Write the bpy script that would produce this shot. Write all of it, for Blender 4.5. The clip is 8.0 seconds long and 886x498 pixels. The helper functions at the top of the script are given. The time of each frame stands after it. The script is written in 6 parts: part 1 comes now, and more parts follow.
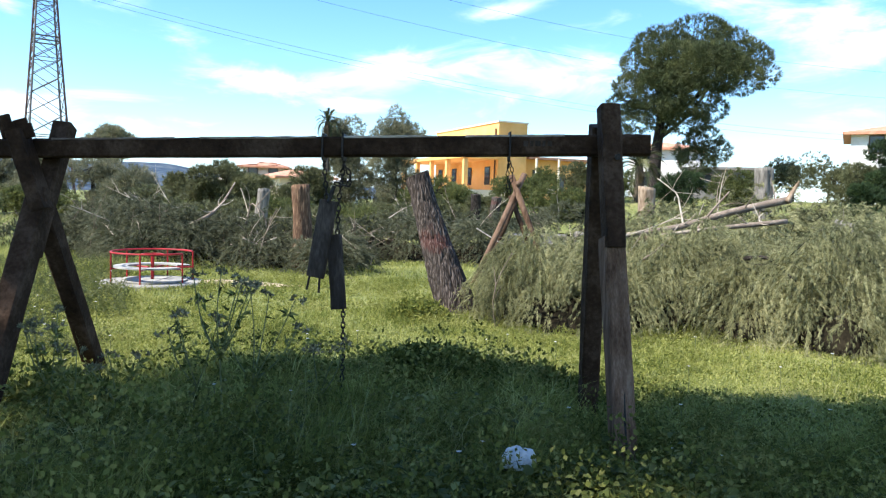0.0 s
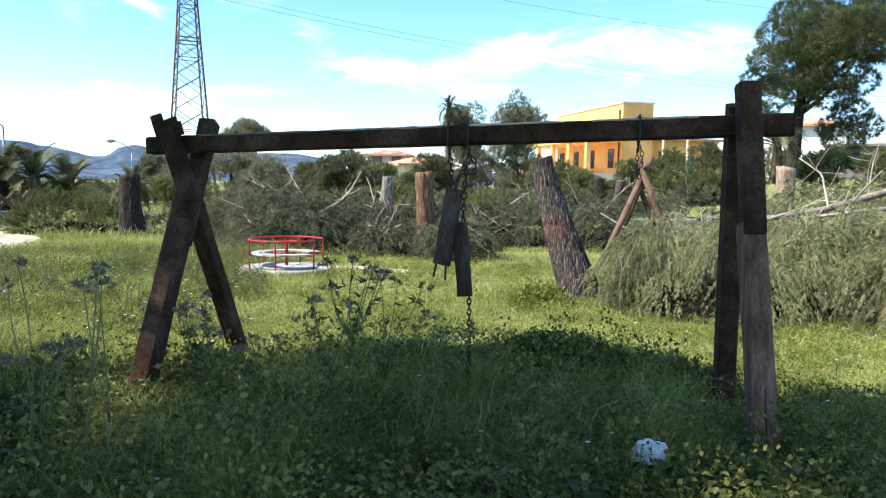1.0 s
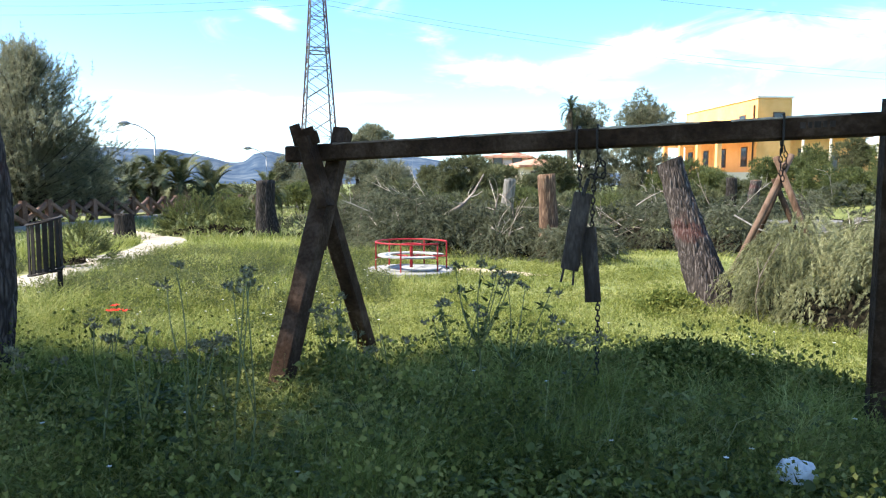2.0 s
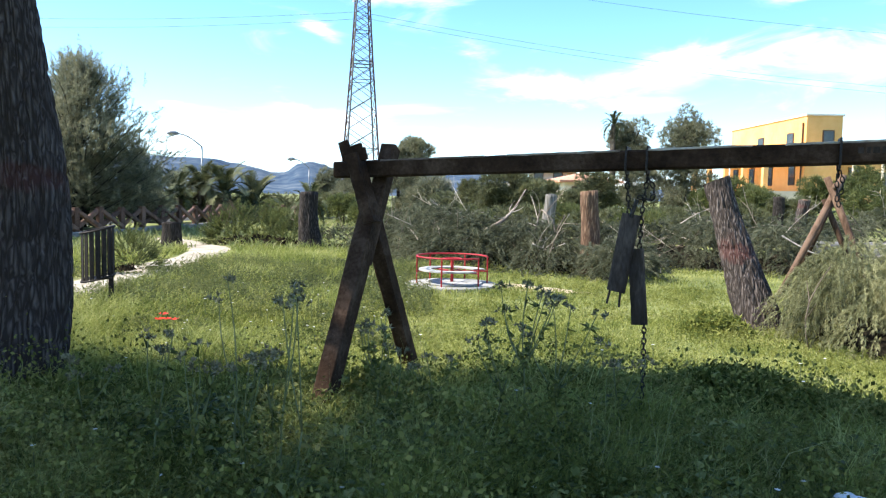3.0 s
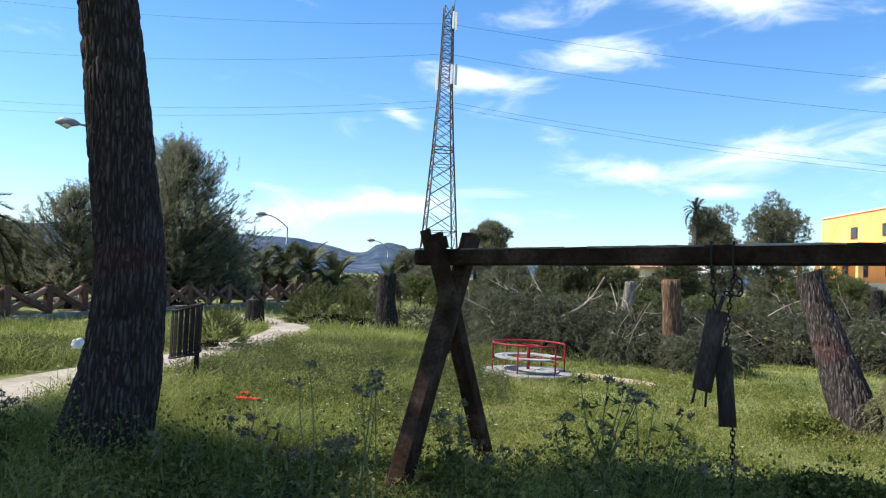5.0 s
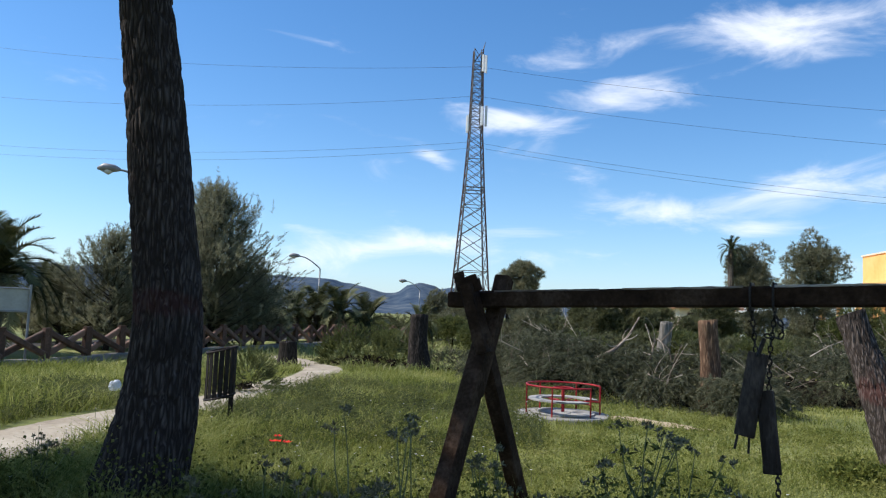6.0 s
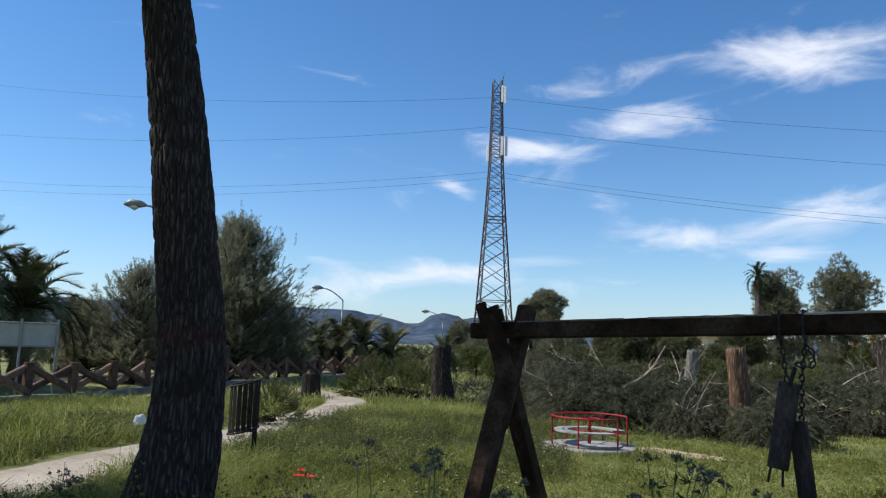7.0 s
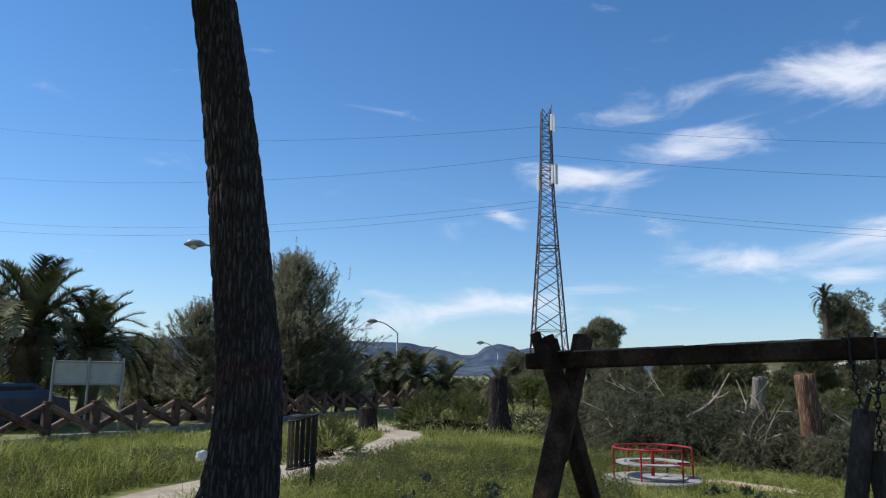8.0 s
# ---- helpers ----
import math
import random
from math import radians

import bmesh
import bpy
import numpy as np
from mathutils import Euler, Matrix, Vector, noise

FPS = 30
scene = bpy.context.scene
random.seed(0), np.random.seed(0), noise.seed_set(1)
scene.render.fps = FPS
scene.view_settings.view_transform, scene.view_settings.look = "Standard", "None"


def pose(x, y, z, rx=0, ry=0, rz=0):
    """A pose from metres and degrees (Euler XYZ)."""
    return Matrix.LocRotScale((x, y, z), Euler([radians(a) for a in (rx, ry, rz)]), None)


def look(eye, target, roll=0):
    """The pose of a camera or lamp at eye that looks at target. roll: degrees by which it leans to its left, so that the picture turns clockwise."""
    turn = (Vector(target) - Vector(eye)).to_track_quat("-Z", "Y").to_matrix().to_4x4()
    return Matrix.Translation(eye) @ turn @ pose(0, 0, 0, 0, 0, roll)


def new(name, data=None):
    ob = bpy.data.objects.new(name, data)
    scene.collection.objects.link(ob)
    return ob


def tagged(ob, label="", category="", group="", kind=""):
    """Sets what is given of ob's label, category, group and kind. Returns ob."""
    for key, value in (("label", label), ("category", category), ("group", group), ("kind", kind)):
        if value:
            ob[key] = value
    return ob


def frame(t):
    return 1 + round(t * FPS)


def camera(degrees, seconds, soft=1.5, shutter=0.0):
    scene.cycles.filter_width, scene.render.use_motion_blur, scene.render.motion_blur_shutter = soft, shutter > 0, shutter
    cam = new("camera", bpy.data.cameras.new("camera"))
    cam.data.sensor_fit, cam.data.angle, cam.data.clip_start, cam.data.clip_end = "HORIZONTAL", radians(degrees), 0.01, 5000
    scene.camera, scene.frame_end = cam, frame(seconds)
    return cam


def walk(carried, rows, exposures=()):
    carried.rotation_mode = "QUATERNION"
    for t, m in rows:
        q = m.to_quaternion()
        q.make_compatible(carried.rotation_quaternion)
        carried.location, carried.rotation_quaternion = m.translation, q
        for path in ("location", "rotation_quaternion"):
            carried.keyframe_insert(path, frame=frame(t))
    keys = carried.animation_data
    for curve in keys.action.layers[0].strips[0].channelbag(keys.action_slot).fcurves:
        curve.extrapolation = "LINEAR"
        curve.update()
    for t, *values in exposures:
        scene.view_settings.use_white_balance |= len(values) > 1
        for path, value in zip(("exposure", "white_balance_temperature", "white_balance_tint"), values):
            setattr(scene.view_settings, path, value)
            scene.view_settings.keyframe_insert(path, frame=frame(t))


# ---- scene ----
cam = camera(62.9, 8.0, soft=1.2)
PATH = [
    (0, (0.14, 0.263, 1.622), (0.102, 2.258, 1.489), 1.8),
    (0.5, (0.115, 0.267, 1.627), (-0.101, 2.248, 1.462), 1.5),
    (1, (0.106, 0.264, 1.637), (-0.261, 2.222, 1.456), 0.8),
    (1.5, (0.089, 0.25, 1.642), (-0.428, 2.173, 1.458), 0.3),
    (2, (0.06, 0.235, 1.658), (-0.625, 2.106, 1.479), 0.2),
    (3.5, (0.008, 0.19, 1.709), (-0.811, 2.011, 1.596), 1.3),
    (4, (0.013, 0.182, 1.717), (-0.88, 1.970, 1.655), 1.2),
    (4.5, (0.0075, 0.179, 1.7325), (-0.932, 1.945, 1.7405), 1.9),
    (6, (-0.008, 0.154, 1.767), (-1.062, 1.844, 1.948), 2.3),
    (6.5, (-0.015, 0.173, 1.769), (-1.089, 1.845, 1.993), 1.5),
    (7, (-0.014, 0.172, 1.777), (-1.117, 1.82, 2.038), 1.7),
    (7.5, (-0.021, 0.182, 1.787), (-1.159, 1.798, 2.092), 1.1),
    (8, (-0.017, 0.192, 1.777), (-1.232, 1.744, 2.12), 0.7),
]
EXPOSURES = [(0.0, 1.15, 6350, 10), (2.2, 1.48, 6400, 10), (3.5, 1.2, 6350, 10), (4.5, 0.82, 6300, 11), (6.0, 0.24, 6300, 12), (8.0, -0.06, 6300, 13)]
walk(cam, [(t, look(eye, target, roll)) for t, eye, target, roll in PATH], EXPOSURES)

# ---- world, sun ----
SUN_FROM = Vector((-0.88, -0.47, 1.19)).normalized()
SUN_EL = math.asin(SUN_FROM.z)
SUN_AZ = math.atan2(SUN_FROM.x, SUN_FROM.y)


def along(az, el):
    """Unit direction; az in degrees to the left of +y, el upwards."""
    a, e = radians(az), radians(el)
    return Vector((-math.sin(a) * math.cos(e), math.cos(a) * math.cos(e), math.sin(e)))


world = bpy.data.worlds.new("sky")
scene.world = world
world.use_nodes = True
wt = world.node_tree
wt.nodes.clear()


def wnode(kind, **kw):
    n = wt.nodes.new(kind)
    for k, v in kw.items():
        n.inputs[int(k[1:])].default_value = v
    return n


def wmath(op, a, b=None, c=None, clamp=False):
    n = wt.nodes.new("ShaderNodeMath")
    n.operation, n.use_clamp = op, clamp
    for i, v in enumerate((a, b, c)):
        if v is None:
            continue
        if isinstance(v, (int, float)):
            n.inputs[i].default_value = v
        else:
            wt.links.new(v, n.inputs[i])
    return n.outputs[0]


sky = wt.nodes.new("ShaderNodeTexSky")
sky.sky_type = "NISHITA"
sky.sun_disc = False
sky.sun_elevation, sky.sun_rotation = SUN_EL, SUN_AZ
sky.air_density, sky.dust_density, sky.ozone_density = 1.0, 0.1, 3.5
geo = wt.nodes.new("ShaderNodeTexCoord")
direction = geo.outputs["Generated"]
# clouds: thin streaks, bearing, height, half width, half height, slant in degrees, weight
CLOUDS = [
    (13.0, 21.6, 8.5, 1.2, 4, 0.98), (6.0, 20.0, 5, 1.5, -6, 0.95), (-2, 22, 8, 1.6, 6, 0.8), (17.0, 17.4, 6.4, 1.35, 2, 1.05), (26.4, 15.1, 4.8, 1.25, -4, 1.1),
    (32.8, 12.2, 2.2, 0.7, -30, 0.7), (15.4, 8.5, 5.0, 1.25, -3, 1.1), (6.5, 9.4, 6.0, 1.5, 8, 1.1), (8.0, 7.2, 3.5, 0.6, 4, 0.8),
    (33.0, 5.6, 5.5, 0.9, 3, 0.75), (40, 4.5, 5.5, 1.2, 6, 0.8), (44.5, 6.6, 4.0, 0.6, -14, 0.55), (25.8, 7.0, 4.0, 0.7, 0, 0.55), (25, 4.6, 7, 1.0, 0, 0.5),
    (-6.5, 9.8, 7, 2.2, 4, 0.9), (-24, 13.4, 10, 1.8, -14, 0.75), (-29, 10.8, 8, 1.2, 16, 0.7), (-3.4, 14.6, 4, 0.8, 12, 0.6), (27.5, 13.2, 3, 0.7, 0, 0.45),
    (55, 2.8, 12, 1.2, 0, 0.4), (-15, 5.0, 16, 2.2, 0, 0.15), (0, 3.5, 24, 2.0, 0, 0.2), (-40, 16, 14, 4, 0, 0.6), (120, 25, 30, 9, 0, 0.9), (-110, 28, 34, 10, 0, 0.9),
    # unseen banks overhead and behind, added as white fill light for the shade
    (170, 40, 40, 12, 0, 0.9), (100, 52, 26, 9, 0, 0.8), (-70, 50, 26, 9, 0, 0.8), (20, 62, 24, 9, 0, 0.7),
]
mask = None
for az, el, hw, hh, slant, weight in CLOUDS:
    c = along(az, el)
    right = Vector((c.y, -c.x, 0)).normalized()
    up = right.cross(c)
    sl = radians(slant)
    ax_u = (right * math.cos(sl) + up * math.sin(sl)) / radians(hw)
    ax_v = (up * math.cos(sl) - right * math.sin(sl)) / radians(hh)
    dots = []
    for vec in (ax_u, ax_v):
        n = wt.nodes.new("ShaderNodeVectorMath")
        n.operation = "DOT_PRODUCT"
        wt.links.new(direction, n.inputs[0])
        n.inputs[1].default_value = vec
        dots.append(wmath("POWER", wmath("ABSOLUTE", wmath("SUBTRACT", n.outputs["Value"], float(vec.dot(c)))), 2.0))
    front = wt.nodes.new("ShaderNodeVectorMath")
    front.operation = "DOT_PRODUCT"
    wt.links.new(direction, front.inputs[0])
    front.inputs[1].default_value = c
    g = wmath("MULTIPLY", wmath("EXPONENT", wmath("MULTIPLY", wmath("ADD", *dots), -1.0)), weight)
    g = wmath("MULTIPLY", g, wmath("GREATER_THAN", front.outputs["Value"], 0.0))
    mask = g if mask is None else wmath("ADD", mask, g)
stretch = wt.nodes.new("ShaderNodeMapping")
stretch.inputs["Scale"].default_value = (1, 1, 3.2)
wt.links.new(direction, stretch.inputs["Vector"])
fbm = wt.nodes.new("ShaderNodeTexNoise")
fbm.inputs["Scale"].default_value, fbm.inputs["Detail"].default_value = 7.0, 8.0
fbm.inputs["Roughness"].default_value, fbm.inputs["Distortion"].default_value = 0.6, 0.6
wt.links.new(stretch.outputs[0], fbm.inputs["Vector"])
dens = wmath("ADD", wmath("MULTIPLY", wmath("MINIMUM", mask, 1.25), 0.55), wmath("MULTIPLY", wmath("SUBTRACT", fbm.outputs["Fac"], 0.5), 1.5))
ramp = wt.nodes.new("ShaderNodeMapRange")
ramp.interpolation_type = "SMOOTHSTEP"
ramp.inputs["From Min"].default_value, ramp.inputs["From Max"].default_value = 0.15, 0.86
ramp.inputs["To Max"].default_value = 0.86
wt.links.new(dens, ramp.inputs["Value"])
tintmix = wt.nodes.new("ShaderNodeMix")
tintmix.data_type = "RGBA"
tintmix.inputs["B"].default_value = (8.0, 8.3, 8.8, 1)
wt.links.new(ramp.outputs[0], tintmix.inputs["Factor"])
deep = wt.nodes.new("ShaderNodeHueSaturation")
deep.inputs["Saturation"].default_value, deep.inputs["Value"].default_value = 1.22, 1.16
wt.links.new(sky.outputs[0], deep.inputs["Color"])
# pale haze low over the horizon
updown = wt.nodes.new("ShaderNodeSeparateXYZ")
wt.links.new(direction, updown.inputs[0])
veil = wmath("MULTIPLY", wmath("EXPONENT", wmath("MULTIPLY", wmath("ABSOLUTE", updown.outputs["Z"]), -11.0)), 0.6)
hazy = wt.nodes.new("ShaderNodeMix")
hazy.data_type = "RGBA"
hazy.inputs["B"].default_value = (2.1, 4.0, 6.2, 1)
wt.links.new(veil, hazy.inputs["Factor"])
wt.links.new(deep.outputs[0], hazy.inputs["A"])
wt.links.new(hazy.outputs["Result"], tintmix.inputs["A"])
bg = wt.nodes.new("ShaderNodeBackground")
bg.inputs["Strength"].default_value = 0.12
wt.links.new(tintmix.outputs["Result"], bg.inputs["Color"])
out = wt.nodes.new("ShaderNodeOutputWorld")
wt.links.new(bg.outputs[0], out.inputs["Surface"])

sun_data = bpy.data.lights.new("sun", "SUN")
sun_data.energy, sun_data.angle, sun_data.color = 5.0, radians(0.53), (1.0, 0.95, 0.86)
sun = new("sun", sun_data)
sun.matrix_world = look(SUN_FROM * 200, (0, 0, 0))

# ---- mesh tools ----
rng = np.random.default_rng(7)


class Shape:
    """Collects vertices and faces of one part."""

    def __init__(self):
        self.v, self.f, self.n = [], [], 0

    def add(self, v, f):
        v = np.asarray(v, float)
        self.v.append(v)
        self.f.extend([tuple(int(i) + self.n for i in q) for q in f])
        self.n += len(v)
        return self

    def tube(self, pts, rad, n=8, cap=True, rough=0.0, flat=1.0):
        """A round bar along pts with a radius (or radii); flat squeezes it sideways."""
        pts = np.asarray(pts, float)
        rad = np.full(len(pts), rad, float) if np.isscalar(rad) else np.asarray(rad, float)
        tang = np.gradient(pts, axis=0)
        tang /= np.linalg.norm(tang, axis=1)[:, None] + 1e-9
        ref = np.array((0, 0, 1.0)) if abs(tang[0][2]) < 0.9 else np.array((0, 1.0, 0))
        a = np.linspace(0, 2 * np.pi, n, endpoint=False)
        wob = 1 + rough * rng.normal(size=(len(pts), n))
        v = []
        for p, t, r, w in zip(pts, tang, rad, wob):
            s = np.cross(t, ref)
            s /= np.linalg.norm(s) + 1e-9
            u = np.cross(s, t)
            v.append(p + (np.cos(a) * r * w)[:, None] * s * flat + (np.sin(a) * r * w)[:, None] * u)
        v = np.concatenate(v)
        f = []
        for i in range(len(pts) - 1):
            for j in range(n):
                k = (j + 1) % n
                f.append((i * n + j, i * n + k, (i + 1) * n + k, (i + 1) * n + j))
        if cap:
            f.append(tuple(range(n - 1, -1, -1)))
            f.append(tuple(range((len(pts) - 1) * n, len(pts) * n)))
        return self.add(v, f)

    def beam(self, a, b, w, h, up=(0, 0, 1), bevel=0.012, seg=1, rough=0.0):
        """A squared timber from a to b, w wide and h high, with worn corners."""
        a, b, up = (np.asarray(q, float) for q in (a, b, up))
        t = (b - a) / np.linalg.norm(b - a)
        s = np.cross(t, up)
        s /= np.linalg.norm(s)
        u = np.cross(s, t)
        x, y, c = w / 2, h / 2, min(bevel, w / 3, h / 3)
        prof = [(-x + c, -y), (x - c, -y), (x, -y + c), (x, y - c), (x - c, y), (-x + c, y), (-x, y - c), (-x, -y + c)]
        v, f = [], []
        for i in range(seg + 1):
            o = a + (b - a) * i / seg
            for px, py in prof:
                e = rng.normal(size=2) * rough
                v.append(o + s * (px + e[0]) + u * (py + e[1]))
        for i in range(seg):
            for j in range(8):
                k = (j + 1) % 8
                f.append((i * 8 + j, i * 8 + k, (i + 1) * 8 + k, (i + 1) * 8 + j))
        f.append(tuple(range(7, -1, -1)))
        f.append(tuple(range(seg * 8, seg * 8 + 8)))
        return self.add(v, f)

    def box(self, lo, hi):
        x0, y0, z0 = lo
        x1, y1, z1 = hi
        v = [(x0, y0, z0), (x1, y0, z0), (x1, y1, z0), (x0, y1, z0), (x0, y0, z1), (x1, y0, z1), (x1, y1, z1), (x0, y1, z1)]
        return self.add(v, [(3, 2, 1, 0), (4, 5, 6, 7), (0, 1, 5, 4), (1, 2, 6, 5), (2, 3, 7, 6), (3, 0, 4, 7)])

    def mesh(self, name, smooth=False):
        me = bpy.data.meshes.new(name)
        me.from_pydata(np.concatenate(self.v).tolist(), [], self.f)
        if smooth:
            me.polygons.foreach_set("use_smooth", np.ones(len(me.polygons), bool))
        me.update()
        return me


def fast_mesh(name, v, f):
    """A mesh from arrays in which all faces have the same number of corners."""
    me = bpy.data.meshes.new(name)
    f = np.ascontiguousarray(f, dtype=np.int32)
    me.vertices.add(len(v))
    me.vertices.foreach_set("co", np.ascontiguousarray(v, dtype=np.float32).ravel())
    me.loops.add(f.size)
    me.loops.foreach_set("vertex_index", f.ravel())
    me.polygons.add(len(f))
    me.polygons.foreach_set("loop_start", np.arange(len(f), dtype=np.int32) * f.shape[1])
    me.update(calc_edges=True)
    return me


def thing(name, loc, label, category, group="", kind="", rz=0.0):
    ob = new(name)
    ob.location, ob.rotation_euler = loc, (0, 0, radians(rz))
    ob.empty_display_size = 0.2
    return tagged(ob, label, category, group, kind)


def part(name, shape, material, parent=None, label="", smooth=False):
    me = shape if isinstance(shape, bpy.types.Mesh) else shape.mesh(name, smooth)
    if not me.materials:
        me.materials.append(material)
    ob = new(name, me)
    ob.parent = parent
    if label:
        ob["label"] = label
    if name in ("crown", "foliage", "leaf_cluster", "seed_head", "branchwork"):
        ob["kind"] = "stuff"
    return ob


def unit(v):
    return v / (np.linalg.norm(v, axis=-1, keepdims=True) + 1e-9)


def blades(p, d, length, width, bend=0.0):
    """Thin pointed leaves: base points p, directions d, lengths and widths; one bent blade is a quad and a tip."""
    n = len(p)
    side = unit(np.cross(d, unit(rng.normal(size=(n, 3)))))
    length, width = np.broadcast_to(length, n)[:, None], np.broadcast_to(width, n)[:, None]
    tip = p + d * length
    if np.any(bend):
        flat = rng.normal(size=(n, 3)) * (1, 1, 0.0)
        tip = tip + flat * length * np.asarray(bend).reshape(-1, 1) - np.array((0, 0, 1)) * length * np.abs(np.asarray(bend).reshape(-1, 1)) * 0.6
        mid = p + d * length * 0.55
        v = np.stack([p - side * width, p + side * width, mid + side * width * 0.8, mid - side * width * 0.8, tip], 1).reshape(-1, 3)
        b = np.arange(n)[:, None] * 5
        f = np.concatenate([b + np.array((0, 1, 2)), b + np.array((0, 2, 3)), b + np.array((3, 2, 4))])
        return v, f
    v = np.stack([p - side * width, p + side * width, tip], 1).reshape(-1, 3)
    return v, np.arange(3 * n).reshape(-1, 3)


def tufts(p, d, k, length, width, spread):
    """k needles at each point p, fanned about d."""
    n = len(p)
    pp = np.repeat(p, k, 0)
    dd = unit(np.repeat(d, k, 0) + rng.normal(size=(n * k, 3)) * spread)
    pp = pp + dd * (rng.random((n * k, 1)) * length * 0.35)
    ll = length * rng.uniform(0.6, 1.15, n * k)
    return blades(pp, dd, ll, width)


def fields(p, scale, seed=0.0):
    """Smooth noise in -1..1 at points p, from a few crossed waves."""
    q = p * scale + seed
    r = np.random.default_rng(int(seed * 10) + 5)
    out = np.zeros(len(p))
    for i in range(7):
        k = r.normal(size=3) * (1.0 + 0.35 * i)
        out += np.sin(q @ k + r.uniform(0, 6.28)) / (1 + 0.3 * i)
    return out / 3.2


# ---- materials ----
def material(name, colors, scale=4.0, rough=0.8, bump=0.0, bump_scale=None, metal=0.0, stretch=(1, 1, 1), island=0.0, obj=0.0,
             translucent=0.0, spec=0.3, fine=None, fine_amount=0.35):
    """Colours blended by noise at two scales, with relief; island and obj vary the value piece by piece."""
    m = bpy.data.materials.new(name)
    m.use_nodes = True
    nt = m.node_tree
    b = nt.nodes["Principled BSDF"]
    L = nt.links.new
    co = nt.nodes.new("ShaderNodeTexCoord")
    mp = nt.nodes.new("ShaderNodeMapping")
    mp.inputs["Scale"].default_value = stretch
    L(co.outputs["Object"], mp.inputs["Vector"])
    n1 = nt.nodes.new("ShaderNodeTexNoise")
    n1.inputs["Scale"].default_value, n1.inputs["Detail"].default_value, n1.inputs["Roughness"].default_value = scale, 5.0, 0.6
    L(mp.outputs[0], n1.inputs["Vector"])
    n2 = nt.nodes.new("ShaderNodeTexNoise")
    n2.inputs["Scale"].default_value, n2.inputs["Detail"].default_value = fine or scale * 9, 4.0
    L(mp.outputs[0], n2.inputs["Vector"])
    mix = nt.nodes.new("ShaderNodeMath")
    mix.operation = "MULTIPLY_ADD"
    L(n2.outputs["Fac"], mix.inputs[0])
    mix.inputs[1].default_value = fine_amount
    sub = nt.nodes.new("ShaderNodeMath")
    sub.operation = "SUBTRACT"
    L(n1.outputs["Fac"], sub.inputs[0])
    sub.inputs[1].default_value = fine_amount * 0.5
    L(sub.outputs[0], mix.inputs[2])
    value = mix.outputs[0]
    if island or obj:
        src = nt.nodes.new("ShaderNodeNewGeometry") if island else nt.nodes.new("ShaderNodeObjectInfo")
        add = nt.nodes.new("ShaderNodeMath")
        add.operation = "MULTIPLY_ADD"
        L(src.outputs["Random Per Island" if island else "Random"], add.inputs[0])
        add.inputs[1].default_value = island or obj
        shift = nt.nodes.new("ShaderNodeMath")
        shift.operation = "SUBTRACT"
        L(value, shift.inputs[0])
        shift.inputs[1].default_value = 0.5 * (island or obj)
        L(shift.outputs[0], add.inputs[2])
        value = add.outputs[0]
    rp = nt.nodes.new("ShaderNodeValToRGB")
    e = rp.color_ramp.elements
    lo, hi = 0.3, 0.7
    while len(e) < len(colors):
        e.new(0.5)
    for i, c in enumerate(colors):
        e[i].position = lo + (hi - lo) * i / max(1, len(colors) - 1)
        e[i].color = (*c, 1)
    L(value, rp.inputs["Fac"])
    L(rp.outputs[0], b.inputs["Base Color"])
    b.inputs["Roughness"].default_value, b.inputs["Metallic"].default_value = rough, metal
    b.inputs["Specular IOR Level"].default_value = spec
    if bump:
        n3 = nt.nodes.new("ShaderNodeTexNoise")
        n3.inputs["Scale"].default_value, n3.inputs["Detail"].default_value = bump_scale or scale * 5, 5.0
        L(mp.outputs[0], n3.inputs["Vector"])
        bp = nt.nodes.new("ShaderNodeBump")
        bp.inputs["Strength"].default_value, bp.inputs["Distance"].default_value = bump, 0.03
        L(n3.outputs["Fac"], bp.inputs["Height"])
        L(bp.outputs[0], b.inputs["Normal"])
    if translucent:
        tr = nt.nodes.new("ShaderNodeBsdfTranslucent")
        L(rp.outputs[0], tr.inputs["Color"])
        ms = nt.nodes.new("ShaderNodeMixShader")
        ms.inputs[0].default_value = translucent
        L(b.outputs[0], ms.inputs[1])
        L(tr.outputs[0], ms.inputs[2])
        L(ms.outputs[0], nt.nodes["Material Output"].inputs["Surface"])
    return m


M_ground = material("meadow_soil", [(0.085, 0.10, 0.026), (0.155, 0.17, 0.045), (0.25, 0.23, 0.09)], 0.35, 0.95, 0.5, 6, fine=14)
M_grass = material("grass", [(0.105, 0.13, 0.026), (0.242, 0.268, 0.062), (0.44, 0.435, 0.16)], 0.55, 0.65, island=0.34, translucent=0.45, fine=3, spec=0.15)
M_clover = material("clover_leaf", [(0.11, 0.135, 0.03), (0.23, 0.245, 0.06), (0.38, 0.375, 0.13)], 0.8, 0.7, island=0.3, translucent=0.45, fine=4, spec=0.1)
M_dry = material("dry_grass", [(0.13, 0.16, 0.05), (0.23, 0.25, 0.085), (0.33, 0.32, 0.15)], 0.4, 0.8, island=0.5, translucent=0.25)
M_weed = material("weed_leaf", [(0.06, 0.07, 0.015), (0.13, 0.142, 0.032), (0.25, 0.24, 0.076)], 1.2, 0.75, island=0.35, translucent=0.35, spec=0.1, fine=6)
M_broad = material("broad_leaf", [(0.055, 0.068, 0.016), (0.12, 0.138, 0.032), (0.24, 0.24, 0.078)], 1.0, 0.6, island=0.45, translucent=0.3, spec=0.2, fine=9)
M_stalk = material("weed_stalk", [(0.09, 0.11, 0.045), (0.16, 0.175, 0.075)], 8, 0.7)
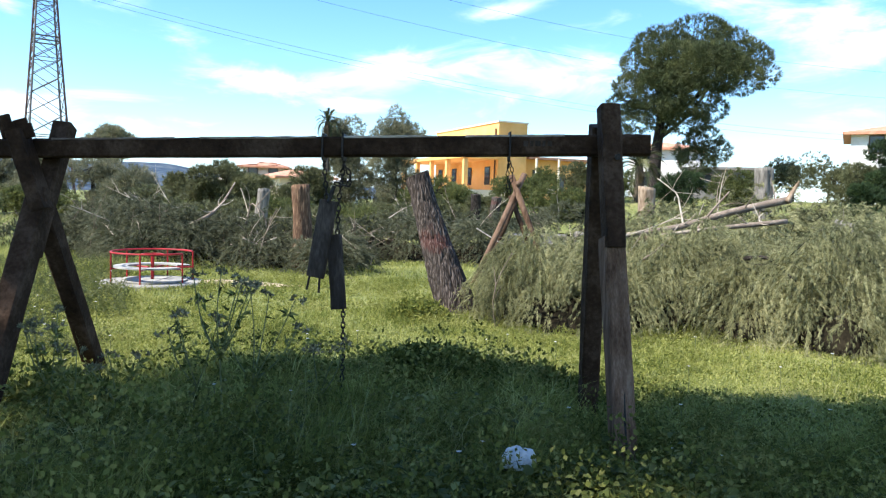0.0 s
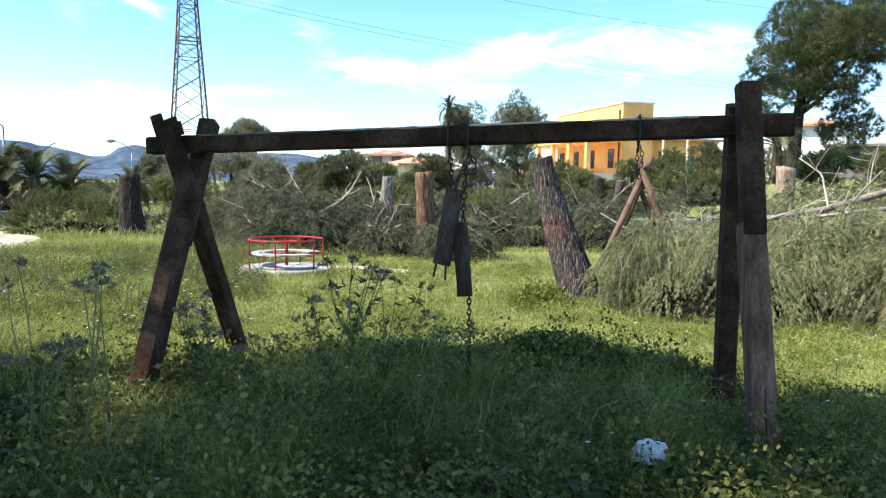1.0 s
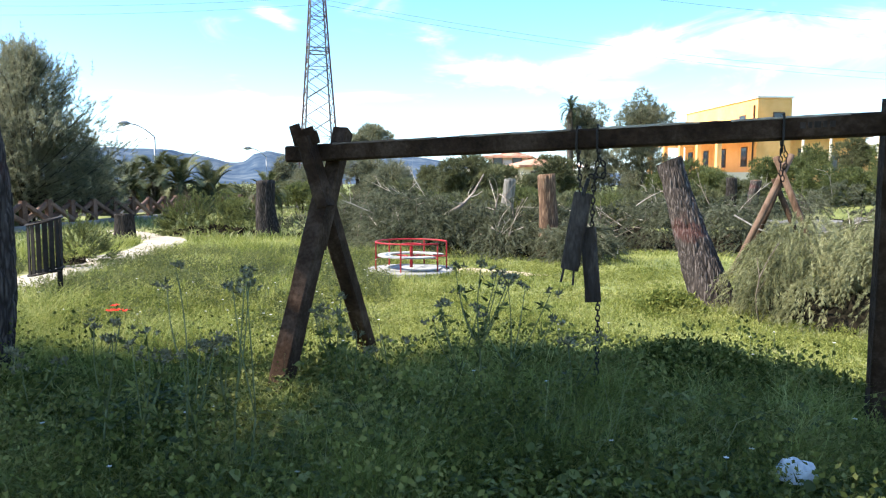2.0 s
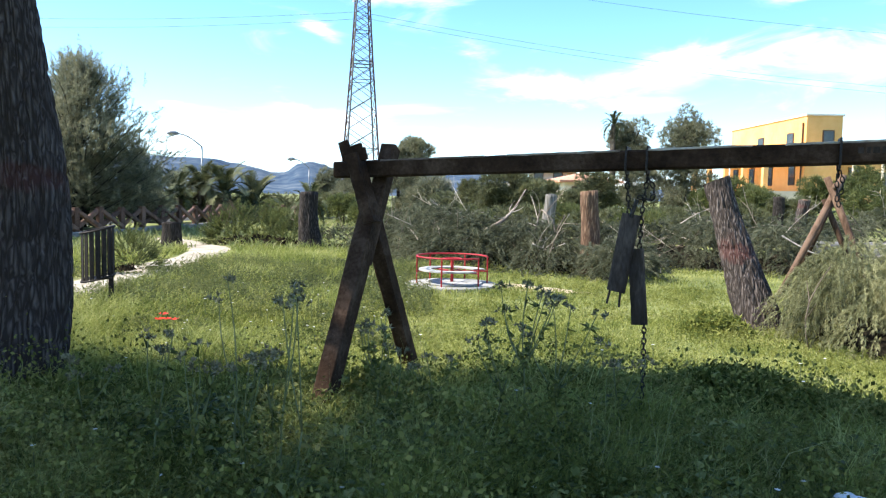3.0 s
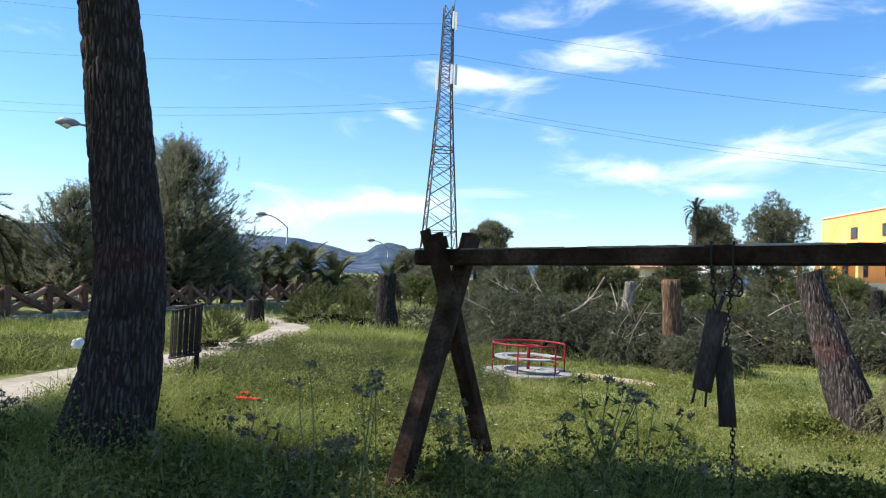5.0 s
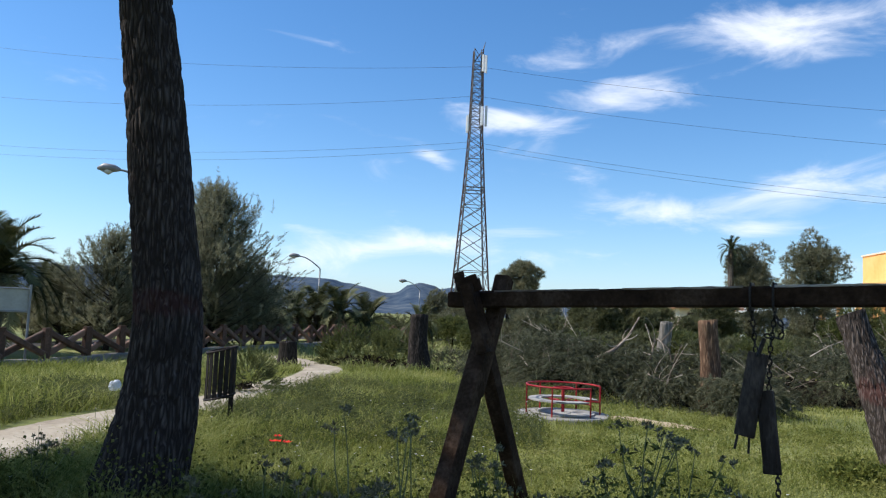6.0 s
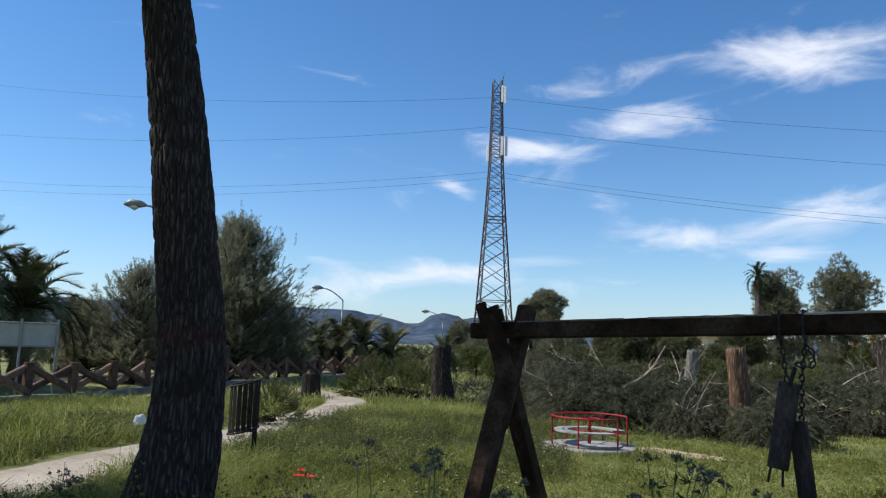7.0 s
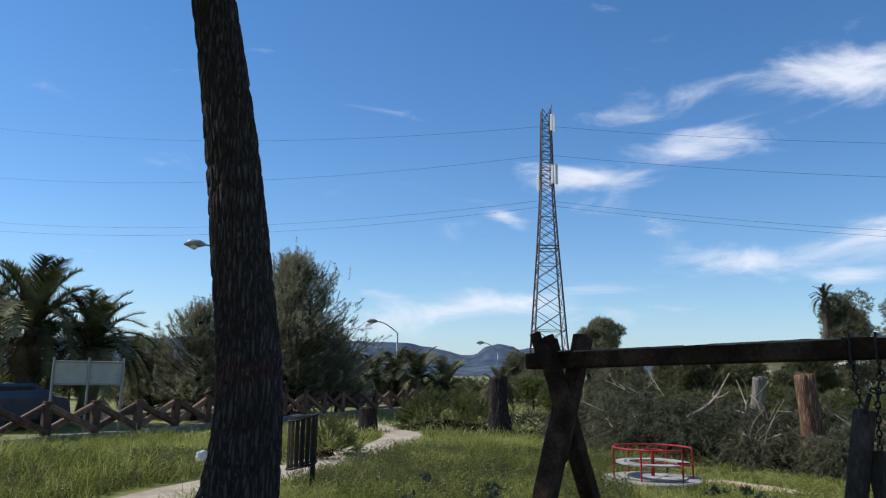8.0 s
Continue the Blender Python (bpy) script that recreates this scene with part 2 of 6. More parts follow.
M_head = material("seed_head", [(0.08, 0.08, 0.04), (0.15, 0.145, 0.08), (0.25, 0.23, 0.14)], 20, 0.8, island=0.5)
M_petal = material("white_petal", [(0.55, 0.55, 0.5), (0.75, 0.75, 0.72)], 20, 0.7, translucent=0.3)
M_poppy = material("poppy_petal", [(0.75, 0.03, 0.01), (0.9, 0.06, 0.02)], 20, 0.5, translucent=0.3)
M_timber = material("creosoted_timber", [(0.019, 0.0105, 0.0062), (0.041, 0.0235, 0.014), (0.09, 0.057, 0.038)], 4, 0.85, 0.35, 30, spec=0.08)
M_timber_grey = material("weathered_timber", [(0.065, 0.036, 0.022), (0.14, 0.085, 0.056), (0.23, 0.155, 0.11)], 6, 0.9, 0.6, 26, stretch=(3, 3, 0.35), spec=0.08)
M_pole = material("round_pole", [(0.035, 0.02, 0.012), (0.085, 0.05, 0.031), (0.15, 0.095, 0.064)], 5, 0.85, 0.4, 22, stretch=(2, 2, 0.5), obj=0.4, spec=0.12)
M_chain = material("rusty_chain", [(0.02, 0.018, 0.016), (0.06, 0.05, 0.045)], 30, 0.6, 0.2, metal=0.6)
M_seat = material("rubber_seat", [(0.025, 0.018, 0.013), (0.052, 0.040, 0.033), (0.12, 0.095, 0.08)], 6, 0.85, 0.3, 40, stretch=(1, 1, 0.3), spec=0.1)
M_red = material("red_paint", [(0.17, 0.010, 0.013), (0.31, 0.016, 0.02), (0.40, 0.03, 0.03)], 5, 0.45, 0.1)
M_ply = material("pale_board", [(0.22, 0.21, 0.19), (0.34, 0.325, 0.295), (0.43, 0.415, 0.385)], 6, 0.7, 0.2)
M_concrete = material("concrete", [(0.18, 0.17, 0.155), (0.27, 0.255, 0.23), (0.34, 0.325, 0.30)], 3, 0.9, 0.4, 25)
M_path = material("path_paving", [(0.21, 0.17, 0.125), (0.33, 0.28, 0.21), (0.44, 0.385, 0.30)], 0.9, 0.92, 0.5, 14, fine=10)
M_sand = material("bare_sand", [(0.30, 0.23, 0.14), (0.44, 0.35, 0.22)], 2, 0.95, 0.5, 20)
M_cut = material("cut_wood", [(0.12, 0.08, 0.048), (0.25, 0.18, 0.12), (0.38, 0.295, 0.21)], 7, 0.85, 0.5, 30, stretch=(2, 2, 0.6))
M_debark = material("stripped_trunk", [(0.05, 0.028, 0.018), (0.20, 0.115, 0.07), (0.36, 0.23, 0.145)], 5, 0.8, 0.9, 20, stretch=(3, 3, 0.4))
M_greystump = material("grey_stump", [(0.085, 0.075, 0.062), (0.16, 0.145, 0.125), (0.27, 0.245, 0.21)], 5, 0.85, 0.9, 18, stretch=(3, 3, 0.4))
M_deadwood = material("dead_branch", [(0.17, 0.13, 0.10), (0.32, 0.26, 0.20), (0.48, 0.41, 0.33)], 5, 0.85, 0.4, 30, obj=0.5)
M_frond = material("palm_frond", [(0.04, 0.05, 0.024), (0.09, 0.10, 0.046), (0.17, 0.17, 0.085)], 2, 0.7, obj=0.6, translucent=0.2, spec=0.12)
M_palmtrunk = material("palm_trunk", [(0.05, 0.038, 0.03), (0.10, 0.08, 0.06), (0.15, 0.12, 0.09)], 4, 0.9, 0.8, 14)
M_steel = material("galvanised_steel", [(0.06, 0.055, 0.055), (0.11, 0.10, 0.10), (0.17, 0.15, 0.14)], 1.2, 0.6, metal=0.2, obj=0.4)
M_rust = material("red_brown_steel", [(0.06, 0.035, 0.03), (0.11, 0.06, 0.05)], 1.5, 0.7, obj=0.4)
M_panel = material("antenna_panel", [(0.62, 0.62, 0.62), (0.78, 0.78, 0.78)], 2, 0.5)
M_lamp = material("lamp_post_paint", [(0.20, 0.20, 0.20), (0.30, 0.30, 0.30)], 3, 0.5, metal=0.3)
M_lampglass = material("lamp_glass", [(0.5, 0.5, 0.48), (0.65, 0.65, 0.62)], 8, 0.15)
M_fence = material("brown_fence_wood", [(0.065, 0.033, 0.022), (0.125, 0.066, 0.044), (0.20, 0.115, 0.078)], 4, 0.6, 0.3, 25, obj=0.5)
M_kerb = material("kerb_stone", [(0.16, 0.15, 0.13), (0.28, 0.265, 0.24)], 2, 0.95, 0.3, 18, spec=0.05)
M_asphalt = material("asphalt", [(0.05, 0.05, 0.05), (0.085, 0.083, 0.08)], 2, 1.0, 0.3, 40, spec=0.0)
M_sign = material("sign_back", [(0.30, 0.31, 0.28), (0.40, 0.41, 0.375)], 2, 0.6)
M_bin = material("bin_iron", [(0.014, 0.011, 0.010), (0.035, 0.026, 0.022)], 14, 0.7, 0.2, metal=0.3)
M_bag = material("plastic_bag", [(0.62, 0.64, 0.66), (0.85, 0.86, 0.87)], 9, 0.4, 0.4, 30, translucent=0.25)
M_orange = material("orange_render", [(0.74, 0.385, 0.12), (0.83, 0.455, 0.155), (0.87, 0.51, 0.20)], 0.4, 0.9, 0.15, 20, fine=3)
M_cream = material("cream_render", [(0.62, 0.52, 0.40), (0.75, 0.66, 0.52)], 0.6, 0.9, 0.1, 20)
M_white = material("white_render", [(0.62, 0.60, 0.57), (0.78, 0.77, 0.74)], 0.6, 0.9, 0.1, 20)
M_pink = material("pink_render", [(0.50, 0.40, 0.36), (0.62, 0.52, 0.47)], 0.6, 0.9)
M_tile = material("roof_tile", [(0.36, 0.15, 0.09), (0.50, 0.24, 0.15), (0.56, 0.33, 0.23)], 3, 0.85, 0.6, 8)
M_shutter = material("brown_shutter", [(0.05, 0.025, 0.015), (0.10, 0.05, 0.03)], 4, 0.5)
M_glass = material("window_glass", [(0.02, 0.025, 0.03), (0.04, 0.045, 0.05)], 2, 0.08, spec=0.6)
M_greywall = material("grey_wall", [(0.11, 0.105, 0.10), (0.18, 0.17, 0.16)], 0.7, 0.9)
M_wire = material("cable", [(0.02, 0.02, 0.02), (0.03, 0.03, 0.03)], 2, 0.6)
# the blue haze of distance is painted into the hills' own colour
M_hazed_hill = material("hillside", [(0.032, 0.052, 0.085), (0.058, 0.082, 0.115), (0.105, 0.125, 0.145)], 0.012, 1.0, fine=0.05, spec=0.0, fine_amount=0.6)
M_farfield = material("far_field", [(0.20, 0.20, 0.08), (0.30, 0.27, 0.12)], 0.05, 1.0)
M_car = material("car_paint", [(0.03, 0.04, 0.06), (0.045, 0.055, 0.075)], 2, 0.25, spec=0.6)
M_tyre = material("tyre_rubber", [(0.015, 0.015, 0.015), (0.03, 0.03, 0.03)], 10, 0.9)


def leaf(name, colors, scale=0.5):
    return material(name, colors, scale, 0.6, island=0.22, translucent=0.45, fine=5.0, fine_amount=0.75)


M_pine = material("pine_needles", [(0.032, 0.044, 0.018), (0.072, 0.088, 0.034), (0.13, 0.142, 0.056)], 0.45, 0.6, island=0.12, translucent=0.22, fine=1.3, fine_amount=0.6)
M_aleppo = leaf("young_pine_needles", [(0.095, 0.10, 0.058), (0.185, 0.185, 0.112), (0.32, 0.305, 0.19)])
M_cutpine = leaf("cut_pine_needles", [(0.08, 0.083, 0.038), (0.225, 0.225, 0.104), (0.44, 0.42, 0.22)], 0.8)
M_drypine = leaf("dried_pine_needles", [(0.045, 0.052, 0.028), (0.10, 0.106, 0.058), (0.20, 0.20, 0.12)], 0.8)
M_olive = leaf("olive_leaves", [(0.06, 0.066, 0.03), (0.125, 0.13, 0.06), (0.21, 0.21, 0.10)])
M_shrub = leaf("shrub_leaves", [(0.05, 0.065, 0.02), (0.11, 0.125, 0.04), (0.19, 0.195, 0.065)])
M_darkleaf = leaf("cypress_leaves", [(0.018, 0.035, 0.014), (0.035, 0.06, 0.022), (0.06, 0.09, 0.03)])


def bark(name, dark, light, red=False, strength=0.06):
    """Ridged bark: long plates split by dark furrows."""
    m = bpy.data.materials.new(name)
    m.use_nodes = True
    nt = m.node_tree
    b, L = nt.nodes["Principled BSDF"], nt.links.new
    co = nt.nodes.new("ShaderNodeTexCoord")
    mp = nt.nodes.new("ShaderNodeMapping")
    mp.inputs["Scale"].default_value = (1, 1, 0.115)
    L(co.outputs["Object"], mp.inputs["Vector"])
    warp = nt.nodes.new("ShaderNodeTexNoise")
    warp.inputs["Scale"].default_value, warp.inputs["Detail"].default_value = 6.0, 3.0
    L(mp.outputs[0], warp.inputs["Vector"])
    mixv = nt.nodes.new("ShaderNodeMix")
    mixv.data_type = "VECTOR"
    mixv.inputs["Factor"].default_value = 0.12
    L(mp.outputs[0], mixv.inputs[4])
    L(warp.outputs["Color"], mixv.inputs[5])
    vo = nt.nodes.new("ShaderNodeTexVoronoi")
    vo.feature = "DISTANCE_TO_EDGE"
    vo.inputs["Scale"].default_value = 30.0
    L(mixv.outputs[1], vo.inputs["Vector"])
    rp = nt.nodes.new("ShaderNodeMapRange")
    rp.inputs["From Max"].default_value = 0.62
    L(vo.outputs["Distance"], rp.inputs["Value"])
    n = nt.nodes.new("ShaderNodeTexNoise")
    n.inputs["Scale"].default_value, n.inputs["Detail"].default_value = 30.0, 6.0
    L(mp.outputs[0], n.inputs["Vector"])
    mul = nt.nodes.new("ShaderNodeMath")
    mul.operation = "MULTIPLY"
    L(rp.outputs[0], mul.inputs[0])
    L(n.outputs["Fac"], mul.inputs[1])
    cr = nt.nodes.new("ShaderNodeValToRGB")
    e = cr.color_ramp.elements
    e[0].color, e[0].position = (*dark, 1), 0.05
    e[1].color, e[1].position = (*light, 1), 0.55
    L(mul.outputs[0], cr.inputs["Fac"])
    L(cr.outputs[0], b.inputs["Base Color"])
    b.inputs["Roughness"].default_value, b.inputs["Specular IOR Level"].default_value = 0.9, 0.15
    bp = nt.nodes.new("ShaderNodeBump")
    bp.inputs["Strength"].default_value, bp.inputs["Distance"].default_value = 0.9, 0.03
    L(mul.outputs[0], bp.inputs["Height"])
    L(bp.outputs[0], b.inputs["Normal"])
    if red:
        # faded red paint marks, a band round the trunk
        big = nt.nodes.new("ShaderNodeTexNoise")
        big.inputs["Scale"].default_value, big.inputs["Detail"].default_value = 3.2, 4.0
        L(co.outputs["Object"], big.inputs["Vector"])
        sep = nt.nodes.new("ShaderNodeSeparateXYZ")
        L(co.outputs["Object"], sep.inputs[0])
        off = nt.nodes.new("ShaderNodeMath")
        off.operation = "SUBTRACT"
        L(sep.outputs["Z"], off.inputs[0])
        off.inputs[1].default_value = red
        away = nt.nodes.new("ShaderNodeMath")
        away.operation = "ABSOLUTE"
        L(off.outputs[0], away.inputs[0])
        fall = nt.nodes.new("ShaderNodeMath")
        fall.operation = "MULTIPLY_ADD"
        L(away.outputs[0], fall.inputs[0])
        fall.inputs[1].default_value = -1.0
        L(big.outputs["Fac"], fall.inputs[2])
        half = nt.nodes.new("ShaderNodeMapRange")
        half.inputs["From Min"].default_value, half.inputs["From Max"].default_value = 0.40, 0.52
        half.inputs["To Max"].default_value = strength
        L(fall.outputs[0], half.inputs["Value"])
        mx = nt.nodes.new("ShaderNodeMix")
        mx.data_type = "RGBA"
        L(half.outputs[0], mx.inputs["Factor"])
        L(cr.outputs[0], mx.inputs["A"])
        mx.inputs["B"].default_value = (0.22, 0.03, 0.025, 1)
        L(mx.outputs["Result"], b.inputs["Base Color"])
    return m


M_bark = bark("pine_bark", (0.030, 0.023, 0.020), (0.165, 0.137, 0.125), 1.75, 0.10)
M_roughstrip = bark("stripped_bark", (0.10, 0.058, 0.036), (0.42, 0.27, 0.17))
M_barkstump = bark("stump_bark", (0.040, 0.031, 0.026), (0.25, 0.205, 0.185), 1.05, 0.14)
M_darkbark = bark("dark_bark", (0.018, 0.014, 0.012), (0.12, 0.10, 0.085))


# ---- ground ----
def smooth(t):
    t = np.clip(t, 0, 1)
    return t * t * (3 - 2 * t)


def ground_z(x, y):
    x, y = np.asarray(x, float), np.asarray(y, float)
    z = 1.7 * smooth((y - 17) / 28) * smooth((x + 9) / 18) + 0.5 * smooth((x - 3) / 10) * smooth((y - 9) / 14)
    near = np.exp(-(x ** 2 + y ** 2) / 60.0 ** 2)
    return z + near * (0.035 * np.sin(x * 0.9 + 0.4 * y) + 0.03 * np.sin(y * 1.1 - 0.5 * x + 1.0))


def gz(x, y):
    return float(ground_z(x, y))


def spot(az, d, z=None):
    """A place d metres off on a bearing az degrees to the left of +y, on the ground unless z is given."""
    x, y = 0.03 - d * math.sin(radians(az)), 0.2 + d * math.cos(radians(az))
    return Vector((x, y, gz(x, y) if z is None else z))


inner = np.arange(-50, 66, 0.75)
outer = 66 * 1.22 ** np.arange(1, 21)
axis = np.concatenate([-outer[::-1] + 16, inner, outer])
gx, gy = np.meshgrid(axis, axis, indexing="ij")
gv = np.stack([gx.ravel(), gy.ravel(), ground_z(gx.ravel(), gy.ravel())], 1)
k = len(axis)
ii = (np.arange(k - 1)[:, None] * k + np.arange(k - 1)).ravel()
ground = part("ground", fast_mesh("ground", gv, np.stack([ii, ii + k, ii + k + 1, ii + 1], 1)), M_ground)
tagged(ground, "rough overgrown meadow soil with grass tufts", "ground", kind="structure")


def ribbon(name, mid, width, lift, mat, label, category):
    """A paved strip that lies on the ground along the line mid."""
    mid = np.asarray(mid, float)
    t = np.linspace(0, len(mid) - 1, len(mid) * 9)
    px = np.interp(t, range(len(mid)), mid[:, 0])
    py = np.interp(t, range(len(mid)), mid[:, 1])
    for _ in range(8):
        px[1:-1] = (px[:-2] + px[1:-1] + px[2:]) / 3
        py[1:-1] = (py[:-2] + py[1:-1] + py[2:]) / 3
    d = unit(np.gradient(np.stack([px, py], 1), axis=0))
    nrm = np.stack([-d[:, 1], d[:, 0]], 1)
    w = np.interp(t, range(len(mid)), width)[:, None] / 2
    cols = np.linspace(-1, 1, 7)
    v = []
    for i, c in enumerate(cols):
        edge = 1 + (0.07 * rng.normal(size=(len(px), 1)) if abs(c) == 1 else 0)
        q = np.stack([px, py], 1) + nrm * w * c * edge
        v.append(np.column_stack([q, ground_z(q[:, 0], q[:, 1]) + (lift if abs(c) < 1 else -0.05)]))
    v = np.stack(v, 1).reshape(-1, 3)
    a = (np.arange(len(px) - 1)[:, None] * 7 + np.arange(6)).ravel()
    ob = part(name, fast_mesh(name, v, np.stack([a, a + 1, a + 8, a + 7], 1)), mat)
    return tagged(ob, label, category, kind="structure")


PATH_LINE = [(-7.6, -6.0), (-8.5, 0.5), (-9.05, 4.6), (-9.85, 7.0), (-10.45, 8.8), (-11.6, 11.6), (-13.0, 14.6), (-14.6, 17.2), (-17.5, 19.2), (-19.2, 19.6)]
PATH_WIDTH = [2.6, 2.7, 2.7, 2.1, 1.8, 1.6, 1.5, 1.4, 1.4, 1.4]
ribbon("pavement", PATH_LINE, PATH_WIDTH, 0.025, M_path, "beige paved footpath with worn edges across the meadow", "footpath")
ribbon("road", [(-24.0, -14), (-25.5, 3), (-28.6, 16), (-31.0, 30), (-33, 46), (-36, 70)], [4.0] * 6, 0.03, M_asphalt, "grey asphalt road beyond the wooden fence", "road")

# bare sandy patch beside the merry-go-round
a = np.linspace(0, 2 * np.pi, 40, endpoint=False)
sv = [(-3.7, 13.2, gz(-3.7, 13.2) + 0.03)]
for rr, dz in ((0.6, 0.03), (1.0, 0.012)):
    for t in a:
        r = rr * (1 + 0.16 * math.sin(3 * t + 1) + 0.1 * math.sin(7 * t))
        x, y = -3.7 + 0.95 * r * math.cos(t), 13.2 + 0.42 * r * math.sin(t)
        sv.append((x, y, gz(x, y) + dz))
sf = [(0, 1 + i, 1 + (i + 1) % 40) for i in range(40)] + [(1 + i, 41 + i, 41 + (i + 1) % 40, 1 + (i + 1) % 40) for i in range(40)]
tagged(part("sand_patch", Shape().add(sv, sf), M_sand), "bare patch of pale sand worn into the lawn", "sand", kind="structure")

# ---- distant hills: two ridges and the plain before them ----
def ridge(name, dist, az0, az1, profile, base, label):
    azs = np.linspace(az0, az1, 260)
    el = np.interp(azs, *zip(*profile))
    bump = 0.10 * fields(np.stack([azs, azs * 0, azs * 0], 1), 0.8, 3.0) + 0.05 * fields(np.stack([azs, azs * 0, azs * 0], 1), 3.1, 4.0)
    rows = []
    for j, (h, back) in enumerate(((0, -0.26), (0.2, -0.2), (0.5, -0.12), (0.78, -0.07), (0.95, -0.02), (1.0, 0.0), (0.6, 0.12), (0, 0.3))):
        d = dist * (1 + back) * (1 + 0.012 * fields(np.stack([azs, azs * 0 + j, azs * 0], 1), 1.7, 6.0))
        z = base + (1.7 + dist * np.tan(np.radians(np.maximum(el + bump, 0.05))) - base) * h
        rows.append(np.stack([-d * np.sin(np.radians(azs)), d * np.cos(np.radians(azs)), z], 1))
    v = np.concatenate(rows)
    n = len(azs)
    a = (np.arange(len(rows) - 1)[:, None] * n + np.arange(n - 1)).ravel()
    ob = part(name, fast_mesh(name, v, np.stack([a, a + 1, a + n + 1, a + n], 1)), M_hazed_hill)
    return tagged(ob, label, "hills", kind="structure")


ridge("backdrop_hills_far", 2600, -60, 110, [(-60, 0.3), (-20, 0.4), (14, 1.0), (20, 1.75), (23, 2.2), (27, 2.0), (31.5, 2.15), (36, 1.3), (110, 0.8)], -2, "wooded mountain ridge on the horizon, coloured haze blue")
ridge("backdrop_hills_near", 1900, 30.0, 110, [(30, 0.6), (32.4, 2.3), (33.7, 2.45), (34.6, 2.2), (35.3, 1.65), (36.4, 1.55), (38.1, 2.05), (41, 2.4), (44, 2.55), (50, 2.55), (60, 2.5), (70, 2.1), (110, 1.2)], -2, "rocky hill with a notch, coloured haze blue")

# ---- the swing ----
BEAM_L, BEAM_R = Vector((-3.26, 5.56, 1.90)), Vector((1.38, 5.08, 2.025))
swing = thing("swing", (-1.0, 5.3, gz(-1, 5.3)), "dark creosoted timber swing frame with crossed legs standing in tall grass", "swing")


def local(ob, p):
    return np.array(p, float) - np.array(ob.location)


def leg(name, foot, top, w, h, mat, label="", splits=0):
    s = Shape()
    s.beam(local(swing, foot), local(swing, top), w, h, up=(1, 0.1, 0), bevel=0.012, seg=8, rough=0.0015)
    body = part(name, s, mat, swing, label)
    if splits:
        # splintered upper end: tall and short splints
        f0, t0 = local(swing, foot), local(swing, top)
        ax = (t0 - f0) / np.linalg.norm(t0 - f0)
        for off, ln in ((-0.07, 0.11), (-0.035, 0.06), (0.005, 0.03), (0.045, 0.085), (0.07, 0.05)):
            o = t0 + np.array((off, 0.0, 0))
            part("splinter", Shape().beam(o - ax * 0.05, o + ax * ln, 0.035, 0.09, up=(1, 0.1, 0), bevel=0.008), mat, body)
    return body


part("crossbeam", Shape().beam(local(swing, BEAM_L), local(swing, BEAM_R), 0.14, 0.135, bevel=0.014, seg=24, rough=0.0012), M_timber, swing, "long dark crossbeam with a worn upper edge that catches light")
# pale strips stand in for light caught by the worn upper bevel
for a, b in ((0.10, 0.30), (0.34, 0.52), (0.56, 0.70), (0.74, 0.88)):
    p, q = BEAM_L.lerp(BEAM_R, a), BEAM_L.lerp(BEAM_R, b)
    part("worn_edge", Shape().beam(local(swing, p + Vector((0, -0.062, 0.064))), local(swing, q + Vector((0, -0.062, 0.064))), 0.013, 0.013, bevel=0.003, seg=12, rough=0.0015), M_deadwood, swing, "pale strip imitating light caught on the worn upper edge")
for i, w in enumerate((0.03, 0.02, 0.035, 0.02, 0.03)):
    p = BEAM_L.lerp(BEAM_R, 0.826 + i * 0.0085) + Vector((0, -0.0725, 0.012))
    part("mark", Shape().box(local(swing, p + Vector((-w / 2, -0.002, -0.018))), local(swing, p + Vector((w / 2, 0.002, 0.018)))), M_seat, swing, "faded pale scratch mark")
# left pair: the front leg leans back to the far side of the beam, the rear leg crosses it
leg("leg", (-2.90, 4.72, 0.0), (-2.865, 5.45, 1.60), 0.175, 0.14, M_timber, "lower dark plank of the leg, weathered")
leg("leg", (-2.885, 5.32, 1.15), (-2.855, 5.74, 2.10), 0.14, 0.13, M_timber)
leg("leg", (-3.00, 6.52, 0.0), (-3.03, 5.66, 1.62), 0.155, 0.13, M_timber)
leg("leg", (-2.825, 5.375, 1.47), (-2.995, 5.365, 2.02), 0.185, 0.10, M_timber, "upper plank with a splintered broken end", splits=1)
leg("leg", (1.185, 4.50, 0.0), (1.115, 4.86, 1.42), 0.15, 0.135, M_timber_grey, "weathered grey lower leg, split lengthways")
leg("leg", (1.12, 4.80, 1.36), (1.085, 5.00, 2.26), 0.13, 0.125, M_timber, "dark upper plank bolted to the leg")
leg("leg", (1.19, 5.80, 0.0), (1.075, 5.20, 2.16), 0.135, 0.13, M_timber)
crack = Shape()
crack.beam(local(swing, (1.185, 4.455, 0.12)), local(swing, (1.13, 4.775, 1.30)), 0.012, 0.02, up=(1, 0.1, 0), bevel=0.003, seg=8, rough=0.003)
part("crack", crack, M_chain, swing, "dark lengthwise split in the timber")


def bolt(p):
    s = Shape()
    p = local(swing, p)
    s.tube([p, p + np.array((0, -0.02, 0))], 0.02, 8)
    part("bolt", s, M_chain, swing)


for p in ((1.13, 4.86, 1.93), (-2.86, 5.318, 1.60), (-2.95, 5.31, 1.88), (1.15, 4.78, 1.28)):
    bolt(p)


def beam_at(x):
    t = (x - BEAM_L.x) / (BEAM_R.x - BEAM_L.x)
    return BEAM_L.lerp(BEAM_R, t)


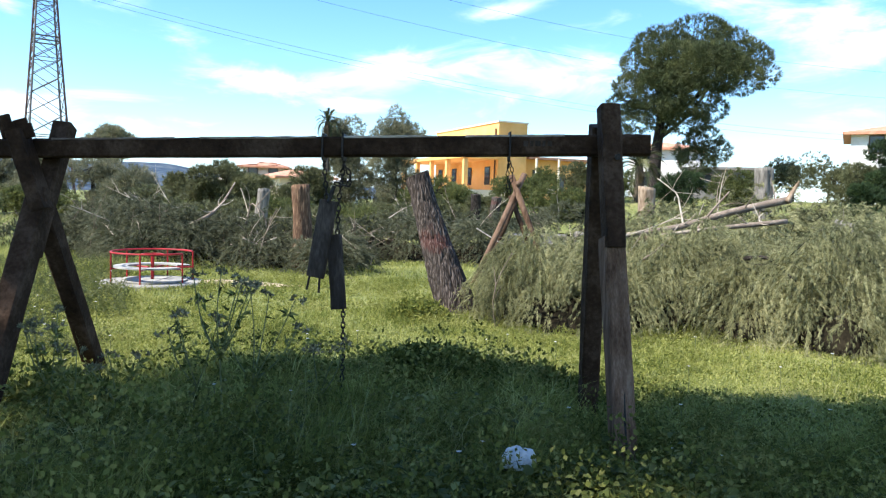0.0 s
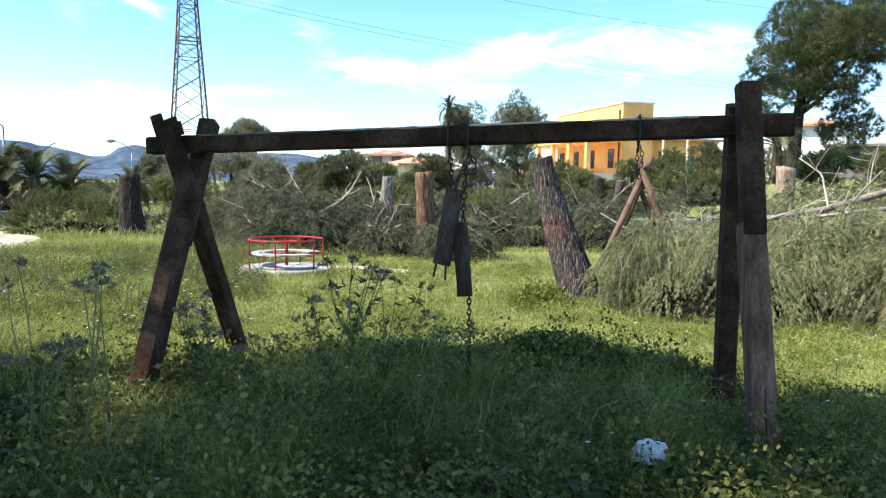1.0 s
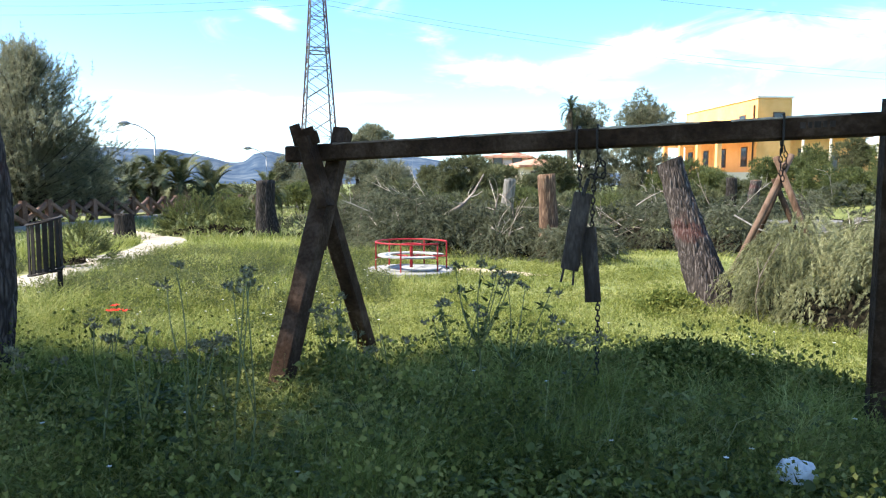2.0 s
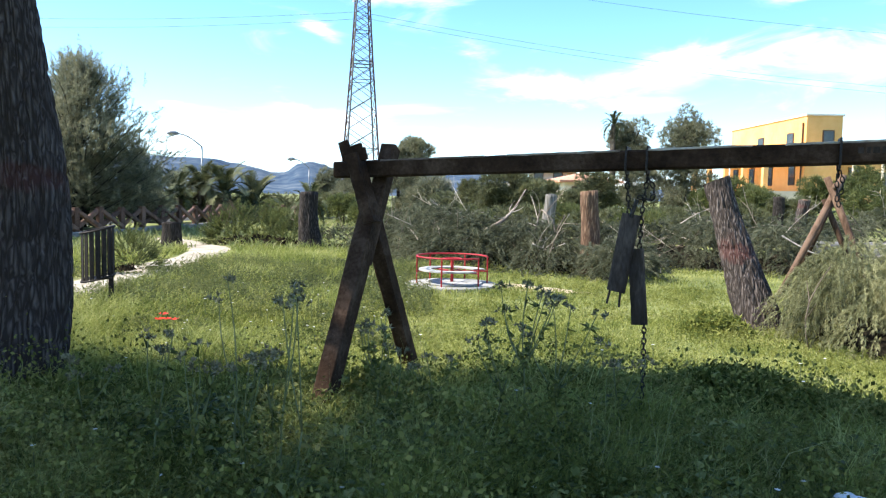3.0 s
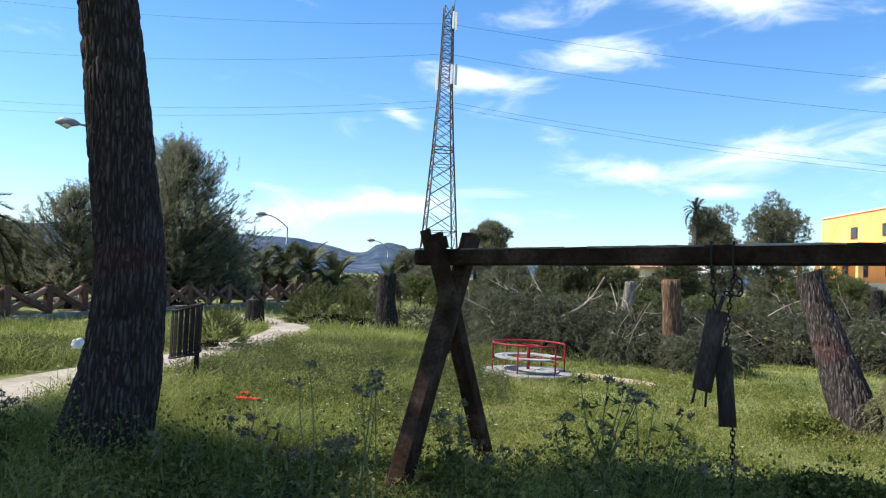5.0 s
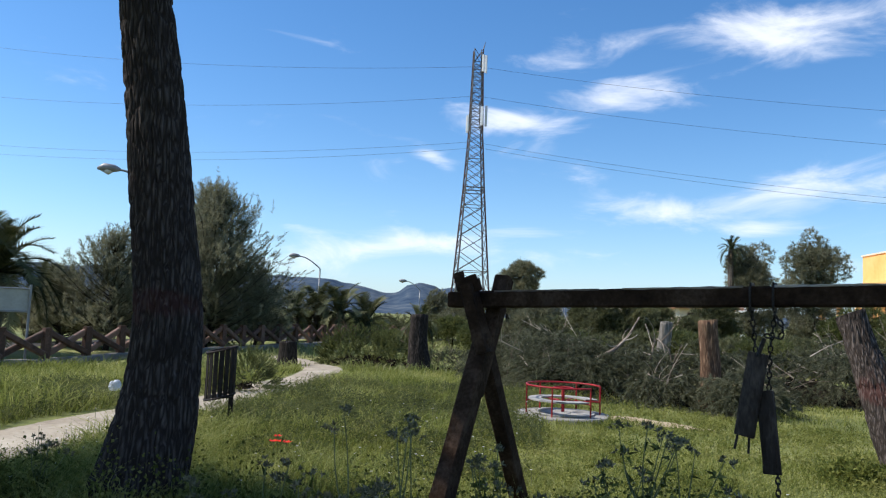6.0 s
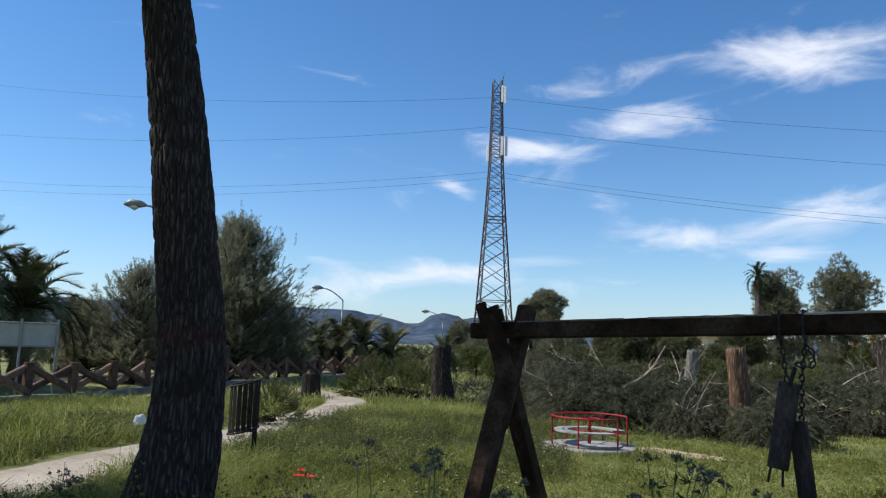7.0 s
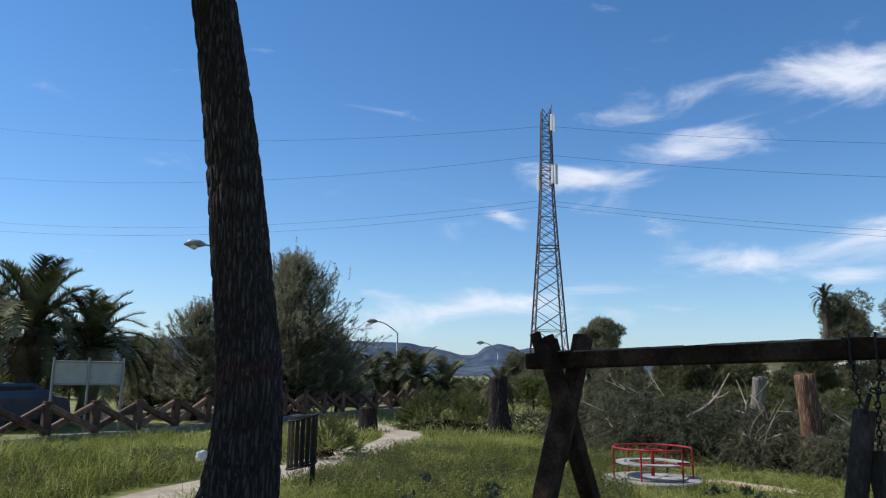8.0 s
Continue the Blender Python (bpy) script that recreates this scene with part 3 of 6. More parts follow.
def hanger(x):
    """An iron strap round the beam with an eye beneath."""
    c = beam_at(x)
    s = Shape()
    for a, b in (((-0.072, 0.068), (0.072, 0.068)), ((-0.072, -0.068), (0.072, -0.068)), ((-0.07, -0.07), (-0.07, 0.07)), ((0.07, -0.07), (0.07, 0.07))):
        s.beam(local(swing, (c.x, c.y + a[0], c.z + a[1])), local(swing, (c.x, c.y + b[0], c.z + b[1])), 0.05, 0.012, up=(1, 0, 0), bevel=0.002)
    th = np.linspace(0, 2 * np.pi, 11)
    s.tube([local(swing, (c.x, c.y + 0.028 * math.sin(t), c.z - 0.11 + 0.032 * math.cos(t))) for t in th], 0.008, 6, cap=False)
    part("strap", s, M_chain, swing, "rusty iron strap with an eye")
    return c


for x in (-0.80, -0.66, 0.47):
    hanger(x)


def chain(name, pts, parent, origin, link=0.05, wire=0.006):
    """A run of interlocked oval links along pts."""
    pts = np.asarray(pts, float)
    seg = np.linalg.norm(np.diff(pts, axis=0), axis=1)
    dist = np.concatenate([[0], np.cumsum(seg)])
    n = max(2, int(dist[-1] / (link * 0.72)))
    at = np.linspace(0, dist[-1], n)
    q = np.stack([np.interp(at, dist, pts[:, i]) for i in range(3)], 1)
    s = Shape()
    th = np.linspace(0, 2 * np.pi, 9)
    for i in range(n - 1):
        c, t = (q[i] + q[i + 1]) / 2, unit((q[i + 1] - q[i])[None])[0]
        side = np.cross(t, (0, 1, 0.01) if i % 2 else (1, 0, 0.01))
        side /= np.linalg.norm(side) + 1e-9
        s.tube([c - origin + t * math.cos(a) * link * 0.5 + side * math.sin(a) * link * 0.27 for a in th], wire, 5, cap=False)
    return part(name, s, M_chain, parent)


seat = swing
so = np.array(seat.location)
part("seat_board", Shape().beam(np.array((-0.76, 5.30, 1.60)) - so, np.array((-0.845, 5.30, 1.06)) - so, 0.125, 0.05, up=(0.1, 1, 0), bevel=0.012, seg=5, rough=0.002), M_seat, seat, "weathered grey board hung upright")
part("seat_board", Shape().beam(np.array((-0.725, 5.33, 1.36)) - so, np.array((-0.675, 5.30, 0.84)) - so, 0.11, 0.05, up=(0.3, 1, 0), bevel=0.012, seg=5, rough=0.002), M_seat, seat, "dark board turned edge on")
chain("chain", [(-0.80, 5.30, 1.86), (-0.775, 5.30, 1.60)], seat, so)
chain("chain", [(-0.66, 5.29, 1.86), (-0.69, 5.30, 1.62), (-0.70, 5.32, 1.36)], seat, so)
chain("chain", [(-0.66, 5.27, 1.86), (-0.60, 5.27, 1.76), (-0.63, 5.27, 1.70), (-0.72, 5.27, 1.72)], seat, so)
chain("chain", [(-0.645, 5.30, 0.86), (-0.640, 5.30, 0.6), (-0.645, 5.31, 0.10)], seat, so)
for a, b, r in (((-0.885, 5.3, 1.07), (-0.905, 5.3, 0.97), 0.008), ((-0.815, 5.3, 1.06), (-0.82, 5.3, 0.95), 0.008), ((-0.76, 5.27, 1.58), (-0.72, 5.27, 1.70), 0.014)):
    part("bracket", Shape().tube([np.array(a) - so, np.array(b) - so], r, 6), M_chain, seat, "bent iron bracket end")
hang, ho = swing, so
chain("chain", [(0.46, 5.15, 1.88), (0.465, 5.15, 1.80), (0.47, 5.15, 1.71)], hang, ho, 0.04, 0.004)
chain("chain", [(0.48, 5.14, 1.90), (0.50, 5.14, 1.80), (0.475, 5.14, 1.74), (0.48, 5.14, 1.68)], hang, ho, 0.04, 0.004)

# ---- merry-go-round ----
MG = Vector((-5.08, 12.57, gz(-5.08, 12.57)))
mgr = thing("merry_go_round", MG, "red painted steel merry-go-round with pale round bench on a concrete base", "merry-go-round")
rim = Shape()
rim.tube([(0, 0, -0.05), (0, 0, 0.085), (0, 0, 0.105)], [0.84, 0.84, 0.825], 48)
part("base", rim, M_concrete, mgr, "low round concrete base")
part("floor_plate", Shape().tube([(0, 0, 0.115), (0, 0, 0.135)], 0.56, 40), M_ply, mgr, "pale round floor plate")
part("axle", Shape().tube([(0, 0, 0.12), (0, 0, 0.54)], 0.03, 12), M_red, mgr)
part("wheel", Shape().tube([(0.17 * math.cos(t), 0.17 * math.sin(t), 0.56) for t in np.linspace(0, 2 * np.pi, 25)], 0.016, 7, cap=False), M_red, mgr, "red steering wheel")
bench = Shape()
n = 44
for lo, hi in ((0.345, 0.37),):
    vv = []
    for z in (lo, hi):
        for r in (0.40, 0.62):
            vv += [(r * math.cos(t), r * math.sin(t), z) for t in np.linspace(0.5, 5.9, n)]
    ff = []
    for i in range(n - 1):
        ff += [(i, i + 1, n + i + 1, n + i), (2 * n + i, 3 * n + i, 3 * n + i + 1, 2 * n + i + 1), (n + i, n + i + 1, 3 * n + i + 1, 3 * n + i), (i + 1, i, 2 * n + i, 2 * n + i + 1)]
    bench.add(vv, ff)
part("bench", bench, M_ply, mgr, "pale ring bench board")
for i in range(6):
    t = 0.5 + i * 5.4 / 5
    s = Shape()
    s.tube([(0.66 * math.cos(t), 0.66 * math.sin(t), 0.11), (0.66 * math.cos(t), 0.66 * math.sin(t), 0.605)], 0.015, 8)
    s.tube([(0.66 * math.cos(t), 0.66 * math.sin(t), 0.335), (0.10 * math.cos(t), 0.10 * math.sin(t), 0.335)], 0.014, 6)
    part("post", s, M_red, mgr)
for z, r in ((0.605, 0.016),):
    part("handrail", Shape().tube([(0.66 * math.cos(t), 0.66 * math.sin(t), z) for t in np.linspace(0.5, 5.9, 40)], r, 8), M_red, mgr)

# ---- stumps ----
def stump(name, az, d, h, r0, r1, lean, mat, label, cut=M_cut, n=20, slant=0.05, z0=None):
    """A cut trunk: flared foot, lean, uneven bark and a sawn top."""
    base = spot(az, d)
    ob = thing(name, base, label, "tree stump", "felled tree stumps")
    zs = np.linspace(-0.15, h, 26)
    pts = [(lean[0] * max(z, 0) / h, lean[1] * max(z, 0) / h, z) for z in zs]
    pts = np.array(pts) + np.column_stack([0.02 * np.sin(zs * 3 + az), 0.02 * np.cos(zs * 2.3 + az), zs * 0])
    rad = r1 + (r0 - r1) * np.exp(-np.maximum(zs, 0) / (0.28 * h))
    s = Shape()
    a = np.linspace(0, 2 * np.pi, 40, endpoint=False)
    vv = []
    for p, r in zip(pts, rad):
        q = np.stack([np.cos(a) * 3.0, np.sin(a) * 3.0, np.full(40, p[2] * 1.6)], 1)
        foot = 0.10 * math.exp(-max(p[2], 0) / 0.25) * np.sin(a * 5 + az)
        rr = r * (1 + 0.10 * fields(q, 0.9, abs(az)) + 0.07 * fields(q * (1, 1, 0.4), 2.6, 4.0) + foot)
        vv.append(p + np.stack([np.cos(a) * rr, np.sin(a) * rr, a * 0], 1))
    vv[-1][:, 2] += 0.06 * fields(np.stack([np.cos(a), np.sin(a), a * 0 + az], 1), 1.5, 7.0)
    ff = [(i * 40 + j, i * 40 + (j + 1) % 40, (i + 1) * 40 + (j + 1) % 40, (i + 1) * 40 + j) for i in range(len(pts) - 1) for j in range(40)]
    ff.append(tuple(range((len(pts) - 1) * 40, len(pts) * 40)))
    s.add(np.concatenate(vv), ff)
    part("trunk", s, mat, ob, smooth=True)
    top = Shape()
    a = np.linspace(0, 2 * np.pi, n, endpoint=False)
    c = pts[-1]
    vv = [c + np.array((math.cos(t) * r1 * 0.86, math.sin(t) * r1 * 0.86, 0.006 + slant * math.cos(t + 1) * r1)) for t in a] + [c + np.array((0, 0, 0.03))]
    vv += [c + np.array((math.cos(t) * r1 * 0.88, math.sin(t) * r1 * 0.88, -0.05)) for t in a]
    ff = [(i, (i + 1) % n, n) for i in range(n)] + [(n + 1 + i, n + 1 + (i + 1) % n, (i + 1) % n, i) for i in range(n)]
    part("sawn_top", top.add(vv, ff), cut, ob, "pale sawn end")
    return ob


stump("tree_stump", 33.6, 23.2, 1.72, 0.42, 0.27, (-0.1, 0), M_darkbark, "dark barked stump standing tall in grass", M_darkbark)
stump("tree_stump", 15.1, 24.5, 1.85, 0.34, 0.19, (0.12, 0), M_greystump, "bare grey stump with a flared foot", M_greystump)
stump("tree_stump", 11.7, 16.6, 1.83, 0.25, 0.195, (-0.05, 0), M_roughstrip, "orange-brown stump stripped of its bark", M_debark)
stump("tree_stump", -14.65, 22.5, 1.95, 0.34, 0.24, (0.0, 0), M_cut, "pale freshly cut stump half in shade", M_cut)
stump("tree_stump", -22.7, 25.5, 2.35, 0.33, 0.27, (0.0, 0), M_greystump, "tall thick grey stump rising above the brush", M_greystump)
stump("tree_stump", -1.55, 29.0, 1.5, 0.24, 0.19, (0.0, 0), M_darkbark, "short dark stump among bushes", M_greystump)
stump("tree_stump", -3.0, 30.0, 1.3, 0.24, 0.2, (0.1, 0), M_barkstump, "short brown stump among bushes", M_debark)
stump("tree_stump", 3.9, 34.0, 0.9, 0.2, 0.17, (0, 0), M_greystump, "small grey stump far off in the weeds", M_greystump)
stump("tree_stump", -6.6, 27.0, 0.75, 0.26, 0.22, (0, 0), M_darkbark, "low dark stump in the weeds", M_cut)
stump("tree_stump", 43.8, 23.8, 0.75, 0.32, 0.27, (0, 0), M_darkbark, "low dark stump beside the footpath", M_darkbark)
stump("tree_stump", -26.5, 27.0, 0.9, 0.2, 0.16, (0, 0), M_darkbark, "short dark stump beside the log", M_cut)

def plates(u, v, cells, seed):
    """Bark plates: 0 in the furrows to 1 on the plates; u runs round the stem in whole cells, v along it."""
    r = np.random.default_rng(seed)
    rows = int(np.ceil(v.max())) + 4
    jit = r.uniform(0.12, 0.88, (cells, rows, 2))
    v = v + 1.0
    iu, iv = np.floor(u).astype(int), np.floor(v).astype(int)
    best, second = np.full(u.shape, 9.0), np.full(u.shape, 9.0)
    for du in (-1, 0, 1):
        for dv in (-1, 0, 1):
            cu, cv = iu + du, np.clip(iv + dv, 0, rows - 1)
            j = jit[cu % cells, cv]
            d = np.hypot(cu + j[..., 0] - u, iv + dv + j[..., 1] - v)
            second = np.minimum(second, np.maximum(best, d))
            best = np.minimum(best, d)
    return smooth((second - best) / 0.42)


def bark_stem(centres, radii, cells, tall_cell, depth, n, seed, lump=0.05, foot=0.0):
    """A stem with real bark: plates proud of furrows, over an uneven round trunk."""
    a = np.linspace(0, 2 * np.pi, n, endpoint=False)
    z = centres[:, 2]
    A, Z = np.meshgrid(a, z - z.min())
    q = np.stack([np.cos(A).ravel() * 3, np.sin(A).ravel() * 3, Z.ravel() * 1.3], 1)
    wob = fields(q, 1.0, seed).reshape(A.shape)
    wob2 = fields(q * (1, 1, 2.2), 2.4, seed + 3.0).reshape(A.shape)
    pl = plates(A / (2 * np.pi) * cells + 0.45 * wob2, Z / tall_cell + 0.5 * wob, cells, int(seed))
    fine_pl = plates(A / (2 * np.pi) * cells * 2, Z / tall_cell * 1.7, cells * 2, int(seed) + 1)
    R = radii[:, None] * (1 + lump * wob + 0.4 * lump * wob2) + depth * (pl - 0.7) + 0.3 * depth * fine_pl
    R += foot * np.exp(-Z / 0.3) * np.sin(A * 5 + seed)
    v = np.stack([centres[:, :1] + np.cos(A) * R, centres[:, 1:2] + np.sin(A) * R, np.broadcast_to(z[:, None], A.shape)], 2).reshape(-1, 3)
    i, j = np.meshgrid(np.arange(len(z) - 1), np.arange(n), indexing="ij")
    i, j, k = i.ravel(), j.ravel(), (j.ravel() + 1) % n
    return v, np.stack([i * n + j, i * n + k, (i + 1) * n + k, (i + 1) * n + j], 1)


# the leaning stump: bent, thick, with rugged bark and a slanting cut
LS = Vector((0.17, 11.15, gz(0.17, 11.15)))
lean_stump = thing("tree_stump", LS, "leaning rugged pine stump with a trace of red paint", "tree stump", "felled tree stumps")
zz = np.linspace(-0.15, 2.02, 150)
mids = np.stack([np.interp(zz, [-0.15, 0, 0.5, 1.0, 1.55, 2.02], [0.06, 0.03, -0.17, -0.34, -0.53, -0.68]), 0.08 * zz, zz], 1)
rads = np.interp(zz, [-0.15, 0.0, 0.25, 0.55, 1.0, 1.5, 2.02], [0.37, 0.325, 0.29, 0.265, 0.232, 0.195, 0.17])
lv, lf = bark_stem(mids, rads, 26, 0.3, 0.017, 150, 4.0, 0.11, 0.03)
lift = smooth((lv[:, 2] - 1.7) / 0.32)
lv[:, 2] += lift * (lv[:, 0] - mids[-1, 0]) * 0.42
part("trunk", fast_mesh("trunk", lv, lf), M_barkstump, lean_stump)
rim_top = lv[-150:]
cut = Shape().add(np.vstack([rim_top * (1, 1, 1) - (0, 0, 0.012), rim_top.mean(0)[None] + (0, 0, 0.012)]), [(i, (i + 1) % 150, 150) for i in range(150)])
part("sawn_top", cut, M_greystump, lean_stump, "grey slanting sawn end")

# ---- second frame of round poles, far swing ----
f2 = thing("pole_frame", spot(-5.0, 15.0), "old swing frame of crossed brown round poles behind the brush", "swing frame")
fo = np.array(f2.location)
APEX = spot(-5.0, 15.0, 2.12)
for name, foot, top in (("pole", spot(-1.75, 14.2, -0.05), spot(-5.5, 15.1, 2.22)), ("pole", spot(-7.9, 14.6, -0.05), spot(-4.5, 14.9, 2.18)),
                        ("pole", spot(-2.9, 17.6, 0.1), spot(-4.9, 17.6, 1.75)), ("pole", spot(-6.6, 17.8, 0.1), spot(-4.4, 17.7, 1.8))):
    part("pole", Shape().tube([np.array(foot) - fo, (np.array(foot) + np.array(top)) / 2 - fo + (0.01, 0, 0.01), np.array(top) - fo], 0.06, 12, rough=0.03), M_pole, f2, smooth=True)
part("ridge_pole", Shape().tube([np.array(APEX) - fo + (0, -0.2, -0.1), np.array(spot(-4.7, 17.9, 1.72)) - fo], 0.06, 12, rough=0.03), M_pole, f2, smooth=True)
slab = thing("concrete_block", spot(-6.3, 20.5), "long grey concrete block lying in the weeds", "concrete block")
part("block", Shape().beam((-1.1, 0, 0.55), (0.9, 0.1, 0.6), 0.4, 0.35, bevel=0.04, seg=6, rough=0.01), M_greywall, slab)
part("footing", Shape().beam((-0.8, 0, -0.1), (0.6, 0.1, 0.4), 0.5, 0.5, bevel=0.04, seg=3, rough=0.01), M_greywall, slab)

# ---- lattice tower ----
TB = spot(29.75, 75.0)
tower = thing("lattice_tower", TB, "tall galvanised lattice mast with antenna panels and power cables", "lattice mast", rz=38)
HT = 30.0


def half(z):
    """Half the mast's width at a height."""
    return float(np.interp(z, [0, 5.2, 15, 20.5, 30], [2.15, 1.62, 0.98, 0.68, 0.46]))


def corner(i, z):
    h = half(z)
    return np.array(((-h, -h), (h, -h), (h, h), (-h, h))[i % 4] + (z,), float)


for i in range(4):
    part("leg", Shape().tube([corner(i, z) for z in (-0.3, 5.2, 10, 15, 20.5, 25, HT)], [0.10, 0.09, 0.085, 0.08, 0.07, 0.065, 0.06], 6), M_rust if i % 2 else M_steel, tower)
levels = [0.0, 2.2, 4.2]
while levels[-1] < HT - 0.6:
    levels.append(levels[-1] + max(0.85, half(levels[-1]) * 1.25))
levels[-1] = HT
for j in range(len(levels) - 1):
    z0, z1 = levels[j], levels[j + 1]
    for i in range(4):
        part("brace", Shape().tube([corner(i, z0), corner(i + 1, z1)], 0.034, 5), M_steel, tower)
        part("brace", Shape().tube([corner(i + 1, z0), corner(i, z1)], 0.034, 5), M_rust, tower)
        if j % 4 == 3 or z0 > 22:
            part("girt", Shape().tube([corner(i, z0), corner(i + 1, z0)], 0.04, 5), M_steel, tower)
for i in range(4):
    for dz in (0.0, 0.35):
        part("girt", Shape().tube([corner(i, 14.7 + dz), corner(i + 1, 14.7 + dz)], 0.06, 5), M_steel, tower)
for x, y, z0, z1 in ((0.75, -0.75, 27.3, 29.2), (0.42, -0.95, 27.4, 29.2), (0.95, -0.70, 21.6, 23.8), (0.45, -1.05, 21.6, 23.6), (-0.95, -0.5, 21.0, 22.7), (-0.8, 0.9, 21.2, 23.0)):
    s = Shape().beam((x, y, z0), (x, y, z1), 0.26, 0.14, up=(0.6, 1, 0), bevel=0.03)
    p = part("antenna_panel", s, M_panel, tower, "white antenna panel")
    part("mount", Shape().tube([(x * 0.6, y * 0.6, z0 - 0.3), (x * 0.6, y * 0.6, z1 + 0.7)], 0.045, 6), M_steel, tower)
part("spike", Shape().tube([(0.46, -0.46, HT - 0.1), (0.62, -0.62, HT + 0.7)], [0.06, 0.02], 6), M_steel, tower)

# cables of the line, sagging between this mast and others out of view
def cable(a, b, sag):
    a, b = Vector(a), Vector(b)
    cu = bpy.data.curves.new("cable", "CURVE")
    cu.dimensions, cu.bevel_depth, cu.bevel_resolution = "3D", 0.013, 1
    sp = cu.splines.new("POLY")
    sp.points.add(40)
    for i, p in enumerate(sp.points):
        t = i / 40
        q = a.lerp(b, t) - Vector((0, 0, 4 * sag * t * (1 - t)))
        p.co = (*q, 1)
    cu.materials.append(M_wire)
    return tagged(new("power_cable", cu), "thin dark overhead power cable strung from the mast", "cable", "power cables")


RUN = Vector((math.cos(radians(18)), math.sin(radians(18)), 0))
for dz, x, rise in ((28.2, 0.0, 19.0), (25.0, 0.0, 12.5), (20.1, -0.4, 10.0), (19.4, 0.4, 9.0)):
    top = TB + Vector((x, 0, dz))
    cable(top, top - RUN * 125 + Vector((0, 0, rise)), 4.2)
    cable(top, top + RUN * 125 + Vector((0, 0, -7.0)), 4.4)

# ---- street lamps ----
def lamp_post(az, d, h, reach, turn, globe=False):
    b = spot(az, d)
    ob = thing("street_lamp", b, "grey steel street lamp with a curved arm and hooded head", "street lamp", "street lamps", rz=turn)
    part("pole", Shape().tube([(0, 0, -0.1), (0, 0, 1.2), (0, 0, h - 0.7)], [0.07, 0.06, 0.045], 10), M_lamp, ob, smooth=True)
    t = np.linspace(0, 1, 10)
    part("arm", Shape().tube(np.stack([reach * t, t * 0, h - 0.7 + 0.7 * np.sin(t * np.pi / 2)], 1), 0.035, 8), M_lamp, ob, smooth=True)
    head = Shape().tube([(reach - 0.05, 0, h), (reach + 0.12, 0, h + 0.03), (reach + 0.42, 0, h + 0.04), (reach + 0.62, 0, h + 0.0)], [0.05, 0.12, 0.14, 0.04], 12, flat=1.0)
    hd = part("head", head, M_lamp, ob, "dark hooded lamp head", smooth=True)
    part("lens", Shape().tube([(reach + 0.14, 0, h - 0.02), (reach + 0.3, 0, h - 0.07), (reach + 0.5, 0, h - 0.03)], [0.05, 0.12, 0.05], 10), M_lampglass, hd, smooth=True)
    return ob


lamp_post(53.8, 24.5, 5.85, 1.25, 180 + 46)
lamp_post(41.6, 45.0, 5.0, 1.3, 180 + 38)
lamp_post(33.7, 62.0, 4.5, 1.2, 180 + 34)
for az, d, h in ((41.9, 46.0, 2.55), (33.4, 60, 1.6)):
    ob = thing("globe_lamp", spot(az, d), "short post with a white globe lamp", "lamp")
    part("post", Shape().tube([(0, 0, -0.1), (0, 0, h)], 0.05, 8), M_lamp, ob)
    th = np.linspace(0, np.pi, 7)
    part("globe", Shape().tube(np.stack([th * 0, th * 0, h + 0.2 - 0.2 * np.cos(th)], 1), 0.2 * np.sin(th) + 0.01, 12), M_panel, ob, smooth=True)

# ---- fence ----
def fence_bay(m_a, m_b):
    a, b = Vector(m_a), Vector(m_b)
    base = Vector((a.x, a.y, gz(a.x, a.y)))
    ob = thing("fence_panel", base, "brown wooden fence bay with crossed rails on a low kerb", "fence", "wooden fence bays")
    d = np.array(b - a)
    d[2] = gz(b.x, b.y) - gz(a.x, a.y)
    z = np.array((0, 0, 1.0))
    part("post", Shape().beam(z * -0.1, z * 1.02, 0.2, 0.2, up=(0, 1, 0), bevel=0.015), M_fence, ob)
    nrm = np.array((-d[1], d[0], 0)) / np.linalg.norm(d) * 0.045
    part("rail", Shape().beam(z * 0.26 + nrm, d + z * 0.90 + nrm, 0.14, 0.17, bevel=0.03), M_fence, ob)
    part("rail", Shape().beam(z * 0.90 - nrm, d + z * 0.26 - nrm, 0.14, 0.17, bevel=0.03), M_fence, ob)
    return ob


line = np.array([(-16.8, 0.5), (-19.1, 8.6), (-20.1, 13.0), (-22.5, 21.3), (-24.0, 27.5), (-25.6, 32.5), (-26.0, 40.0), (-24.0, 46)])
seg = np.concatenate([[0], np.cumsum(np.linalg.norm(np.diff(line, axis=0), axis=1))])
marks = np.arange(0, seg[-1], 1.42)
posts = [(float(np.interp(q, seg, line[:, 0])), float(np.interp(q, seg, line[:, 1])), 0) for q in marks]
for p, q in zip(posts[:-1], posts[1:]):
    fence_bay(p, q)
kerb = Shape()
for p, q in zip(posts[:-1], posts[1:]):
    a, b = np.array(p) + (0, 0, gz(*p[:2])), np.array(q) + (0, 0, gz(*q[:2]))
    kerb.beam(a + (0, 0, 0.03), b + (0, 0, 0.03), 0.32, 0.30, bevel=0.03)
tagged(part("kerb_wall", kerb, M_kerb), "low pale concrete kerb wall under the fence", "kerb", kind="structure")

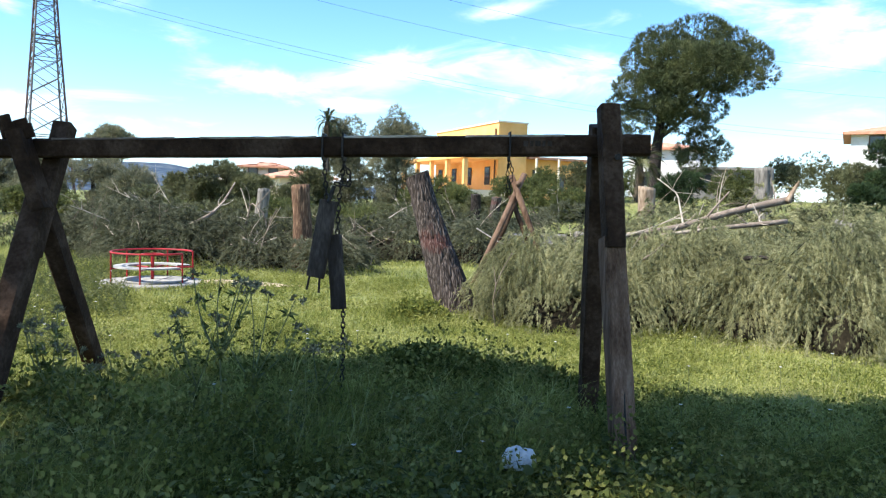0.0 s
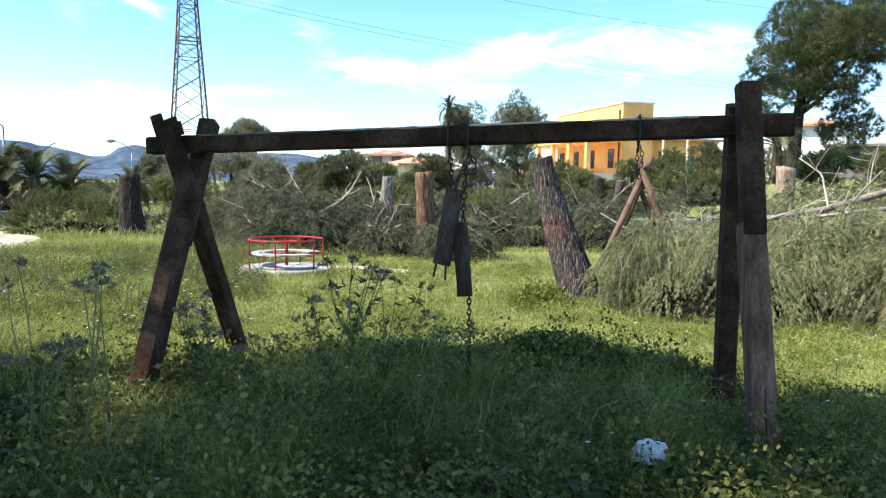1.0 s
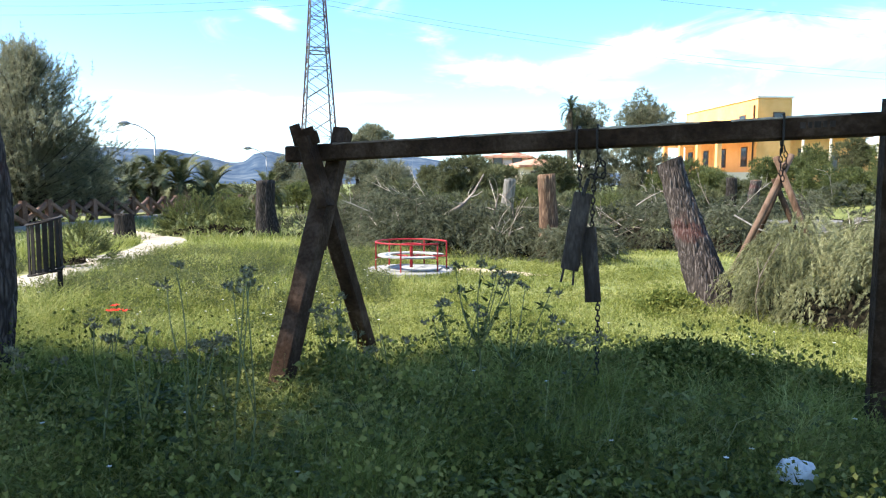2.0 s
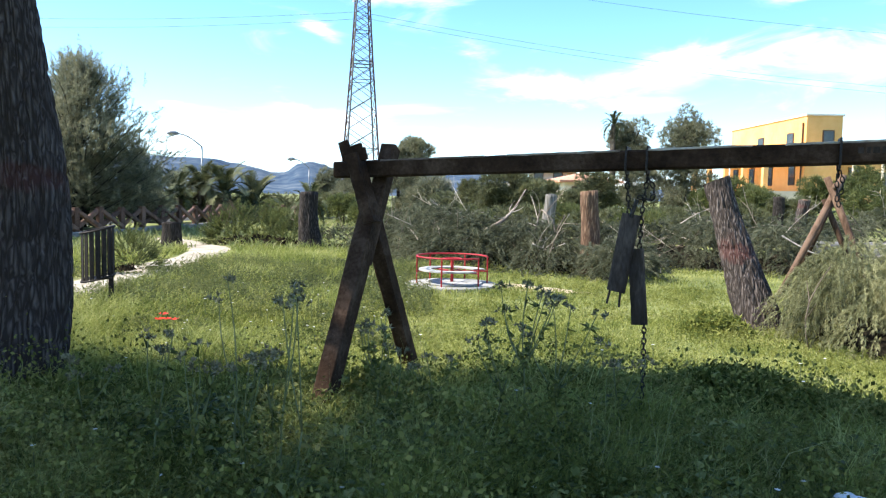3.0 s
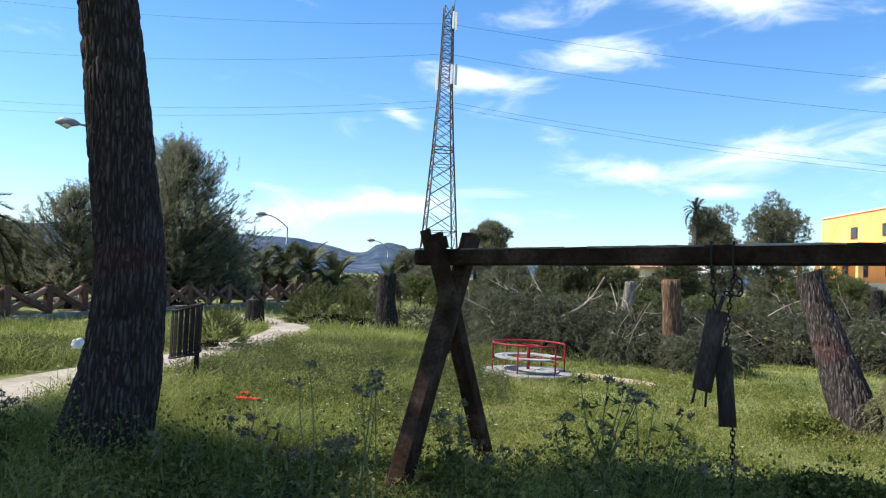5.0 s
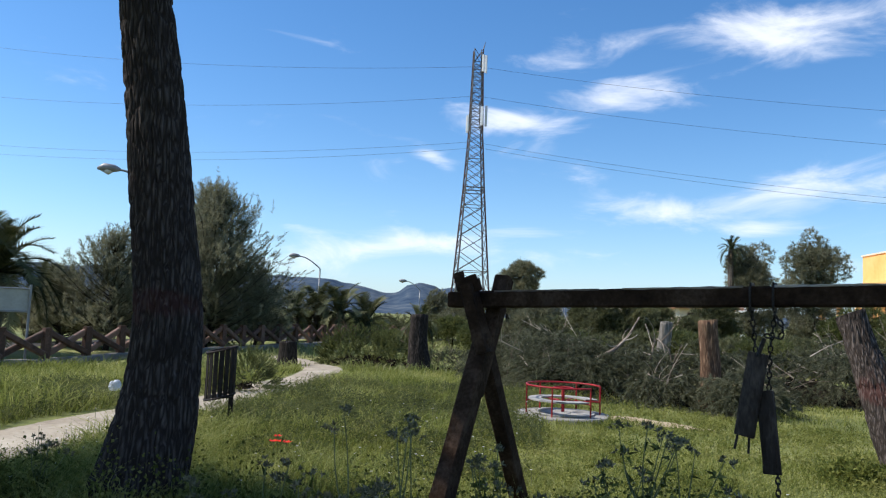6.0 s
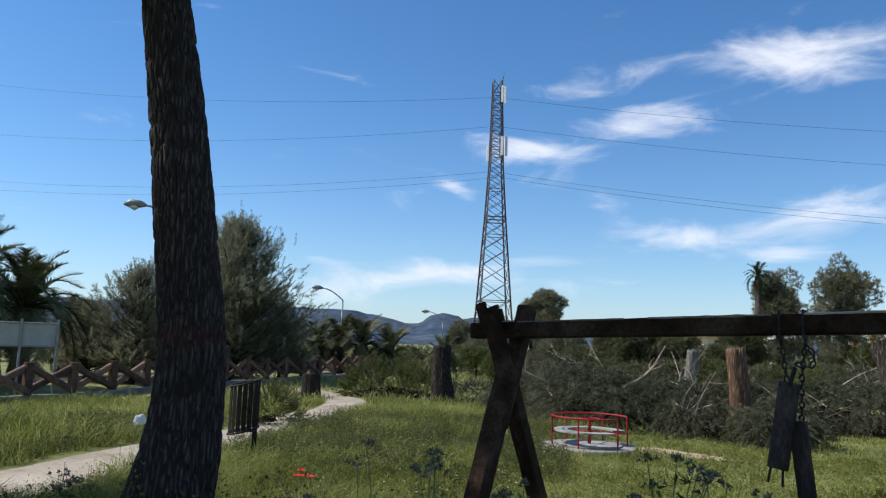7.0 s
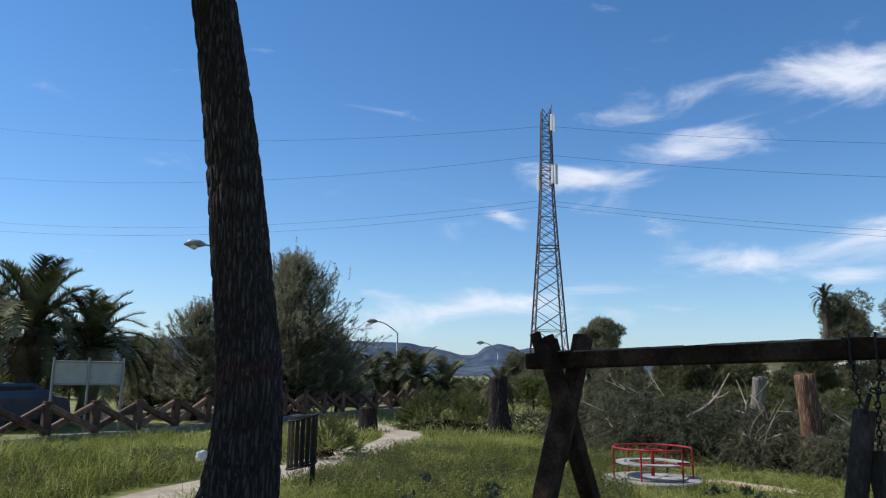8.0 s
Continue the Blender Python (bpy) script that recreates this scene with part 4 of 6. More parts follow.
# sign board seen from the back
sg = thing("sign_board", spot(63.75, 23.4), "pale grey back of a two-panel sign board on posts", "sign", rz=65)
for x0, x1 in ((-0.9, -0.02), (0.02, 0.9)):
    part("panel", Shape().box((x0, -0.02, 1.44), (x1, 0.02, 2.08)), M_sign, sg)
for x in (-0.9, 0.0, 0.9):
    part("post", Shape().tube([(x, -0.05, -0.1), (x, -0.05, 2.2)], 0.035, 8), M_lamp, sg)
for z in (1.44, 2.08):
    part("rail", Shape().beam((-0.93, -0.03, z), (0.93, -0.03, z), 0.05, 0.05), M_lamp, sg)

# litter bin of iron slats
BN = spot(47.9, 10.9)
lb = thing("litter_bin", BN, "dark iron slatted litter bin on a post beside the path", "litter bin", rz=50)
part("post", Shape().beam((0.0, 0, -0.1), (0.0, 0, 1.08), 0.065, 0.065, up=(0, 1, 0), bevel=0.008), M_bin, lb)
for z in (0.44, 1.10):
    part("hoop", Shape().tube([(-0.16 + 0.21 * math.cos(t), 0.20 * math.sin(t), z + 0.05 * math.cos(t)) for t in np.linspace(0, 2 * np.pi, 25)], 0.016, 6, cap=False), M_bin, lb)
for t in np.linspace(0, 2 * np.pi, 16, endpoint=False):
    x, y = -0.16 + 0.20 * math.cos(t), 0.19 * math.sin(t)
    part("slat", Shape().beam((x, y, 0.43 + 0.05 * math.cos(t)), (x, y, 1.10 + 0.05 * math.cos(t)), 0.055, 0.012, up=(math.cos(t), math.sin(t), 0.0), bevel=0.003), M_bin, lb)
part("bin_floor", Shape().tube([(-0.16, 0, 0.43), (-0.16, 0, 0.445)], 0.18, 16), M_bin, lb)


# ---- crumpled white litter ----
def rag(name, p, size, label, seed):
    r = np.random.default_rng(seed)
    bm = bmesh.new()
    bmesh.ops.create_icosphere(bm, subdivisions=4, radius=1.0)
    for v in bm.verts:
        c = v.co.normalized()
        q = np.array(c)[None]
        k = 0.8 + 0.3 * float(fields(q, 1.4, seed)[0]) + 0.10 * float(fields(q, 4.0, seed + 2)[0]) + 0.008 * r.normal()
        v.co = Vector((c.x * k * size[0], c.y * k * size[1], max(-0.15, c.z * k) * size[2] + 0.12 * size[2]))
    me = bpy.data.meshes.new(name)
    bm.to_mesh(me)
    bm.free()
    ob = part(name, me, M_bag)
    ob.location = p
    return tagged(ob, label, "plastic bag", "litter")


rag("plastic_bag", (0.50, 4.12, gz(0.5, 4.12) + 0.2), (0.115, 0.09, 0.12), "crumpled white plastic bag lying in shaded grass", 3)
rag("plastic_bag", spot(55.9, 14.6) + Vector((0, 0, 0.22)), (0.13, 0.13, 0.17), "white plastic bag caught in the grass", 8)

# ---- houses ----
def window(parent, lo, hi, face, mat=M_glass, shutter=False):
    """A window set in a wall: frame, pane; face is the outward direction in the house's own axes."""
    fx, fy = face
    s = Shape().box(lo, hi)
    w = part("window", s, M_shutter, parent)
    e = 0.07
    lo2, hi2 = list(lo), list(hi)
    for i, f in enumerate(face):
        if f:
            lo2[i], hi2[i] = (lo[i] - 0.012, lo[i] + 0.02) if f < 0 else (hi[i] - 0.02, hi[i] + 0.012)
        else:
            lo2[i], hi2[i] = lo[i] + e, hi[i] - e
    lo2[2], hi2[2] = lo[2] + e, hi[2] - e
    part("pane", Shape().box(lo2, hi2), mat, w)
    return w


HZ = 1.75
yh = thing("house", (3.0, 54.9, HZ), "two-storey orange rendered house with flat roof and porch", "house", rz=25)
part("wall", Shape().box((0, 0, 0), (2.45, 11.8, 5.85)), M_orange, yh, "tall orange upper block")
part("roof", Shape().box((-0.08, -0.08, 5.85), (2.53, 11.88, 5.97)), M_cream, yh, "thin flat parapet coping")
part("wall", Shape().box((2.45, 1.0, 0), (8.6, 9, 3.3)), M_orange, yh, "orange ground-floor wing")
part("wall", Shape().box((8.6, 1.5, 0), (10.4, 6, 2.2)), M_orange, yh)
part("roof", Shape().box((2.9, 0.4, 3.3), (8.8, 9.2, 3.48)), M_tile, yh, "reddish roof edge of the low wing")
part("terrace", Shape().box((-4.0, -1.5, -0.6), (0, 13.5, 0.75)), M_cream, yh, "cream rendered terrace base")
part("porch_roof", Shape().box((-3.2, -0.8, 3.05), (0, 12.4, 3.3)), M_orange, yh)
for v in (-0.5, 2.6, 5.7, 8.8, 12.0):
    part("column", Shape().box((-3.1, v - 0.16, 0.75), (-2.78, v + 0.16, 3.05)), M_orange, yh)
for v in (1.2, 4.4, 7.3, 10.2):
    window(yh, (-0.05, v, 1.2), (0.02, v + 0.85, 2.6), (-1, 0))
for v in (1.6, 6.0):
    window(yh, (-0.05, v, 4.0), (0.02, v + 0.95, 4.85), (-1, 0))
window(yh, (1.1, -0.05, 3.9), (1.9, 0.02, 4.9), (0, -1))
window(yh, (3.6, 0.95, 0.3), (4.5, 1.02, 2.5), (0, -1))
window(yh, (5.6, 0.95, 0.9), (6.6, 1.02, 2.2), (0, -1))
window(yh, (7.4, 0.95, 0.9), (8.1, 1.02, 2.1), (0, -1))
part("downpipe", Shape().tube([(-0.08, 0.35, 0.75), (-0.08, 0.35, 5.4)], 0.06, 6), M_shutter, yh)
for u in (3.0, 5.0, 8.5):
    part("column", Shape().tube([(u, -0.6, -0.4), (u, -0.6, 3.3)], 0.09, 8), M_cream, yh)


def villa(name, base, w, dpt, h, mats, rz, label, roof=1.2, storeys=2):
    ob = thing(name, base, label, "house", "distant houses", rz=rz)
    wallm, roofm = mats
    part("wall", Shape().box((-w / 2, -dpt / 2, -1.0), (w / 2, dpt / 2, h)), wallm, ob)
    o = 0.5
    v = [(-w / 2 - o, -dpt / 2 - o, h), (w / 2 + o, -dpt / 2 - o, h), (w / 2 + o, dpt / 2 + o, h), (-w / 2 - o, dpt / 2 + o, h),
         (-w / 2 - o, -dpt / 2 - o, h + 0.18), (w / 2 + o, -dpt / 2 - o, h + 0.18), (w / 2 + o, dpt / 2 + o, h + 0.18), (-w / 2 - o, dpt / 2 + o, h + 0.18),
         (-w / 2 + dpt * 0.35, 0, h + 0.18 + roof), (w / 2 - dpt * 0.35, 0, h + 0.18 + roof)]
    part("roof", Shape().add(v, [(3, 2, 1, 0), (0, 1, 5, 4), (1, 2, 6, 5), (2, 3, 7, 6), (3, 0, 4, 7), (4, 5, 9, 8), (5, 6, 9), (6, 7, 8, 9), (7, 4, 8)]), roofm, ob)
    nw = max(2, int(w / 2.6))
    for st in range(storeys):
        for i in range(nw):
            x = -w / 2 + (i + 0.5) * w / nw
            z = 0.9 + st * h / storeys
            window(ob, (x - 0.45, -dpt / 2 - 0.05, z), (x + 0.45, -dpt / 2 + 0.02, z + 1.2), (0, -1))
    return ob


villa("villa", spot(14.8, 72, 0.5), 3.6, 7, 3.6, (M_pink, M_tile), 10, "greyish-pink house with a tiled roof behind trees", 0.5)
villa("villa", spot(12.7, 62, 0.6), 4.2, 6, 2.4, (M_cream, M_tile), 30, "small cream house with a pale tiled roof", 0.7, 1)
villa("villa", spot(10.8, 95, 0.0), 9, 7, 3.4, (M_white, M_white), 0, "white house far behind the trees", 0.8)
villa("villa", spot(-30.8, 60, 2.6), 6.0, 7, 4.3, (M_white, M_tile), -28, "white villa with a red tiled roof", 0.8)
villa("villa", spot(-15.6, 70, 2.6), 6.0, 8, 4.0, (M_white, M_tile), -14, "white house half hidden behind the pine", 0.8)
villa("villa", spot(-20.0, 62, 2.2), 5.5, 6, 2.4, (M_greywall, M_greywall), -20, "low grey building behind the brush", 0.2, 1)
villa("villa", spot(-10.3, 75, 2.0), 4.5, 6, 3.1, (M_white, M_white), -10, "white garage wall beside the orange house", 0.2, 1)
villa("villa", spot(15.8, 110, -0.5), 9, 7, 4.0, (M_cream, M_cream), 5, "long pale house with antennas far off", 0.8)

# dark car parked beyond the fence
CP = spot(69.3, 25.5)
car = thing("parked_car", CP, "dark blue parked car beyond the fence", "car", rz=12)
prof = [(-1.95, 0.35), (-1.9, 0.75), (-1.75, 0.88), (-1.0, 0.93), (-0.45, 1.36), (0.75, 1.40), (1.45, 0.98), (1.9, 0.9), (1.98, 0.5), (1.9, 0.3)]
s = Shape()
vv = [(y * (0.82 if z > 1 else 1.0), x, z) for y in (-0.82, 0.82) for x, z in prof]
n = len(prof)
s.add(vv, [tuple(range(n)), tuple(range(2 * n - 1, n - 1, -1))] + [(i, n + i, n + (i + 1) % n, (i + 1) % n) for i in range(n)])
part("body", s, M_car, car)
part("window", Shape().box((-0.74, -0.5, 1.0), (0.74, 0.8, 1.3)), M_glass, car)
for x, y in ((-0.78, -1.2), (0.78, -1.2), (-0.78, 1.25), (0.78, 1.25)):
    part("wheel", Shape().tube([(x - 0.1, y, 0.31), (x + 0.1, y, 0.31)], 0.31, 18), M_tyre, car)

# ---- trees ----
def shell(lobes, n, inner=0.55, gap=0.25, seed=1.0):
    """Points near the surface of many ellipsoid lobes, with gaps; and outward directions."""
    vol = np.array([a * b + b * c + a * c for _, (a, b, c) in lobes])
    pick = rng.choice(len(lobes), n, p=vol / vol.sum())
    c = np.array([l[0] for l in lobes], float)[pick]
    r = np.array([l[1] for l in lobes], float)[pick]
    d = unit(rng.normal(size=(n, 3)))
    q = c + d * r * rng.uniform(inner, 1.06, (n, 1))
    keep = fields(q, 1.9 / np.mean(r), seed) > -1 + gap * 2
    return q[keep], unit(d / r)[keep]


def lobe_cloud(center, size, count, lobe, seed, flat=0.7):
    """Lobes scattered through an ellipsoid."""
    r = np.random.default_rng(seed)
    out = []
    for _ in range(count):
        d = unit(r.normal(size=3))
        p = np.array(center, float) + d * np.array(size) * r.uniform(0.45, 0.85)
        k = lobe * r.uniform(0.7, 1.3)
        out.append((p, (k, k, k * flat)))
    return out


def limb_set(s, root, lobes, r0, count=12):
    """Limbs from the trunk's upper end out to the lobes."""
    root = np.array(root, float)
    for p, r in lobes[:count]:
        p = np.array(p)
        mid = root * 0.5 + p * 0.5 + (0, 0, -0.12 * np.linalg.norm(p - root))
        s.tube([root, mid, p], [r0, r0 * 0.65, r0 * 0.2], 6)


def tree(name, base, trunk, r0, lobes, n, k, length, width, mat, label, category="tree", up=0.35, spread=0.6, group="", gap=0.25, barkm=None, inner=0.55, seed=1.0):
    """Trunk along given points, limbs to each lobe, and a crown of needle or leaf tufts. Places are from the base."""
    ob = thing(name, base, label, category, group)
    trunk = np.array(trunk, float)
    s = Shape()
    rad = np.linspace(r0, r0 * 0.45, len(trunk))
    rad[0] *= 1.25
    s.tube(trunk, rad, 14, rough=0.03)
    part("trunk", s, barkm or M_darkbark, ob, smooth=True)
    s = Shape()
    for i in range(min(len(lobes), 14)):
        j = len(trunk) - 1 - (i % max(1, len(trunk) // 2))
        limb_set(s, trunk[j], [lobes[i]], r0 * 0.32)
    part("branchwork", s, barkm or M_darkbark, ob)
    q, d = shell(lobes, n, inner, gap, seed)
    d = unit(d + np.array((0, 0, up)))
    v, f = tufts(q, d, k, length, width, spread)
    part("crown", fast_mesh("crown", v, f), mat, ob)
    return ob


def curve(a, b, n=6, bow=(0, 0, 0)):
    t = np.linspace(0, 1, n)[:, None]
    return np.array(a) + (np.array(b) - np.array(a)) * t + np.array(bow) * np.sin(t * np.pi)


# the stone pine: broad leaning crown
UP = spot(-15.0, 45)


def pine_at(az, z, dy=0.0):
    p = spot(az, 45 + dy, z) - UP
    return np.array(p)


big = []
for az, z, r, dy in ((-15.2, 11.0, 1.5, 0), (-17.6, 11.4, 1.7, 0), (-19.6, 11.0, 1.5, 1), (-21.0, 10.2, 1.3, 0), (-21.9, 9.2, 1.0, -0.5), (-20.6, 8.9, 1.2, -1),
                     (-14.0, 10.0, 1.3, -0.5), (-16.2, 9.6, 1.8, -1.2), (-18.6, 9.6, 1.8, -1.2), (-13.5, 8.5, 1.2, -0.8), (-15.3, 8.2, 1.5, -1.5), (-17.3, 8.0, 1.5, -1),
                     (-12.4, 7.5, 0.95, 0), (-13.8, 7.0, 1.2, 0), (-15.6, 6.9, 1.2, -1), (-17.4, 6.6, 1.0, -0.6), (-18.6, 7.4, 1.0, 0), (-18.4, 5.7, 0.9, 0), (-19.3, 5.0, 0.8, 0.5),
                     (-18.0, 4.4, 1.0, 0), (-17.2, 5.0, 0.7, 0.5), (-13.0, 6.0, 0.7, 0.6), (-17, 10.5, 1.6, 2.2), (-19.5, 9.8, 1.4, 2.4), (-15.4, 9.2, 1.5, 2.2)):
    c = pine_at(az, z, dy)
    big.append((c, (r, r, r * 0.72)))
    big += lobe_cloud(c, (r * 0.9, r * 0.9, r * 0.6), 3, r * 0.42, int(abs(az * 10 + z * 7)))
tree("stone_pine", UP, curve((0, 0, -0.2), pine_at(-15.6, 8.3), 8, (-0.15, 0, 0)), 0.42, big, 20000, 9, 0.26, 0.0125, M_pine, "big old pine with a broad dense crown leaning to one side", "pine tree", up=0.5, seed=2.0, barkm=M_darkbark, gap=0.16, inner=0.88, spread=0.42)

# two bushy conifers and a palm before the houses
TA = spot(8.9, 48)
tree("conifer", TA, curve((0, 0, -0.2), (0, 0, 6.4), 6), 0.25, lobe_cloud((0, 0, 5.3), (1.35, 1.3, 2.1), 20, 0.8, 5, 0.95) + lobe_cloud((0, 0, 2.6), (1.9, 1.6, 1.6), 14, 0.8, 6), 5967, 13, 0.218, 0.0119, M_aleppo, "dark rounded conifer before distant houses", "conifer", up=0.4)
TB2 = spot(5.0, 46)
tree("conifer", TB2, curve((0, 0, -0.2), (0, 0, 6.2), 6), 0.25, [((0, 0, 6.4), (0.45, 0.45, 0.8)), ((0.5, 0, 6.0), (0.4, 0.4, 0.7)), ((-0.6, 0, 5.7), (0.5, 0.5, 0.7)), ((1.1, 0, 5.6), (0.4, 0.4, 0.6))] + lobe_cloud((0, 0, 4.4), (1.7, 1.5, 1.7), 18, 0.75, 8, 0.9) + lobe_cloud((0.4, 0, 2.0), (2.6, 1.8, 1.5), 16, 0.85, 9), 6885, 13, 0.218, 0.0119, M_aleppo, "tall ragged conifer with a pointed top", "conifer", up=0.6)
tree("shrub_oak", spot(1.8, 42), curve((0, 0, -0.2), (0, 0, 1.6), 4), 0.15, lobe_cloud((0, 0, 1.1), (2.6, 1.5, 1.0), 16, 0.7, 11), 2160, 12, 0.26, 0.0186, M_shrub, "dark spreading evergreen bush before the orange house", "bush", seed=3.0)
# round-headed tree before the mast and its lower neighbours
tree("round_tree", spot(25.7, 60), curve((0, 0, -0.2), (0, 0, 4.4), 6), 0.22, lobe_cloud((0, 0, 5.0), (2.0, 1.8, 1.2), 22, 0.55, 12, 0.8), 2025, 13, 0.34, 0.0186, M_aleppo, "round-headed dark pine before the mast", "pine tree")
for az, d, w, h, sd in ((26.8, 44, 2.2, 3.6, 14), (24.3, 40, 1.5, 2.8, 15), (30.3, 46, 1.6, 3.4, 16), (32.2, 50, 1.0, 3.3, 18)):
    tree("young_pine", spot(az, d), curve((0, 0, -0.2), (0, 0, h * 0.8), 5), 0.14, lobe_cloud((0, 0, h * 0.55), (w * 0.8, w * 0.7, h * 0.45), 16, 0.6, sd, 1.0), 2025, 12, 0.3, 0.0136, M_aleppo, "thin feathery young pine behind the brush", "pine tree", up=0.7, group="young pines", gap=0.35, seed=float(sd))
for az, d, w, h, sd in ((18.4, 38, 2.3, 3.4, 21), (16.2, 44, 1.6, 3.0, 22), (20.5, 42, 1.2, 2.7, 23), (11.2, 44, 1.6, 3.6, 24), (13.0, 40, 1.3, 2.0, 25)):
    tree("olive_tree", spot(az, d), curve((0, 0, -0.2), (0.2, 0, h * 0.5), 5, (0.15, 0, 0)), 0.16, lobe_cloud((0, 0, h * 0.62), (w * 0.85, w * 0.8, h * 0.36), 16, 0.62, sd), 2295, 12, 0.24, 0.0174, M_olive, "rounded grey-green olive tree", "olive tree", group="olive trees", seed=float(sd))
# background hedge and shrubs, right
for az, d, w, h, sd, mm in ((-24.6, 48, 2.0, 3.0, 31, M_olive), (-26.8, 44, 2.2, 2.9, 32, M_olive), (-28.4, 40, 1.5, 2.6, 33, M_olive), (-30.4, 34, 1.3, 4.0, 34, M_darkleaf), (-29.2, 32, 0.9, 2.0, 35, M_darkleaf),
                            (-21.0, 38, 1.8, 1.9, 36, M_shrub), (-12.0, 40, 1.8, 2.3, 37, M_shrub), (-9.2, 44, 1.3, 2.8, 38, M_olive), (-6.6, 43, 1.6, 2.2, 39, M_shrub), (-4.2, 41, 1.6, 1.9, 40, M_shrub),
                            (-1.2, 34, 1.4, 1.7, 41, M_shrub), (-7.6, 33, 1.8, 1.4, 42, M_shrub), (0.8, 30, 1.3, 1.3, 43, M_olive), (-2.2, 33, 1.1, 1.5, 44, M_olive), (6.0, 31, 1.5, 1.2, 45, M_olive), (-9.9, 32, 1.4, 1.4, 46, M_shrub),
                            (9.0, 36, 1.2, 1.3, 47, M_shrub), (11.5, 29, 1.6, 1.4, 81, M_olive), (14.0, 31, 1.7, 1.7, 82, M_shrub), (17.5, 30, 1.7, 1.5, 83, M_olive), (21.0, 29, 1.5, 1.3, 84, M_shrub), (8.0, 28, 1.4, 1.3, 85, M_shrub), (4.0, 27, 1.3, 1.1, 86, M_olive), (-17.0, 36, 1.5, 2.0, 48, M_darkleaf)):
    tree("shrub", spot(az, d), curve((0, 0, -0.1), (0, 0, h * 0.5), 3), 0.06, lobe_cloud((0, 0, h * 0.5), (w * 0.8, w * 0.7, h * 0.4), 12, w * 0.36, sd), 1200, 11, 0.19, 0.016, mm, "dense green shrub in rough ground", "shrub", group="background shrubs", seed=float(sd))

for az, d, w, h, sd, mm in ((49.5, 36, 1.8, 1.5, 61, M_darkleaf), (53.0, 36, 1.6, 1.5, 62, M_shrub), (57.5, 38, 1.7, 1.5, 63, M_shrub), (61.2, 52, 2.2, 1.9, 64, M_shrub), (64.8, 52, 2.2, 2.1, 65, M_olive),
                            (68.0, 52, 2.2, 2.0, 66, M_shrub), (71.0, 50, 2.0, 2.2, 67, M_shrub), (45.8, 50, 2.0, 1.4, 68, M_olive), (43.0, 52, 2.0, 1.5, 69, M_shrub), (40.2, 54, 2.0, 1.5, 70, M_olive),
                            (37.6, 48, 2.0, 1.7, 71, M_shrub), (35.4, 52, 2.0, 1.6, 72, M_olive), (33.2, 48, 1.8, 1.9, 73, M_olive), (31.0, 40, 1.4, 1.6, 74, M_shrub), (28.6, 36, 1.5, 1.5, 75, M_shrub), (22.4, 36, 1.7, 1.7, 76, M_olive), (35.8, 33, 0.9, 0.9, 77, M_shrub)):
    tree("shrub", spot(az, d), curve((0, 0, -0.1), (0, 0, h * 0.5), 3), 0.06, lobe_cloud((0, 0, h * 0.5), (w * 0.85, w * 0.7, h * 0.4), 12, w * 0.38, sd), 1100, 10, 0.2, 0.018, mm, "dense dark shrub beyond the fence", "shrub", group="background shrubs", seed=float(sd))

# young pines by the fence, feathery upright shoots
def shoot_pine(name, base, h, w, n, label, seed):
    """A young pine: rising branches whose upturned shoots are each a plume of needles."""
    r = np.random.default_rng(seed)
    ob = thing(name, base, label, "pine tree")
    part("trunk", Shape().tube(curve((0, 0, -0.2), (0.1, 0, h * 0.95), 8, (0.12, 0.05, 0)), np.linspace(0.13, 0.015, 8), 10), M_darkbark, ob, smooth=True)
    s = Shape()
    A, D, LN = [], [], []
    for i in range(n):
        t = 0.10 + 0.88 * (i + r.random()) / n
        t = 0.10 + 0.88 * ((t - 0.10) / 0.88) ** 1.25
        az = i * 2.4 + r.normal() * 0.4
        ln = w * max(1.03 - t, 0.0) ** 0.9 * r.uniform(0.6, 1.18) + 0.12
        out = np.array((math.cos(az), math.sin(az), 0.0))
        rise = r.uniform(-0.05, 0.25) + 0.8 * t
        a = np.array((0.1 * t, 0, h * t * 0.92))
        ss = np.linspace(0, 1, 5)[:, None]
        path = a + out * ln * ss * 0.92 + np.array((0, 0, 1.0)) * ln * (rise * ss + 0.22 * ss ** 2)
        s.tube(path, np.linspace(0.026, 0.007, 5), 5)
        m = int(4 + ln * 8)
        q = r.uniform(0.22, 1.0, m)
        p = np.stack([np.interp(q, ss[:, 0], path[:, k]) for k in range(3)], 1)
        p = p + np.clip(r.normal(size=(m, 3)), -1.3, 1.3) * (0.11 * ln + 0.05) * (0.9, 0.9, 0.3)
        d = unit(np.array((0, 0, 0.35 + 0.6 * t)) + out * r.uniform(0.3, 0.9, (m, 1)) * (1.2 - t) + r.normal(size=(m, 3)) * 0.3)
        A.append(p), D.append(d), LN.append(r.uniform(0.25, 0.5, m) * (0.8 + 0.6 * t))
    for i in range(7):
        A.append(np.array([(0.1 + r.normal() * 0.18, r.normal() * 0.18, h * (0.97 - 0.03 * i))]))
        D.append(unit(np.array([(r.normal() * 0.2, r.normal() * 0.2, 1.0)])))
        LN.append(np.array([0.95 if i == 0 else 0.7]))
    part("branchwork", s, M_darkbark, ob)
    A, D, LN = np.concatenate(A), np.concatenate(D), np.concatenate(LN)
    P = np.concatenate([A + D * (LN * q)[:, None] for q in (0.0, 0.2, 0.4, 0.6, 0.8, 0.97)])
    v, f = tufts(P, np.tile(D, (6, 1)), 10, 0.13, 0.0065, 0.6)
    part("crown", fast_mesh("crown", v, f), M_aleppo, ob)
    return ob


